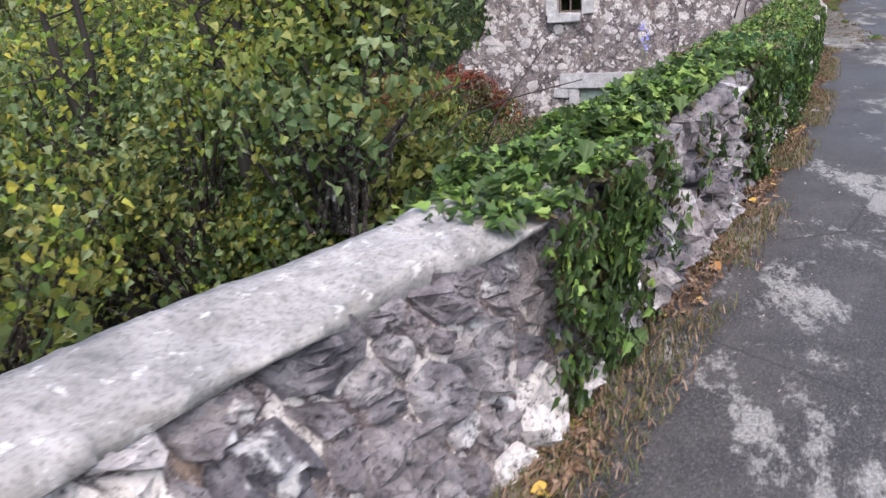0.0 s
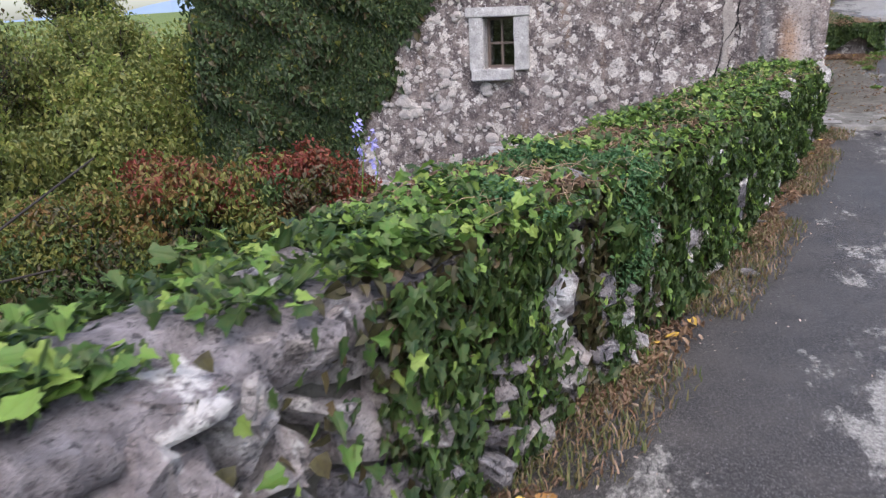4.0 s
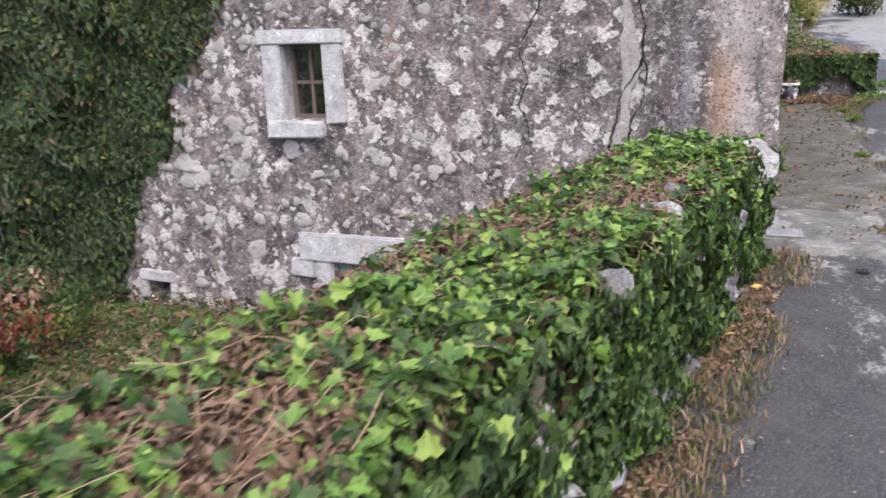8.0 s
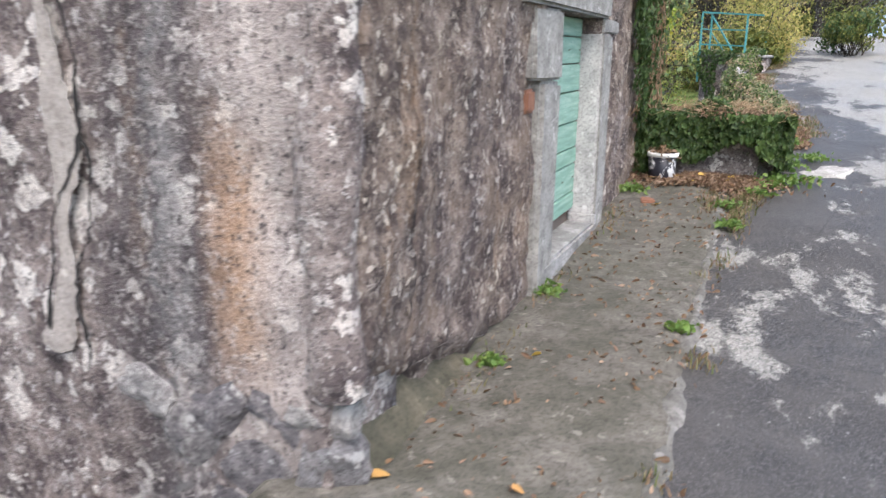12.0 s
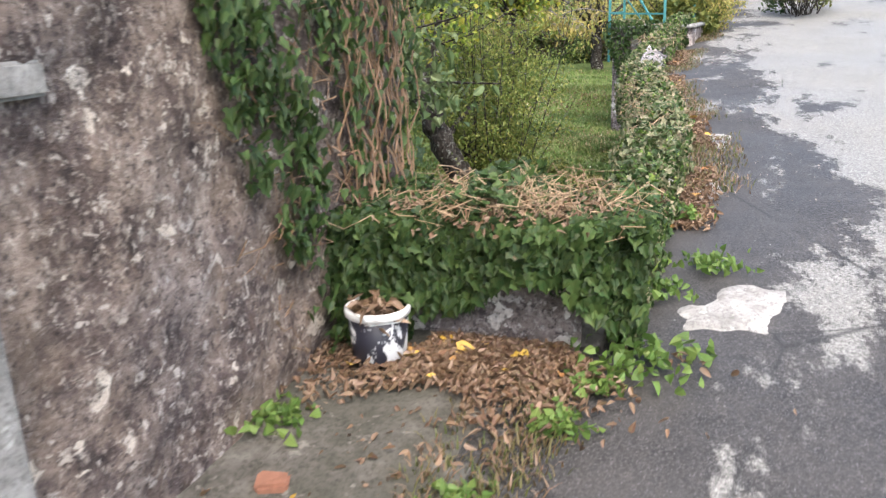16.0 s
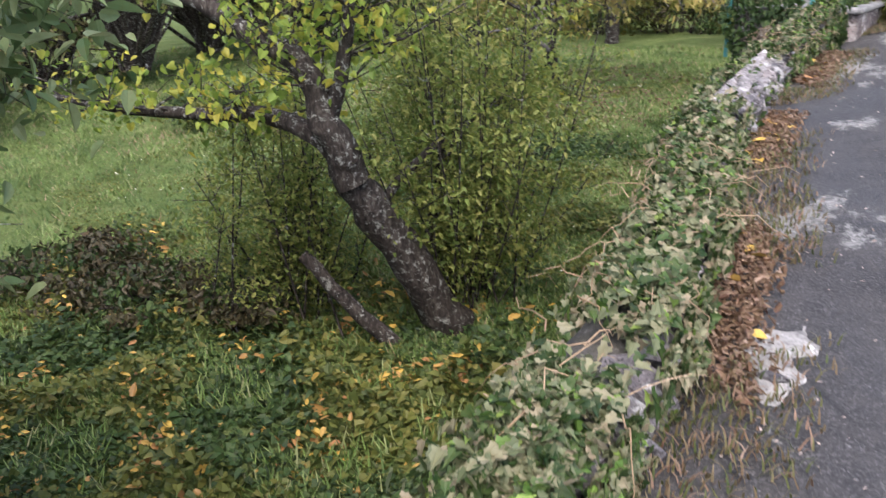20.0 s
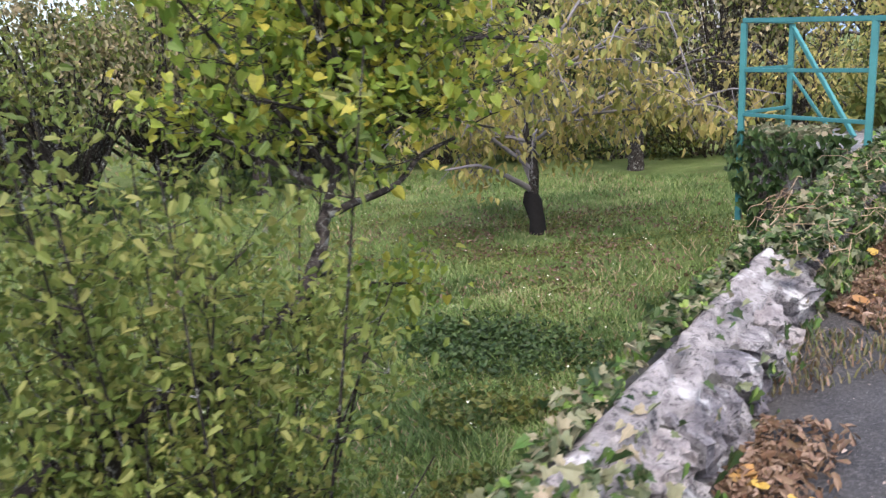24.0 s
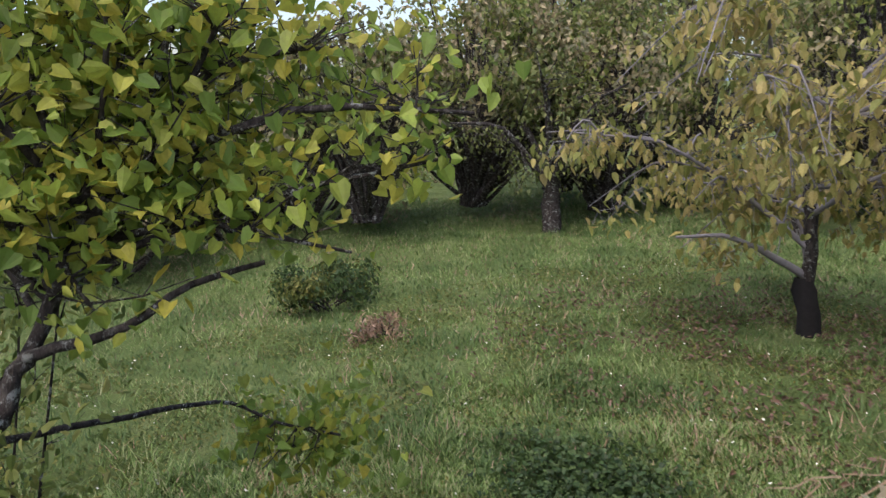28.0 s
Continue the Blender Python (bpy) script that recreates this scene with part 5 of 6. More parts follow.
ap = ap[lump(ap, 2.3, 7) > .35]
ap[:, 2] = road_z(ap[:, 1]) + .04
c = litter_band(11000, 8.0, 17.5, wall2_x, .17)
c = c[lump(c, 1.1, 3) > .42]
a = a[lump(a, 1.5) > .4]
q = np.concatenate([a, b, c, ap])
py = np.concatenate([R.uniform(8.5, 18, 240), R.uniform(-14, -1, 160)])
pb = np.stack([np.where(py > 0, wall2_x(py), wall1_x(py)) + .25 + np.abs(R.normal(0, .45, 400)), py, road_z(py) + .022], -1)
yel = R.random(len(q)) < .006
rot = ~yel & (lump(q, 4.0, 9) + R.normal(0, .2, len(q)) > .5)
bed("leaf_litter", "brown dry leaves drifted along the foot of the walls", "fallen leaves", [
    ("brown_leaves", leaves(q[~yel & ~rot], up1(q[~yel & ~rot]), .034, OVAL, .7, .8, .8), dry_leaf),
    ("rotting_leaves", leaves(q[rot], up1(q[rot]), .032, OVAL, .6, .7, .6), mulch_leaf),
    ("yellow_leaves", leaves(q[yel], up1(q[yel]), .065, HEART, .1, .25, .4), fallen_yellow),
    ("pale_bits", leaves(pb, up1(pb), .017, OVAL_SMALL, .3, .3, .6), pale_bit)])


def blades(p, size, lean=.5, simple=False):
    """Verts and quads of one grass blade at each point."""
    n = len(p)
    a = R.uniform(0, 2 * np.pi, n)
    h = size * R.uniform(.5, 1.3, n)
    size = float(np.mean(size))
    d = np.stack([np.cos(a), np.sin(a), np.zeros(n)], -1)
    s = np.stack([-np.sin(a), np.cos(a), np.zeros(n)], -1) * (.004 + .05 * size * .35)
    up = np.array((0, 0, 1.0))
    l = (lean * R.uniform(.2, 1.2, n) * h)[:, None]
    mid = p + up * (h * .6)[:, None] + d * l * .35
    tip = p + up * (h * .9)[:, None] + d * l
    if simple:
        v = np.stack([p - s * 1.5, p + s * 1.5, tip + s * .35, tip - s * .35], 1).reshape(-1, 3)
        return v, (np.arange(n) * 4)[:, None] + np.array([[0, 1, 2, 3]])
    v = np.stack([p - s, p + s, mid + s * .7, mid - s * .7, tip + s * .15, tip - s * .15], 1).reshape(-1, 3)
    k = (np.arange(n) * 6)[:, None]
    return v, np.concatenate([k + [0, 1, 2, 3], k + [3, 2, 4, 5]])


def verge_points(count, y0, y1, face_x, width, thresh, seed):
    y = R.uniform(y0, y1, count)
    x = face_x(y) + np.minimum(np.abs(R.normal(0, width, count)), width * 1.9 * R.uniform(.6, 1, count))
    p = np.stack([x, y, road_z(y) + .015], -1)
    return p[lump(p, 1.6, seed) > thresh]


g1 = verge_points(15000, -16, -1.6, wall1_x, .24, .38, 1)
g2 = verge_points(12000, 8.8, 24, wall2_x, .3, .42, 5)
g3 = np.concatenate([np.stack([R.normal(x, .05, k), R.normal(y, s, k), np.zeros(k)], -1) for x, y, s, k in ((1.2, 4.7, .3, 420), (1.3, 5.5, .25, 420), (.95, 5.1, .25, 260), (.2, 4.3, .25, 120), (1.1, -.72, .12, 90), (.75, -.9, .06, 50), (1.02, .42, .04, 26), (1.12, 1.62, .07, 45), (1.05, 3.05, .03, 20), (1.14, 3.36, .12, 60), (1.15, 5.2, .2, 160), (1.2, 5.75, .15, 200), (.13, 1.1, .3, 60), (.14, 2.4, .2, 70))])
g3[:, 2] = road_z(g3[:, 1]) + .02
gg = np.concatenate([g1, g2, g3])
dryb = R.random(len(gg)) < .3
bed("verge_grass", "tufts of dry and green grass along the lane edge", "grass", [
    ("green_blades", blades(gg[~dryb], .05, .9), verge_blade),
    ("dry_blades", blades(gg[dryb], .045, 1.3), dry_leaf)])
# ---------------------------------------------------------------- garden
def lawn_points(count, x0, x1, y0, y1):
    x, y = R.uniform(x0, x1, count), R.uniform(y0, y1, count)
    ok = x < np.where(y < -1.6, wall1_x(y), np.where(y < .6, -.9, np.where(y < 5.9, -30, wall2_x(y)))) - .55
    x, y = x[ok], y[ok]
    return np.stack([x, y, rough_ground(x, y)], -1)


near = lawn_points(120000, -5, 1.2, 12.5, 20)
mid = lawn_points(110000, -19, 1.0, 14, 28)
fl = np.concatenate([near, mid, lawn_points(26000, -19, -4.5, 7.5, 14)])
fine = fl[lump(fl, .8, 2) + R.normal(0, .15, len(fl)) > .05]
tall = .045 + .075 * lump(fine, 1.9, 4) ** 2 + .05 * lump(fine, 5.3, 1) ** 3
deep = lump(fine, 1.4, 9) + R.normal(0, .12, len(fine)) > .52
dryg = R.random(len(fine)) < np.where(fine[:, 1] > 16, .04 + .4 * np.clip(lump(fine, .7, 5) - .5, 0, 1), .03)
bed("lawn", "uneven green lawn with straw-coloured patches in the garden", "grass", [
    ("green_blades", blades(fine[~dryg & ~deep], tall[~dryg & ~deep], 1.2, True), grass_mat),
    ("deep_green_blades", blades(fine[~dryg & deep], tall[~dryg & deep], 1.2, True), dark_grass),
    ("dry_blades", blades(fine[dryg], tall[dryg], 1.3, True), dry_stem)])
bl = np.stack([R.normal(-4.3, 2.0, 5000), R.normal(21.6, 1.6, 5000), np.zeros(5000)], -1)
bl = bl[(bl[:, 0] < wall2_x(bl[:, 1]) - .6) & (lump(bl, 1.7, 3) > .4)]
bl[:, 2] = rough_ground(bl[:, 0], bl[:, 1]) + R.uniform(.02, .07, len(bl))
bed("leaf_litter", "brown fallen leaves in the grass below the cherry tree", "fallen leaves", [("brown_leaves", leaves(bl, up1(bl), .06, OVAL_SMALL, .4, .5), mulch_leaf)])
w = lawn_points(46000, -6.5, 1.2, 6.4, 14.2)
w = w[R.random(len(w)) < np.interp(w[:, 1], (6.4, 12.5, 14.2), (1, 1, .05))]
w[:, 2] += R.uniform(.0, 1, len(w)) * (.05 + .4 * lump(w, 2.1, 1) ** 3)
yl = R.random(len(w)) < .02 + .22 * np.clip((lump(w, 2.3, 3) - .55) * 3, 0, 1)
ws = .05 + .05 * R.random(len(w)) ** 2
ug_dark = lump(w, 1.5, 5) + R.normal(0, .1, len(w)) > .5
gu = lawn_points(30000, -6.5, 1.2, 6.4, 14.2)
gu = gu[lump(gu, 1.9, 2) > .5]
w2 = lawn_points(5000, -2.4, .3, 14.3, 17.2)
w2 = w2[lump(w2, 1.6, 6) > .62]
w2[:, 2] += R.uniform(.03, .16, len(w2))
bed("undergrowth", "low leafy undergrowth strewn with yellow leaves under the trees", "undergrowth", [
    ("green_leaves", leaves(w[~yl & ~ug_dark], up1(w[~yl & ~ug_dark]), ws[~yl & ~ug_dark], HEART_SMALL, .25, .5), bush_leaf),
    ("dark_leaves", leaves(w[~yl & ug_dark], up1(w[~yl & ug_dark]), ws[~yl & ug_dark], HEART_SMALL, .25, .5), ivy_dark),
    ("low_leaves", leaves(w2, up1(w2), .06, HEART_SMALL, .25, .5), bush_leaf),
    ("grass_blades", blades(gu, .13, .9, True), grass_mat),
    ("yellow_leaves", leaves(w[yl], up1(w[yl]), ws[yl] * 1.2, OVAL, .2, .4), fallen_yellow)])

cl = lawn_points(52000, -9, .6, 13.5, 24)
cl = cl[lump(cl, 1.3, 8) + R.normal(0, .1, len(cl)) > .48]
cl[:, 2] += R.uniform(.02, .08, len(cl))
da = lawn_points(420, -9, .5, 14, 24)
da[:, 2] += .1
bed("clover", "clover and tiny pale flowers scattered in the lawn", "clover", [
    ("leaves", leaves(cl, up1(cl), .04, DIAMOND, .2, .5), bush_leaf),
    ("flowers", leaves(da, up1(da), .022, HEART, .1, .4), plain("pale_flower", (.7, .68, .55), .7))])
ug = lawn_points(36000, -10.5, -.5, -7.5, .45)
ug = ug[(lump(ug, 1.2, 3) > .3) | (R.random(len(ug)) < .75)]
ug[:, 2] += R.uniform(0, 1, len(ug)) * (.1 + .5 * lump(ug, 1.0, 7) ** 2)
ud = R.random(len(ug)) < .5
bed("undergrowth", "dark brambles and brown weeds below the gable", "undergrowth", [
    ("dark_leaves", leaves(ug[~ud], up1(ug[~ud]), .075, OVAL_SMALL, .3, .7), ivy_dark),
    ("brown_leaves", leaves(ug[ud], up1(ug[ud]), .07, OVAL_SMALL, .4, .8), mulch_leaf)])
fg = lawn_points(12000, -13, -7.4, -9, -.8)
bed("lawn", "patch of grass in the sunken front garden", "grass", [("green_blades", blades(fg, .14, .8), grass_mat)])


class Plant:
    """A woody plant grown limb by limb; leaves sit on its twigs."""

    def __init__(self, seed):
        self.r = np.random.default_rng(seed)
        self.wood, self.buds = [], []

    def limb(self, pts, r0, r1, sides=8, wobble=.08):
        pts = np.asarray(pts, float)
        t = np.linspace(0, len(pts) - 1, len(pts) * 3 - 2)
        fine = np.stack([np.interp(t, np.arange(len(pts)), pts[:, i]) for i in range(3)], -1)
        fine[1:-1] = (fine[:-2] + 2 * fine[1:-1] + fine[2:]) / 4
        fine[1:-1] += self.r.normal(0, r0 * .12, (len(fine) - 2, 3))
        self.wood.append(tube(fine, np.linspace(r0, r1, len(fine)), sides, wobble))
        return fine

    def twigs(self, line, count, length, up=.2, spread=1.0, depth=1, r=.012, from_t=.3, bud=1):
        for _ in range(count):
            i = int(self.r.uniform(from_t, 1) * (len(line) - 1))
            d = self.r.normal(0, spread, 3)
            d[2] = abs(d[2]) * .5 * np.sign(up + 1e-6) + up
            d /= np.linalg.norm(d)
            L = length * self.r.uniform(.5, 1.2)
            a = line[i]
            m = a + d * L * .5 + self.r.normal(0, L * .08, 3)
            e = a + d * L + self.r.normal(0, L * .12, 3) + (0, 0, -.12 * L if up < 0 else .05 * L)
            pts = np.stack([a, m, e])
            self.wood.append(tube(pts, [r, r * .65, r * .35], 5))
            self.buds += [m, e, (m + e) / 2] * bud
            if depth > 0:
                self.twigs(pts, 3, length * .55, up, spread, depth - 1, r * .55, .3, bud)

    def foliage(self, per, scatter, size, shape, hang=.5, skip=0.0):
        b = np.repeat(np.array(self.buds), per, 0)
        b = b[self.r.random(len(b)) > skip]
        b = b + self.r.normal(0, scatter, b.shape)
        return leaves(b, np.tile((0, 0, 1.0), (len(b), 1)), size, shape, .3, .8, .4, hang)

    def build(self, name, label, category, at, sets, wood=None, group=""):
        base = thing(name, label, category, at, group)
        o = np.array(at)
        v, f = join(self.wood)
        put_mesh("trunk", v - o, f, wood or bark, base, smooth=True)
        for (v, f), mat in sets:
            put_mesh("crown", v - o, f, mat, base)
        return base


# leaning fruit tree beside the low wall
T = Plant(3)
tb = (-1.12, 13.15, -1.15)
trunk = T.limb([(-1.05, 13.2, -1.3), tb, (-1.25, 12.98, -.75), (-1.42, 12.72, -.25), (-1.53, 12.45, .25), (-1.55, 12.25, .66)], .20, .145, 12)
lm = T.limb([(-1.54, 12.35, .5), (-1.85, 12.2, .82), (-2.3, 12.2, .91), (-3.0, 12.2, .87), (-3.9, 12.1, .82), (-5.0, 12.0, .9)], .095, .03)
T.twigs(lm, 16, .6, .15)
up_l = T.limb([(-1.54, 12.33, .4), (-1.58, 12.2, .8), (-1.72, 12.2, 1.16), (-2.02, 12.2, 1.42), (-2.6, 12.15, 1.66), (-3.4, 12.1, 1.9), (-4.2, 12.0, 2.3)], .14, .05)
T.twigs(up_l, 22, .8, .25)
up_m = T.limb([(-1.62, 12.2, .92), (-1.42, 12.2, 1.4), (-1.4, 12.25, 1.9), (-1.3, 12.3, 2.5), (-1.4, 12.4, 3.1)], .065, .02)
T.twigs(up_m, 20, .8, .25)
stubl = T.limb([(-1.5, 12.55, .1), (-1.42, 12.9, .38), (-1.22, 13.15, .62)], .05, .03)
dead = T.limb([(-1.5, 12.75, -1.2), (-1.9, 12.55, -.75), (-2.2, 12.4, -.35)], .08, .06)
T.build("fruit_tree", "leaning old fruit tree with lichened bark and green leaves", "tree", tb, [
    (T.foliage(3, .10, .062, HEART, .7), tree_leaf)])

# apricot beside it: limbs arching towards the lane, broad leaves
A = Plant(8)
ab = (-1.5, 13.28, -1.1)
A.limb([(-1.5, 13.28, -1.2), (-1.48, 13.32, -.3), (-1.4, 13.42, .35), (-1.28, 13.62, .68), (-1.14, 13.98, .81), (-1.05, 14.16, .91), (-1.02, 14.29, 1.0), (-1.07, 14.44, 1.07), (-1.09, 14.53, 1.18), (-1.07, 14.58, 1.33)], .05, .034, 10)
t0 = A.limb([(-1.07, 14.57, 1.30), (-1.12, 14.65, 1.42), (-1.08, 14.78, 1.68), (-1.0, 14.93, 2.0)], .034, .024)
A.limb([(-1.08, 14.63, 1.40), (-.98, 14.8, 1.46), (-.87, 14.95, 1.52), (-.89, 15.19, 1.66), (-.85, 15.45, 1.72)], .024, .010, 7)
A.limb([(-1.0, 14.93, 2.0), (-.92, 15.08, 2.25), (-.85, 15.2, 2.6)], .022, .010, 7)
A.limb([(-1.0, 14.93, 2.0), (-1.08, 14.92, 2.3), (-1.1, 14.9, 2.6)], .018, .008, 7)
for tip, n in (((-1.15, 15.05, 2.6), 16), ((-.9, 15.3, 2.1), 14), ((-1.9, 14.6, 2.7), 20), ((-1.3, 14.5, 3.2), 20), ((-1.0, 15.8, 2.5), 20), ((-.75, 16.25, 2.25), 16), ((-1.6, 15.9, 2.9), 18), ((-2.3, 15.2, 2.5), 18), ((-2.0, 15.6, 2.0), 16), ((-1.7, 15.3, 1.9), 12)):
    s = t0[R.integers(len(t0) - 5, len(t0))]
    l = A.limb([s, (s + np.array(tip)) / 2 + R.normal(0, .05, 3) + (0, 0, .08), tip], .022, .008, 6)
    A.twigs(l, n, .38, .1, from_t=.25, r=.006)
lo = A.limb([(-1.08, 14.48, 1.1), (-1.38, 14.85, 1.0), (-1.68, 15.2, .9), (-1.91, 15.46, .80), (-1.74, 15.63, .72), (-1.56, 15.95, .66)], .016, .006, 6)
A.twigs(lo, 12, .24, -.25, from_t=.72, r=.005)
for tip, k in (((-1.3, 13.9, 2.6), 14), ((-1.0, 14.2, 2.0), 12), ((-.95, 14.9, 1.5), 10), ((-.9, 14.2, 3.0), 14), ((-.8, 15.0, 2.9), 16), ((-.7, 15.5, 3.0), 16), ((-.75, 15.75, 1.75), 12), ((-.62, 16.1, 2.1), 14), ((-2.2, 14.4, 1.9), 14), ((-1.8, 14.9, 3.3), 14)):
    s = t0[R.integers(len(t0) - 6, len(t0))]
    l = A.limb([s, (s + np.array(tip)) / 2 + R.normal(0, .06, 3) + (0, 0, .06), tip], .018, .006, 6)
    A.twigs(l, k, .34, .1, from_t=.3, r=.005)
A.buds += list(np.array((-1.66, 15.93, .66)) + A.r.normal(0, 1, (150, 3)) * (.12, .17, .13))
A.build("apricot_tree", "young apricot tree with broad green and yellow leaves", "tree", ab, [
    (A.foliage(2, .08, .058, HEART, .45, .4), tree_leaf)])

# many-stemmed shrub between the two trees
S = Plant(5)
for i in range(48):
    a = R.uniform(0, 6.3)
    b0 = np.array([-1.25 + R.normal(0, .18), 13.75 + R.normal(0, .22), -1.05])
    tip = b0 + (np.cos(a) * R.uniform(.3, 1.3), np.sin(a) * R.uniform(.3, .75 if np.sin(a) > 0 else 1.3), R.uniform(1.6, 3.5))
    l = S.limb([b0, (b0 + tip) / 2 + (np.cos(a) * .1, np.sin(a) * .1, .1), tip], .0105, .0035, 5)
    S.twigs(l, 9, .38, .3, depth=1, r=.004, from_t=.2)
S.build("shrub", "thin-stemmed shrub with small olive leaves", "shrub", (-1.25, 13.75, -1.1), [(S.foliage(4, .10, .052, OVAL_SMALL, .3), olive_leaf)])
S = Plant(6)
for i in range(34):
    a = R.uniform(0, 6.3)
    b0 = np.array([-2.9 + R.normal(0, .35), 13.1 + R.normal(0, .4), -1.25])
    tip = b0 + (np.cos(a) * R.uniform(.3, .8), np.sin(a) * R.uniform(.3, .8), R.uniform(1.2, 2.5))
    l = S.limb([b0, (b0 + tip) / 2, tip], .014, .004, 5)
    S.twigs(l, 9, .38, .3, depth=1, r=.004, from_t=.15)
S.build("shrub", "thin-stemmed shrub with small olive leaves", "shrub", (-2.9, 13.1, -1.25), [(S.foliage(3, .09, .05, OVAL_SMALL, .3), olive_leaf)])

# ash with an ivied stem behind the stub wall
S = Plant(12)
sb = (-2.45, 9.4, -1.35)
l1 = S.limb([sb, (-2.5, 9.3, -.3), (-2.6, 9.2, .8), (-2.75, 9.1, 2.2), (-2.9, 9.0, 3.6)], .13, .06)
l2 = S.limb([(-2.3, 9.35, -1.3), (-2.4, 9.2, -.3), (-2.42, 9.1, .55), (-2.1, 9.0, 1.4), (-1.6, 8.8, 2.3)], .045, .02)
for s0, tip, n in ((.6, (.45, 8.15, 1.30), 20), (.6, (.1, 8.3, 1.75), 20), (.7, (-.5, 8.5, 2.0), 22), (.7, (-.2, 9.3, 1.9), 20), (.6, (-.8, 8.9, 1.35), 20), (.8, (.5, 8.8, 2.3), 20), (.8, (-.9, 9.6, 2.2), 20), (.5, (-1.0, 8.2, 1.5), 18), (.9, (-1.5, 8.2, 2.9), 20), (.9, (-.4, 7.9, 2.5), 16)):
    s = l2[int(s0 * (len(l2) - 1))]
    l = S.limb([s, (s + np.array(tip)) / 2 + (0, 0, .22), tip], .02, .006, 6)
    S.twigs(l, n, .42, -.05, from_t=.3, r=.005)
iv = l1[np.random.default_rng(1).integers(0, len(l1), 4200)] + R.normal(0, .13, (4200, 3)) + np.stack([np.zeros(4200), np.zeros(4200), R.uniform(-.15, .15, 4200)], -1)
S.build("ash_tree", "young ash with an ivy-clad stem and drooping leaves", "tree", sb, [
    (S.foliage(2, .08, .085, OVAL, .6), ash_leaf), (leaves(iv, np.tile((0, 0, .4), (4200, 1)), .07, LOBED, .3, 1.0, .4, .8), ivy_dark)])


# spreading cherry in the middle of the lawn
def spreading_tree(seed, base, height, reach, label, leafmat, per=2, size=.085, name="fruit_tree", droop=-.12, group="", shape=SLIM, trunk_h=.9, limbs=9, twigs=12, depth=1):
    P = Plant(seed)
    rr = P.r
    base = np.array(base, float)
    fork = base + (rr.normal(0, .06), rr.normal(0, .06), trunk_h)
    P.limb([base - (0, 0, .1), (base + fork) / 2 + rr.normal(0, .03, 3), fork], .17 * height / 3.4, .14 * height / 3.4, 10, .15)
    for i in range(limbs):
        a = i * 6.283 / limbs + rr.normal(0, .2)
        e = rr.uniform(.3, 1.0)
        tip = fork + (np.cos(a) * reach * e, np.sin(a) * reach * e, (height - trunk_h) * (1.05 - e * .75))
        mid = fork + (tip - fork) * .5 + (0, 0, .35 * (height - trunk_h) * .5)
        l = P.limb([fork - (0, 0, rr.uniform(0, .25)), mid, tip], .075 * height / 3.4, .018, 7)
        P.twigs(l, twigs, reach * .36, droop if e > .5 else .15, depth=depth, r=.013, from_t=.25)
    return P.build(name, label, "tree", tuple(base), [(P.foliage(per, .1, size, shape, 1.2, .15), leafmat)], group=group)


cherry_bark = plain("grey_brown_cherry_bark", (.23, .21, .21), .9, 0, .6)
dark_trunk = plain("blackened_bark", (.021, .018, .017), .95, 0, .5, 18, .25)
C = Plant(21)
cb = np.array((-4.25, 22.3, -.45))
cf = cb + (-.09, -.12, .95)
stemC = C.limb([cf - (-.04, -.05, .4), cf + (.07, .06, .35), cf + (-.03, .02, .8), cf + (.08, .0, 1.25), cf + (.02, 0, 1.6)], .085, .04, 9, .12)
upper_trunk = C.wood.pop()
low = C.limb([cf - (-.02, -.03, .18), cf + (-.2, -.45, .12), cf + (-.35, -.85, .3), cf + (-.6, -1.3, .25)], .05, .015, 7)
C.twigs(low, 9, .45, -.1, depth=1, r=.006, from_t=.45)
for i in range(11):
    a = i * 2.4 + C.r.normal(0, .15)
    s = stemC[int(C.r.uniform(.1, 1) * (len(stemC) - 1))]
    reach, rise = C.r.uniform(1.6, 2.7), C.r.uniform(.2, 1.5)
    d = np.array((np.cos(a), np.sin(a), 0))
    sway = np.array((-np.sin(a), np.cos(a), 0)) * C.r.normal(0, .3)
    l = C.limb([s, s + d * reach * .3 + sway + (0, 0, rise * .55), s + d * reach * .65 - sway * .5 + (0, 0, rise), s + d * reach + (0, 0, rise * 1.05)], .036, .009, 7)
    for k in range(6):
        q = l[int(C.r.uniform(.3, 1) * (len(l) - 1))]
        b = a + C.r.normal(0, .8)
        L = C.r.uniform(.6, 1.5)
        h = np.array((np.cos(b), np.sin(b), 0))
        m = C.limb([q, q + h * L * .45 + (0, 0, C.r.uniform(.0, .3)), q + h * L + (0, 0, C.r.uniform(-1.0, .2))], .018, .005, 5)
        C.twigs(m, 7, .42, -.3, depth=1, r=.006, from_t=.2)
    C.twigs(l, 10, .5, .15, depth=1, r=.006, from_t=.3)
cherry = C.build("cherry_tree", "spreading cherry tree with yellowing drooping leaves and grey twigs", "tree", tuple(cb), [(C.foliage(1, .09, .125, OVAL, 1.8, .2), yellow_leaf)], cherry_bark)
put_mesh("upper_trunk", upper_trunk[0] - cb, upper_trunk[1], bark, cherry, smooth=True)
put_mesh("lower_trunk", *[(v - cb, f) for v, f in [tube([cb - (0, 0, .1), cb + (-.02, -.03, .3), cb + (-.05, -.07, .6), cb + (-.065, -.085, .74)], [.145, .125, .125, .085], 12, .22)]][0], dark_trunk, cherry, "blackened lower trunk", smooth=True)
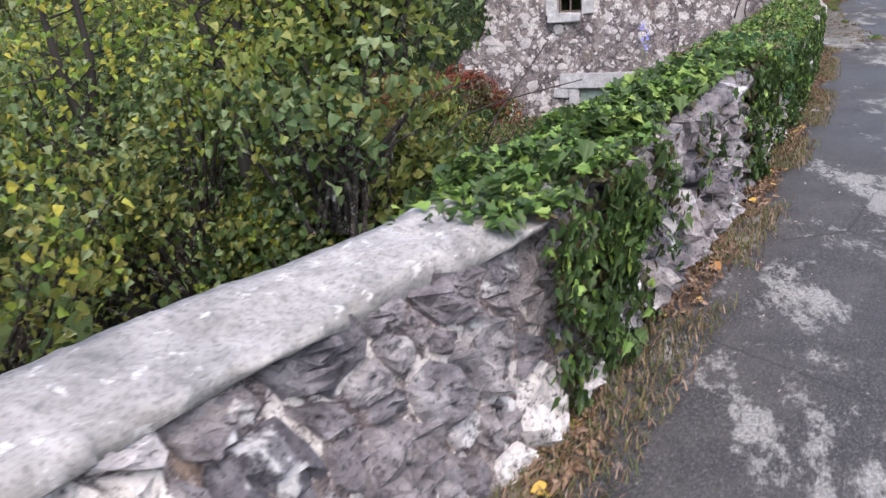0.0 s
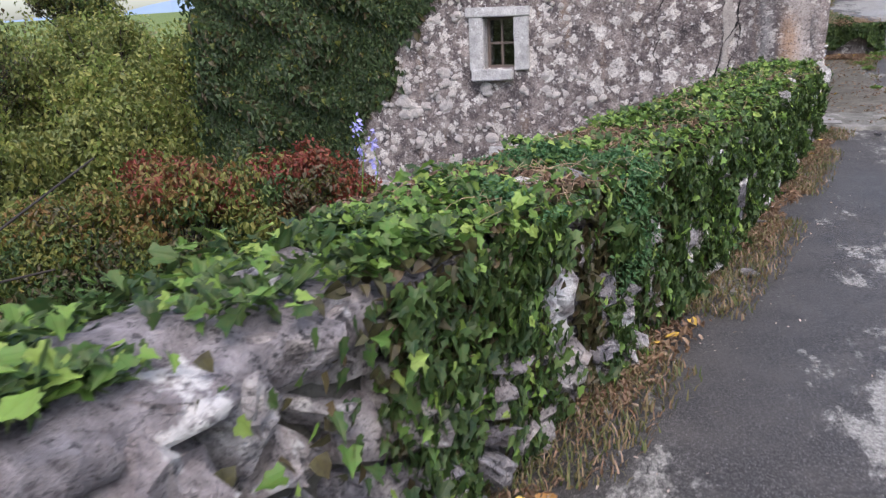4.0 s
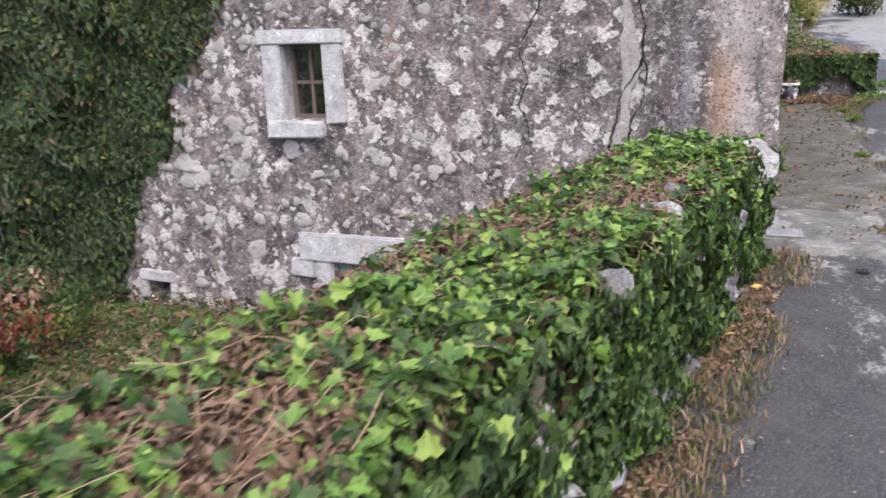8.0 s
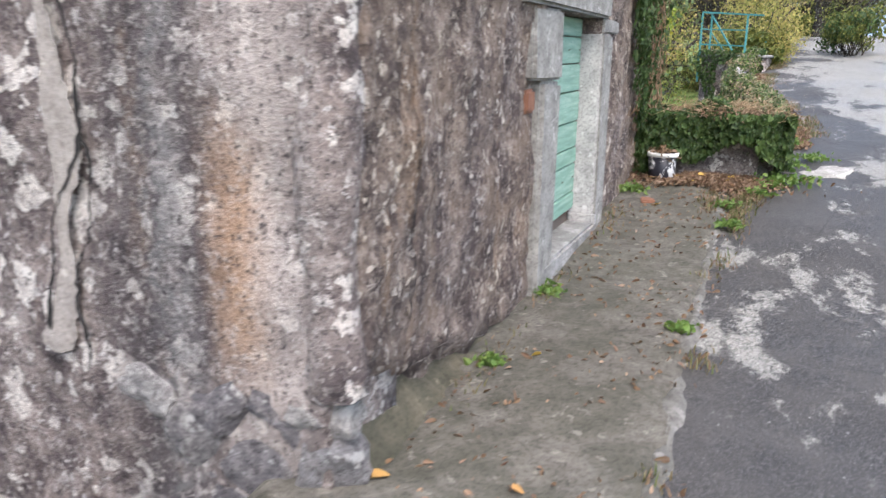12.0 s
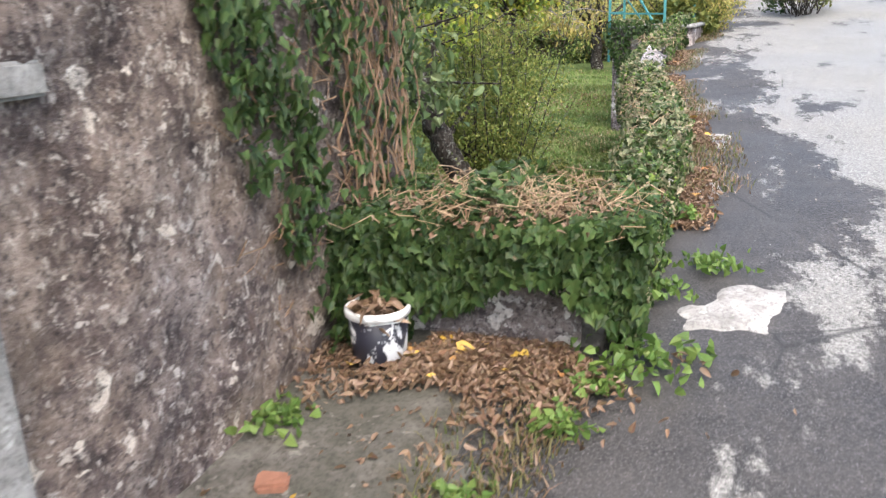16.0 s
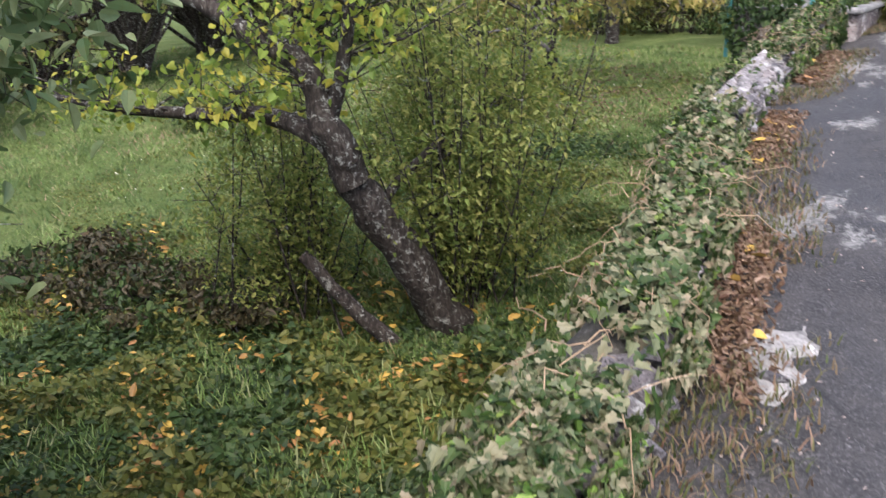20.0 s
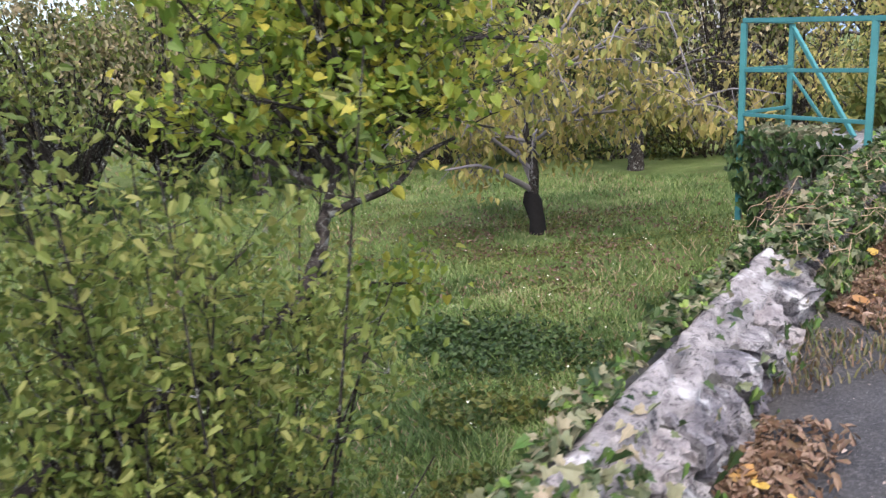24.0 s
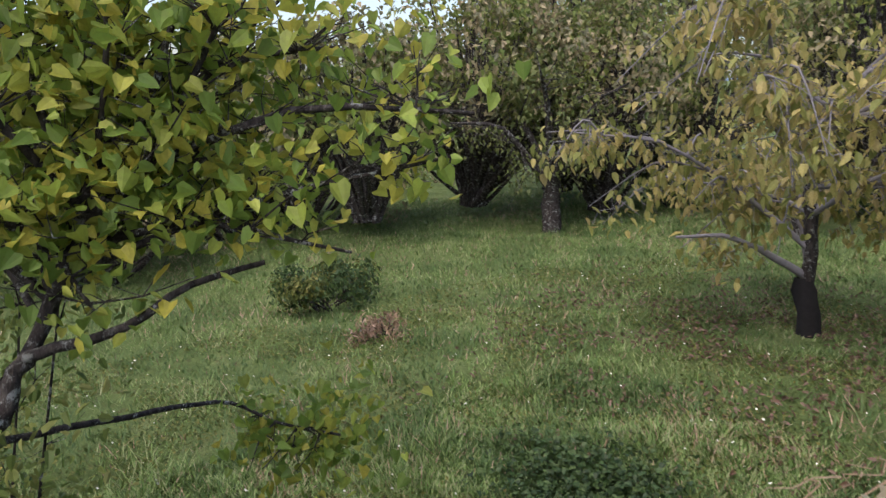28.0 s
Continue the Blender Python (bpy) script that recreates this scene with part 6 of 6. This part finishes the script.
for i, (x, y, h, m) in enumerate([(-9, 27.5, 4.2, yellow_leaf), (-5.5, 29, 4.0, bush_leaf), (-1.8, 28.5, 3.6, yellow_leaf), (1.2, 27, 3.8, yellow_leaf), (-12.5, 24, 4.4, far_leaf), (.2, 31, 4.5, yellow_leaf), (3.2, 33, 4.5, bush_leaf)]):
    spreading_tree(60 + i, (x, y, float(ground_z(np.array(x), np.array(y)))), h, h * .62, "orchard tree with thin yellowing foliage", m, 2, .11, "orchard_tree", limbs=9, twigs=10, group="orchard trees", shape=DIAMOND, trunk_h=1.1)


def leafy_mass(name, label, centre, radii, count, size, mats, shape=OVAL, category="shrub", clumps=26, group="", tips=False):
    """A bush: short stems and a shell of leaves in uneven clumps."""
    rr = np.random.default_rng(int(abs(centre[0] * 91 + centre[1] * 37)) + 5)
    c, r = np.array(centre, float), np.array(radii, float)
    base = thing(name, label, category, (c[0], c[1], c[2] - r[2]), group)
    o = np.array(base.location)
    d = rr.normal(0, 1, (clumps, 3))
    d /= np.linalg.norm(d, axis=1)[:, None]
    d[:, 2] = np.abs(d[:, 2]) * 1.1 - .35
    heads = c + d * r * rr.uniform(.55, 1.0, (clumps, 1))
    wood = [tube(bent(o + rr.normal(0, .12, 3) * (1, 1, 0), h, 5, .05, .04), np.linspace(.022, .006, 5) * max(1, r[2]), 5) for h in heads]
    tagged(put_mesh("stem", *[(v - o, f) for v, f in [join(wood)]][0], bark, base), kind="stuff")
    pick = rr.integers(0, clumps, count)
    u = rr.normal(0, 1, (count, 3))
    u /= np.linalg.norm(u, axis=1)[:, None]
    lobe = rr.uniform(.7, 1.35, clumps)[pick][:, None] * (.34 if clumps < 80 else .23)
    p = heads[pick] + u * rr.random((count, 1)) ** .4 * r * lobe
    n = u * .8 + .5 * (p - c) / r + (0, 0, .35)
    kind = rr.random(clumps)[pick] * .88 + rr.random(count) * .12
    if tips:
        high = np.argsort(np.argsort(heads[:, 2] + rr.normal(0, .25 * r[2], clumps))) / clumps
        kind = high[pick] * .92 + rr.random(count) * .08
    edges = np.linspace(0, 1.0001, len(mats) + 1)
    for m, lo, hi in zip(mats, edges[:-1], edges[1:]):
        k = (kind >= lo) & (kind < hi)
        if k.any():
            v, f = leaves(p[k], n[k], size, shape, .3, .6, .4, .5)
            put_mesh("foliage", v - o, f, m, base)
    return base


# leaf lumps added where the ground lies in shade, coloured dark to give it
for x, y, r in ((-4.3, 12.3, .9), (-3.1, 12.6, .6), (-5.6, 12.5, 1.1)):
    leafy_mass("shrub", "low dark leaf lumps standing in for shade under the fruit tree", (x, y, -1.12), (r, r * .8, .32), 2600, .075, (shade_dark_leaf, shade_dark_leaf, ivy_dark), OVAL_SMALL, clumps=34)
# lowest clumps coloured dark as shade; orange and red tips are leaf tint
leafy_mass("dogwood_bush", "rounded dogwood bush with orange-tinted tips", (-7.2, -6.6, -.85), (1.05, 1.0, .95), 11000, .06, (ivy_dark, shade_dark_leaf, ivy_dark, bush_leaf, bush_leaf, tip_leaf), OVAL_SMALL, clumps=90, tips=True)
leafy_mass("dogwood_bush", "rounded dogwood bush with orange-tinted tips", (-7.0, -5.3, -.8), (1.4, 1.2, 1.0), 13000, .07, (shade_dark_leaf, ivy_dark, bush_leaf, bush_leaf, tip_leaf, red_leaf), OVAL_SMALL, clumps=90, tips=True)
leafy_mass("dogwood_bush", "rounded dogwood bush turning deep red", (-6.35, -3.7, -.78), (1.1, 1.1, .92), 12000, .07, (shade_dark_leaf, ivy_dark, bush_leaf, red_leaf, red_leaf), OVAL_SMALL, clumps=90, tips=True)
leafy_mass("shrub", "dark shrub with brown tips under the ivy", (-8.2, -1.3, -1.35), (1.6, .8, .6), 5000, .075, (bush_leaf, dry_leaf, ivy_dark), clumps=40)
for i, (x, y, top, r) in enumerate([(-13.6, -2.6, .5, 1.5), (-15.2, -5.0, .5, 1.6), (-12.9, .2, .6, 1.4), (-17.5, -7.5, .8, 1.9), (-14, 1.5, 1.5, 2.0), (-17, -1, 1.7, 2.1), (-21, 5, 2.4, 2.8), (-17, 9, 2.2, 2.6), (-24, 0, 2.0, 2.6), (-28, 12, 3.0, 4), (-33, -4, 2.4, 4), (-40, 8, 3.4, 5),
                                   (-15, 14.5, 3.6, 2.6), (-18, 19, 5.0, 3.4), (-25, 24, 7.2, 4.6), (-17, 27, 5.6, 3.6), (-13, 34, 5.0, 3.2), (-6, 37, 5.0, 3.4), (-1, 39, 7.2, 3.6), (3.5, 43, 8.0, 4.0), (-22, 36, 7.5, 5), (-32, 30, 8, 6), (-14, 44, 8.5, 5), (-22, 18, 4.4, 3), (-30, 20, 5.4, 3.6), (-20, 30, 6.0, 3.6), (-9.5, 30, 4.6, 2.6), (-20, -5.5, 1.4, 2.2), (-27, -8, 2.2, 3.2), (-36, -10, 3.4, 4.5), (-38, 2, 4.5, 5), (-48, -4, 6, 6.5), (-46, 16, 6.5, 6.5), (-40, 26, 8, 6.5), (-12, 47, 7.5, 3.4), (-7.5, 48, 8, 3.6), (-19.5, 41, 7.5, 4), (-3, 48, 9, 4), (-16.5, 4.0, 2.5, 2.2), (-14.6, 6.4, 2.4, 1.9), (-19.5, 7.5, 2.7, 2.2), (-14.5, 20.5, 5.0, 2.4), (-15.2, 23.5, 6.0, 2.8), (-13.5, 26, 5.5, 2.6)]):
    away, side = math.hypot(x + 1.8, y + 14.9), math.degrees(math.atan2(-1.8 - x, y + 14.9))
    top = min(top, 2.0 + .026 * away) if 29.5 < side < 52 and x < -15.9 else top + (2.2 if y > 26 else 0)
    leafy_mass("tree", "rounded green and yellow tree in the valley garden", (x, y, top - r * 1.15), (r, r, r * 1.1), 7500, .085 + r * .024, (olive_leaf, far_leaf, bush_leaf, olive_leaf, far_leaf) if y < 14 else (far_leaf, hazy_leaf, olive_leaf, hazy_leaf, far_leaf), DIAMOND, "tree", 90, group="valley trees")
for x, y, top, r in ((-18.2, .8, 3.3, 1.9), (-21.5, 2.2, 4.0, 2.1), (-21.0, 8.2, 4.3, 1.3)):
    leafy_mass("tree", "dark green tree rising above the valley garden", (x, y, top - r * 1.3), (r, r, r * 1.3), 6500, .13, (ivy_dark, bush_leaf, far_leaf, shade_dark_leaf), DIAMOND, "tree", 70, "valley trees")
leafy_mass("shrub", "dark green shrub at the edge of the lawn", (-9.6, 18.1, -.55), (.9, .8, .6), 3000, .07, (ivy_dark, bush_leaf), clumps=24)
leafy_mass("dry_weeds", "clump of dry straw-coloured weeds in the lawn", (-7.6, 18.3, -.75), (.5, .5, .3), 700, .07, (dry_leaf, dry_stem), SLIM, "weeds", 20)
gi = np.stack([R.normal(-2.4, .55, 2600), R.normal(18.15, .3, 2600), np.zeros(2600)], -1)
gi[:, 2] = rough_ground(gi[:, 0], gi[:, 1]) + R.uniform(.04, .16, 2600)
bed("ground_cover", "dark green patch of low ground cover in the lawn", "ground cover", [("leaves", leaves(gi, up1(gi), .055, HEART_SMALL, .2, .5), ivy_dark)])
leafy_mass("evergreen_tree", "dark evergreen tree behind the orchard", (-10.5, 33, 3.0), (2.2, 2.2, 4.2), 14000, .14, (ivy_dark, ivy_dark), DIAMOND, "tree", 110)
for x, y, r in ((-13.5, 28.5, 1.7), (-11.2, 29.5, 1.5), (-9.0, 30.5, 1.6), (-6.8, 31, 1.5), (-4.4, 31, 1.7), (-2.0, 31.5, 1.5), (.3, 30, 1.4), (2.2, 29, 1.3)):
    leafy_mass("shrub", "dark hedge shrub behind the orchard", (x, y, .35), (r, 1.0, 1.15), 3200, .12, (shade_dark_leaf, ivy_dark, bush_leaf), DIAMOND, "shrub", 40, "hedge shrubs")
# trees behind the parapet at the start
for i, (x, y, z, r) in enumerate([(-6.1, -12.2, .0, 1.2), (-7.8, -11.4, .2, 1.5), (-6.9, -14.0, .2, 1.3), (-8.8, -14, .6, 1.8), (-4.5, -11.0, -.5, .7), (-6.3, -16.3, .2, 1.1), (-10.5, -10.5, .2, 1.7), (-5.2, -12.6, -.4, .7)]):
    leafy_mass("bush", "tangled green bush with yellowing leaves behind the parapet", (x, y, z), (r, r, r * 1.2), 6200, .054, (bush_leaf, ivy_dark, bush_leaf, ash_leaf, tree_leaf), HEART_SMALL, "bush", 60, "bushes behind the parapet")
for x, y, z, r in ((-4.7, -12.75, .75, .8), (-4.9, -12.0, 1.5, .8), (-4.6, -12.3, .1, .6)):
    leafy_mass("bush", "tangled green bush with yellowing leaves behind the parapet", (x, y, z), (r, r, r), 1500, .062, (bush_leaf, ash_leaf, ivy_dark, olive_leaf, bush_leaf), HEART_SMALL, "bush", 40, "bushes behind the parapet")
dark_bark = plain("dark_wet_bark", (.03, .025, .022), .9)
P = Plant(33)
for b0, tips in (((-5.75, -12.3, -1.8), [(-5.65, -12.3, .6), (-5.5, -12.25, 2.4), (-5.0, -12.1, 1.6), (-6.1, -12.3, 1.9)]), ((-5.3, -12.3, -1.8), [(-5.15, -12.3, .6), (-4.88, -12.3, 1.35), (-4.4, -12.2, 1.9), (-5.2, -12.2, 2.2)]),
                 ((-6.9, -12.3, -1.8), [(-6.95, -12.3, .4), (-6.9, -12.3, 2.0), (-7.3, -12.2, 1.9)])):
    f = P.limb([b0, (np.array(b0) + tips[0]) / 2 + (.05, 0, 0), tips[0]], .095, .07)
    for t in tips[1:]:
        l = P.limb([np.array(tips[0]) - (0, 0, .05), (np.array(tips[0]) + t) / 2 + R.normal(0, .09, 3), t], .05, .016)
        P.twigs(l, 8, .6, .1)
for i in range(9):
    a = np.array((R.uniform(-5.6, -4.2), R.uniform(-12.4, -10.6), R.uniform(-.6, .1)))
    P.limb([a, a + (R.uniform(.1, .5), R.uniform(-.1, .8), R.uniform(.2, .6)), a + (R.uniform(.4, 1.1), R.uniform(0, 1.2), R.uniform(.5, 1.1))], .012, .005, 5)
P.build("fig_tree", "dark-stemmed tree with sparse green leaves behind the parapet", "tree", (-5.7, -12.3, -1.8), [(P.foliage(2, .14, .055, HEART, .7), tree_leaf)], dark_bark)
# trees and bank on the far side of the lane
for i, (x, y, r) in enumerate([(9.5, 24, 2.2), (10.5, 30, 2.6), (12, 37, 3), (13.5, 45, 3.4), (9.8, 17, 1.8), (15, 54, 4), (9, 11, 1.6), (11, 58, 4), (5, 62, 4), (0, 60, 4)]):
    leafy_mass("roadside_tree", "dark green roadside tree above a grassy bank", (x, y, float(road_z(y)) + r * .9), (r, r, r * 1.2), 8000, .09 + .02 * r, (bush_leaf, ivy_dark, bush_leaf), DIAMOND, "tree", 90, group="roadside trees")
# shrub ahead of the stub wall seen down the lane
leafy_mass("shrub", "thin yellow-leaved shrub beside the railing", (1.0, 21.2, 2.0), (1.2, 1.3, 1.5), 5200, .06, (yellow_leaf, yellow_leaf, bush_leaf), clumps=40)
leafy_mass("shrub", "dark green shrub beside the lane", (3.6, 23.5, 2.0), (.9, 1.4, .9), 4200, .09, (ivy_dark, bush_leaf), clumps=30)

# ---------------------------------------------------------------- iron railing on its concrete landing
L, Rr, B = np.array((-.19, 18.68, .74)), np.array((.86, 18.1, 1.40)), np.array((-.02, 19.55, 1.40))
TOP = 2.38
land = thing("landing", "ivy-edged concrete landing above the garden", "landing", (.5, 18.9, .5), kind="structure")
o = np.array(land.location)


def prism(poly, z0, z1):
    bm = bmesh.new()
    lo = [bm.verts.new((x - o[0], y - o[1], z0 - o[2])) for x, y in poly]
    hi = [bm.verts.new((x - o[0], y - o[1], z1 - o[2])) for x, y in poly]
    bm.faces.new(lo[::-1]), bm.faces.new(hi)
    for i in range(len(poly)):
        j = (i + 1) % len(poly)
        bm.faces.new((lo[i], lo[j], hi[j], hi[i]))
    bmesh.ops.bevel(bm, geom=bm.edges[:], offset=.02, segments=1, affect="EDGES")
    return bm


poly = [(-.13, 18.72), (.95, 18.1), (1.35, 18.3), (1.5, 20.0), (.05, 20.1)]
part("body", prism(poly, -1.2, 1.34), mortar, land)
part("deck", prism([(-.16, 18.68), (.96, 18.04), (1.4, 18.25), (1.55, 20.05), (.02, 20.15)], 1.34, 1.41), slab_mat, land)
railing = thing("railing", "blue-green painted iron railing around the landing", "railing", tuple(L))


def bar(name, a, b, w=.038, d=.038):
    a, b = Vector(a), Vector(b)
    bm = box_bm(-w / 2, w / 2, -d / 2, d / 2, 0, (b - a).length, .004)
    q = (b - a).to_track_quat("Z", "Y").to_matrix().to_4x4()
    part(name, move(bm, Matrix.Translation(a - Vector(railing.location)) @ q), rail_paint, railing)


def up_to(p, z):
    return (p[0], p[1], z)


bar("post", L, up_to(L, TOP), .048, .044)
bar("post", Rr, up_to(Rr, TOP - .07), .048, .044)
bar("post", B, up_to(B, TOP), .048, .044)
ext = Rr + (Rr - L) * .33
bar("top_rail", up_to(L, TOP + .02), up_to(ext, TOP - .085))
bar("top_rail", up_to(L, TOP + .022), up_to(B, TOP + .022))
for z in (2.0, 1.64):
    bar("cross_rail", up_to(L, z), up_to(Rr, z - .03), .03, .03)
    bar("cross_rail", up_to(L, z + .01), up_to(B, z + .01), .03, .03)
E2 = (.61, 19.09, 1.42)
bar("brace", up_to(B, TOP - .02), E2, .035, .035)
bar("brace", up_to(B, TOP - .42), (.39, 19.38, 1.42), .025, .025)
bar("post", (1.3, 19.9, 1.40), (1.3, 19.9, 1.75), .045, .045)
count = 1800
lp = np.stack([R.uniform(-.3, 1.3, count), np.zeros(count), R.uniform(.3, 1.5, count)], -1)
lp[:, 1] = 18.68 - (lp[:, 0] + .19) * .56 - R.uniform(.0, .12, count)
lp = lp[(lump(lp, 3, 1) > .52) & ((lp[:, 0] < .25) | (lp[:, 2] > 1.2) | (lp[:, 0] > .9))]
tpn = np.stack([R.uniform(-.2, .4, 700), R.uniform(18.6, 19.3, 700), R.uniform(1.41, 1.5, 700)], -1)
tpn = tpn[tpn[:, 1] > 18.68 - (tpn[:, 0] + .19) * .56]
bed("ivy", "dark ivy hanging over the concrete landing", "ivy", [
    ("dark_leaves", leaves(lp, np.tile((-.5, -.8, .3), (len(lp), 1)), .07, LOBED, .3, .5, .4, .8), ivy_dark),
    ("top_leaves", leaves(tpn, up1(tpn), .08, LOBED, .3, .5), grey_ivy)])

# ---------------------------------------------------------------- small things
bucket = thing("bucket", "black plastic bucket with a white paint-crusted rim", "bucket", (.42, 5.95, float(road_z(5.95)) + .04))


def lathe(profile, sides=28):
    v = [(r * math.cos(6.28318 * k / sides), r * math.sin(6.28318 * k / sides), z) for r, z in profile for k in range(sides)]
    f = [(i * sides + k, i * sides + (k + 1) % sides, (i + 1) * sides + (k + 1) % sides, (i + 1) * sides + k) for i in range(len(profile) - 1) for k in range(sides)]
    return np.array(v), np.array(f)


put_mesh("body", *lathe([(0.001, 0), (.12, 0), (.128, .01), (.145, .235), (.14, .235), (.125, .02), (.001, .02)]), black_plastic, bucket, smooth=True)
put_mesh("rim", *lathe([(.146, .225), (.156, .23), (.157, .262), (.147, .268), (.138, .262), (.138, .23)]), white_plastic, bucket, "white crusted rim", smooth=True)
put_mesh("soil", *lathe([(.001, .22), (.08, .225), (.137, .215)]), soil, bucket, smooth=True)
v, f = tube([(-.15, 0, .24), (-.1, -.14, .30), (.05, -.2, .24), (.15, -.1, .23), (.155, 0, .24)], [.003] * 5, 5)
put_mesh("handle", v, f, steel, bucket)
bp = R.normal(0, .06, (260, 3)) * (1, 1, .4) + (.42, 5.95, float(road_z(5.95)) + .29)
bed("dead_leaves", "dry dead leaves filling the bucket", "fallen leaves", [("brown_leaves", leaves(bp, up1(bp), .06, OVAL, .4, .7), dry_leaf)])
brick = part("brick", box_bm(-.075, .06, -.045, .045, -.03, .025, .014, .03), old_brick)
brick.location, brick.rotation_euler = (.42, 4.95, float(road_z(4.95)) + .045), (.1, .08, .4)
tagged(brick, "broken red brick lying on dry leaves", "brick")
log = put_mesh("log", *lathe([(.001, 0), (.085, 0), (.092, .02), (.088, .3), (.082, .52), (.075, .535), (.001, .54)], 14), wood_log, smooth=False)
log.location, log.rotation_euler = (.02, 10.22, float(ground_z(np.array(-.22), np.array(10.2))) + .10), (radians(-38), radians(-48), 0)
tagged(log, "short sawn log leaning in the undergrowth", "log")
for i, (x, y, s) in enumerate([(-.93, -7.07, .06), (1.9, 10.45, .05), (.5, -1.9, .04)]):
    st = new("loose_stone", rub[i])
    st.location, st.scale = (x, y, float(road_z(y)) + .03), (s * 2.4, s * 1.5, s)
    tagged(st, "small pale broken stone lying on the lane", "stone", "loose stones")
for i in range(2):
    fl = thing("bellflower", "slender stem with lilac bell flowers on the parapet", "flower", (-2.95 + i * .05, -8.62 + i * .07, .5), "bellflowers")
    h = .42 - .12 * i
    put_mesh("stem", *tube([(0, 0, 0), (.02, .01, h * .5), (-.03, .03, h)], [.004, .003, .002], 5), ivy_light, fl)
    q = np.stack([R.normal(0, .014, 34), R.normal(0, .014, 34), R.choice([.5, .85, .97], 34) * h + R.normal(0, .022, 34)], -1)
    tagged(put_mesh("petals", *leaves(q, R.normal(0, 1, (34, 3)), .03, OVAL, .1, 1.0), petal, fl), kind="stuff")
weed_leaf = leaf_mat("weed_leaf", (.06, .14, .03), (.10, .21, .045), (.17, .28, .07))
for i, (x, y, s) in enumerate([(1.62, 6.15, .13), (1.45, 5.9, .07), (.15, 2.35, .05), (.13, 1.2, .035), (1.1, 5.0, .05), (1.6, 6.95, .09), (1.9, 7.35, .08), (.2, 5.35, .08), (1.15, 4.35, .05), (.98, 2.02, .03), (1.05, -.6, .05), (1.35, 5.55, .06), (1.7, 8.2, .07)]):
    q = R.normal(0, 1, (int(70 + 300 * s), 3)) * (s, s, s * .35)
    q[:, 2] = np.abs(q[:, 2]) + .01
    wd = thing("weed", "small broad-leaved green weed beside the wall", "weed", (x, y, float(road_z(y)) + .03), "weeds along the apron")
    tagged(put_mesh("leaves", *leaves(q, q * (1, 1, 0) + (0, 0, s), .03 + .2 * s, HEART_SMALL, .4, .5), weed_leaf, wd), kind="stuff")
fence = thing("fence", "weathered grey board fence in the sunken garden", "fence", (-11.0, -5.3, -1.95))
fence.rotation_euler = (0, 0, radians(84))
for i in range(20):
    part("board", box_bm(-2.5 + i * .16, -2.375 + i * .16, -.012, .012, 0, .88 + .04 * math.sin(i * 2.2), .006, .01), fence_wood, fence)
part("rail", box_bm(-2.5, .7, .012, .06, .6, .68, .006), fence_wood, fence)

# ---------------------------------------------------------------- far away
def ridge(name, label, dist, base, azimuths, heights, rough, seed, mat):
    deg = np.linspace(azimuths[0], azimuths[-1], 160)
    a = np.radians(deg)
    h = np.interp(deg, azimuths, heights)
    h = h + rough * np.array([noise.fractal(Vector((x * 14 + seed, seed, 0)), .9, 2.0, 5) for x in a])
    lo = np.stack([np.sin(a) * dist, np.cos(a) * dist, np.full(160, base)], -1)
    hi = np.stack([np.sin(a) * dist * 1.25, np.cos(a) * dist * 1.25, h], -1)
    i = np.arange(159)
    return tagged(put_mesh(name, np.concatenate([lo, hi]), np.stack([i, i + 1, i + 161, i + 160], -1), mat), label, "mountain", kind="structure")


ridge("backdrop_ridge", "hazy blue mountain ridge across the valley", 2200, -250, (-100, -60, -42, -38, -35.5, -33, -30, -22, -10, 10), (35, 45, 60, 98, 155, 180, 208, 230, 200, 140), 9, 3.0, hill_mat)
green_hill = plain("wooded_hill", (.10, .13, .07), 1.0, 0, .4, .02, 0)
ridge("backdrop_hill", "low wooded hill beyond the valley gardens", 320, -40, (-110, -80, -45, -20, 10, 30), (-9, -5, -5, -2, 0, -6), 2, 8.0, green_hill)

villa = thing("house", "white rendered house with a tiled roof beyond the orchard", "house", (-16, 58, 2))
part("wall", box_bm(-3.5, 3.5, -3, 3, -2, 5.2, .05), plain("white_house_render", (.62, .60, .58), .9), villa)
part("roof", box_bm(-4, 4, -3.5, 3.5, 5.2, 5.5, .05), tile_mat, villa)
for x in (-2, 0, 2):
    part("window", box_bm(x - .5, x + .5, -3.05, -2.98, 2.6, 3.9, .02), dark_wood, villa)
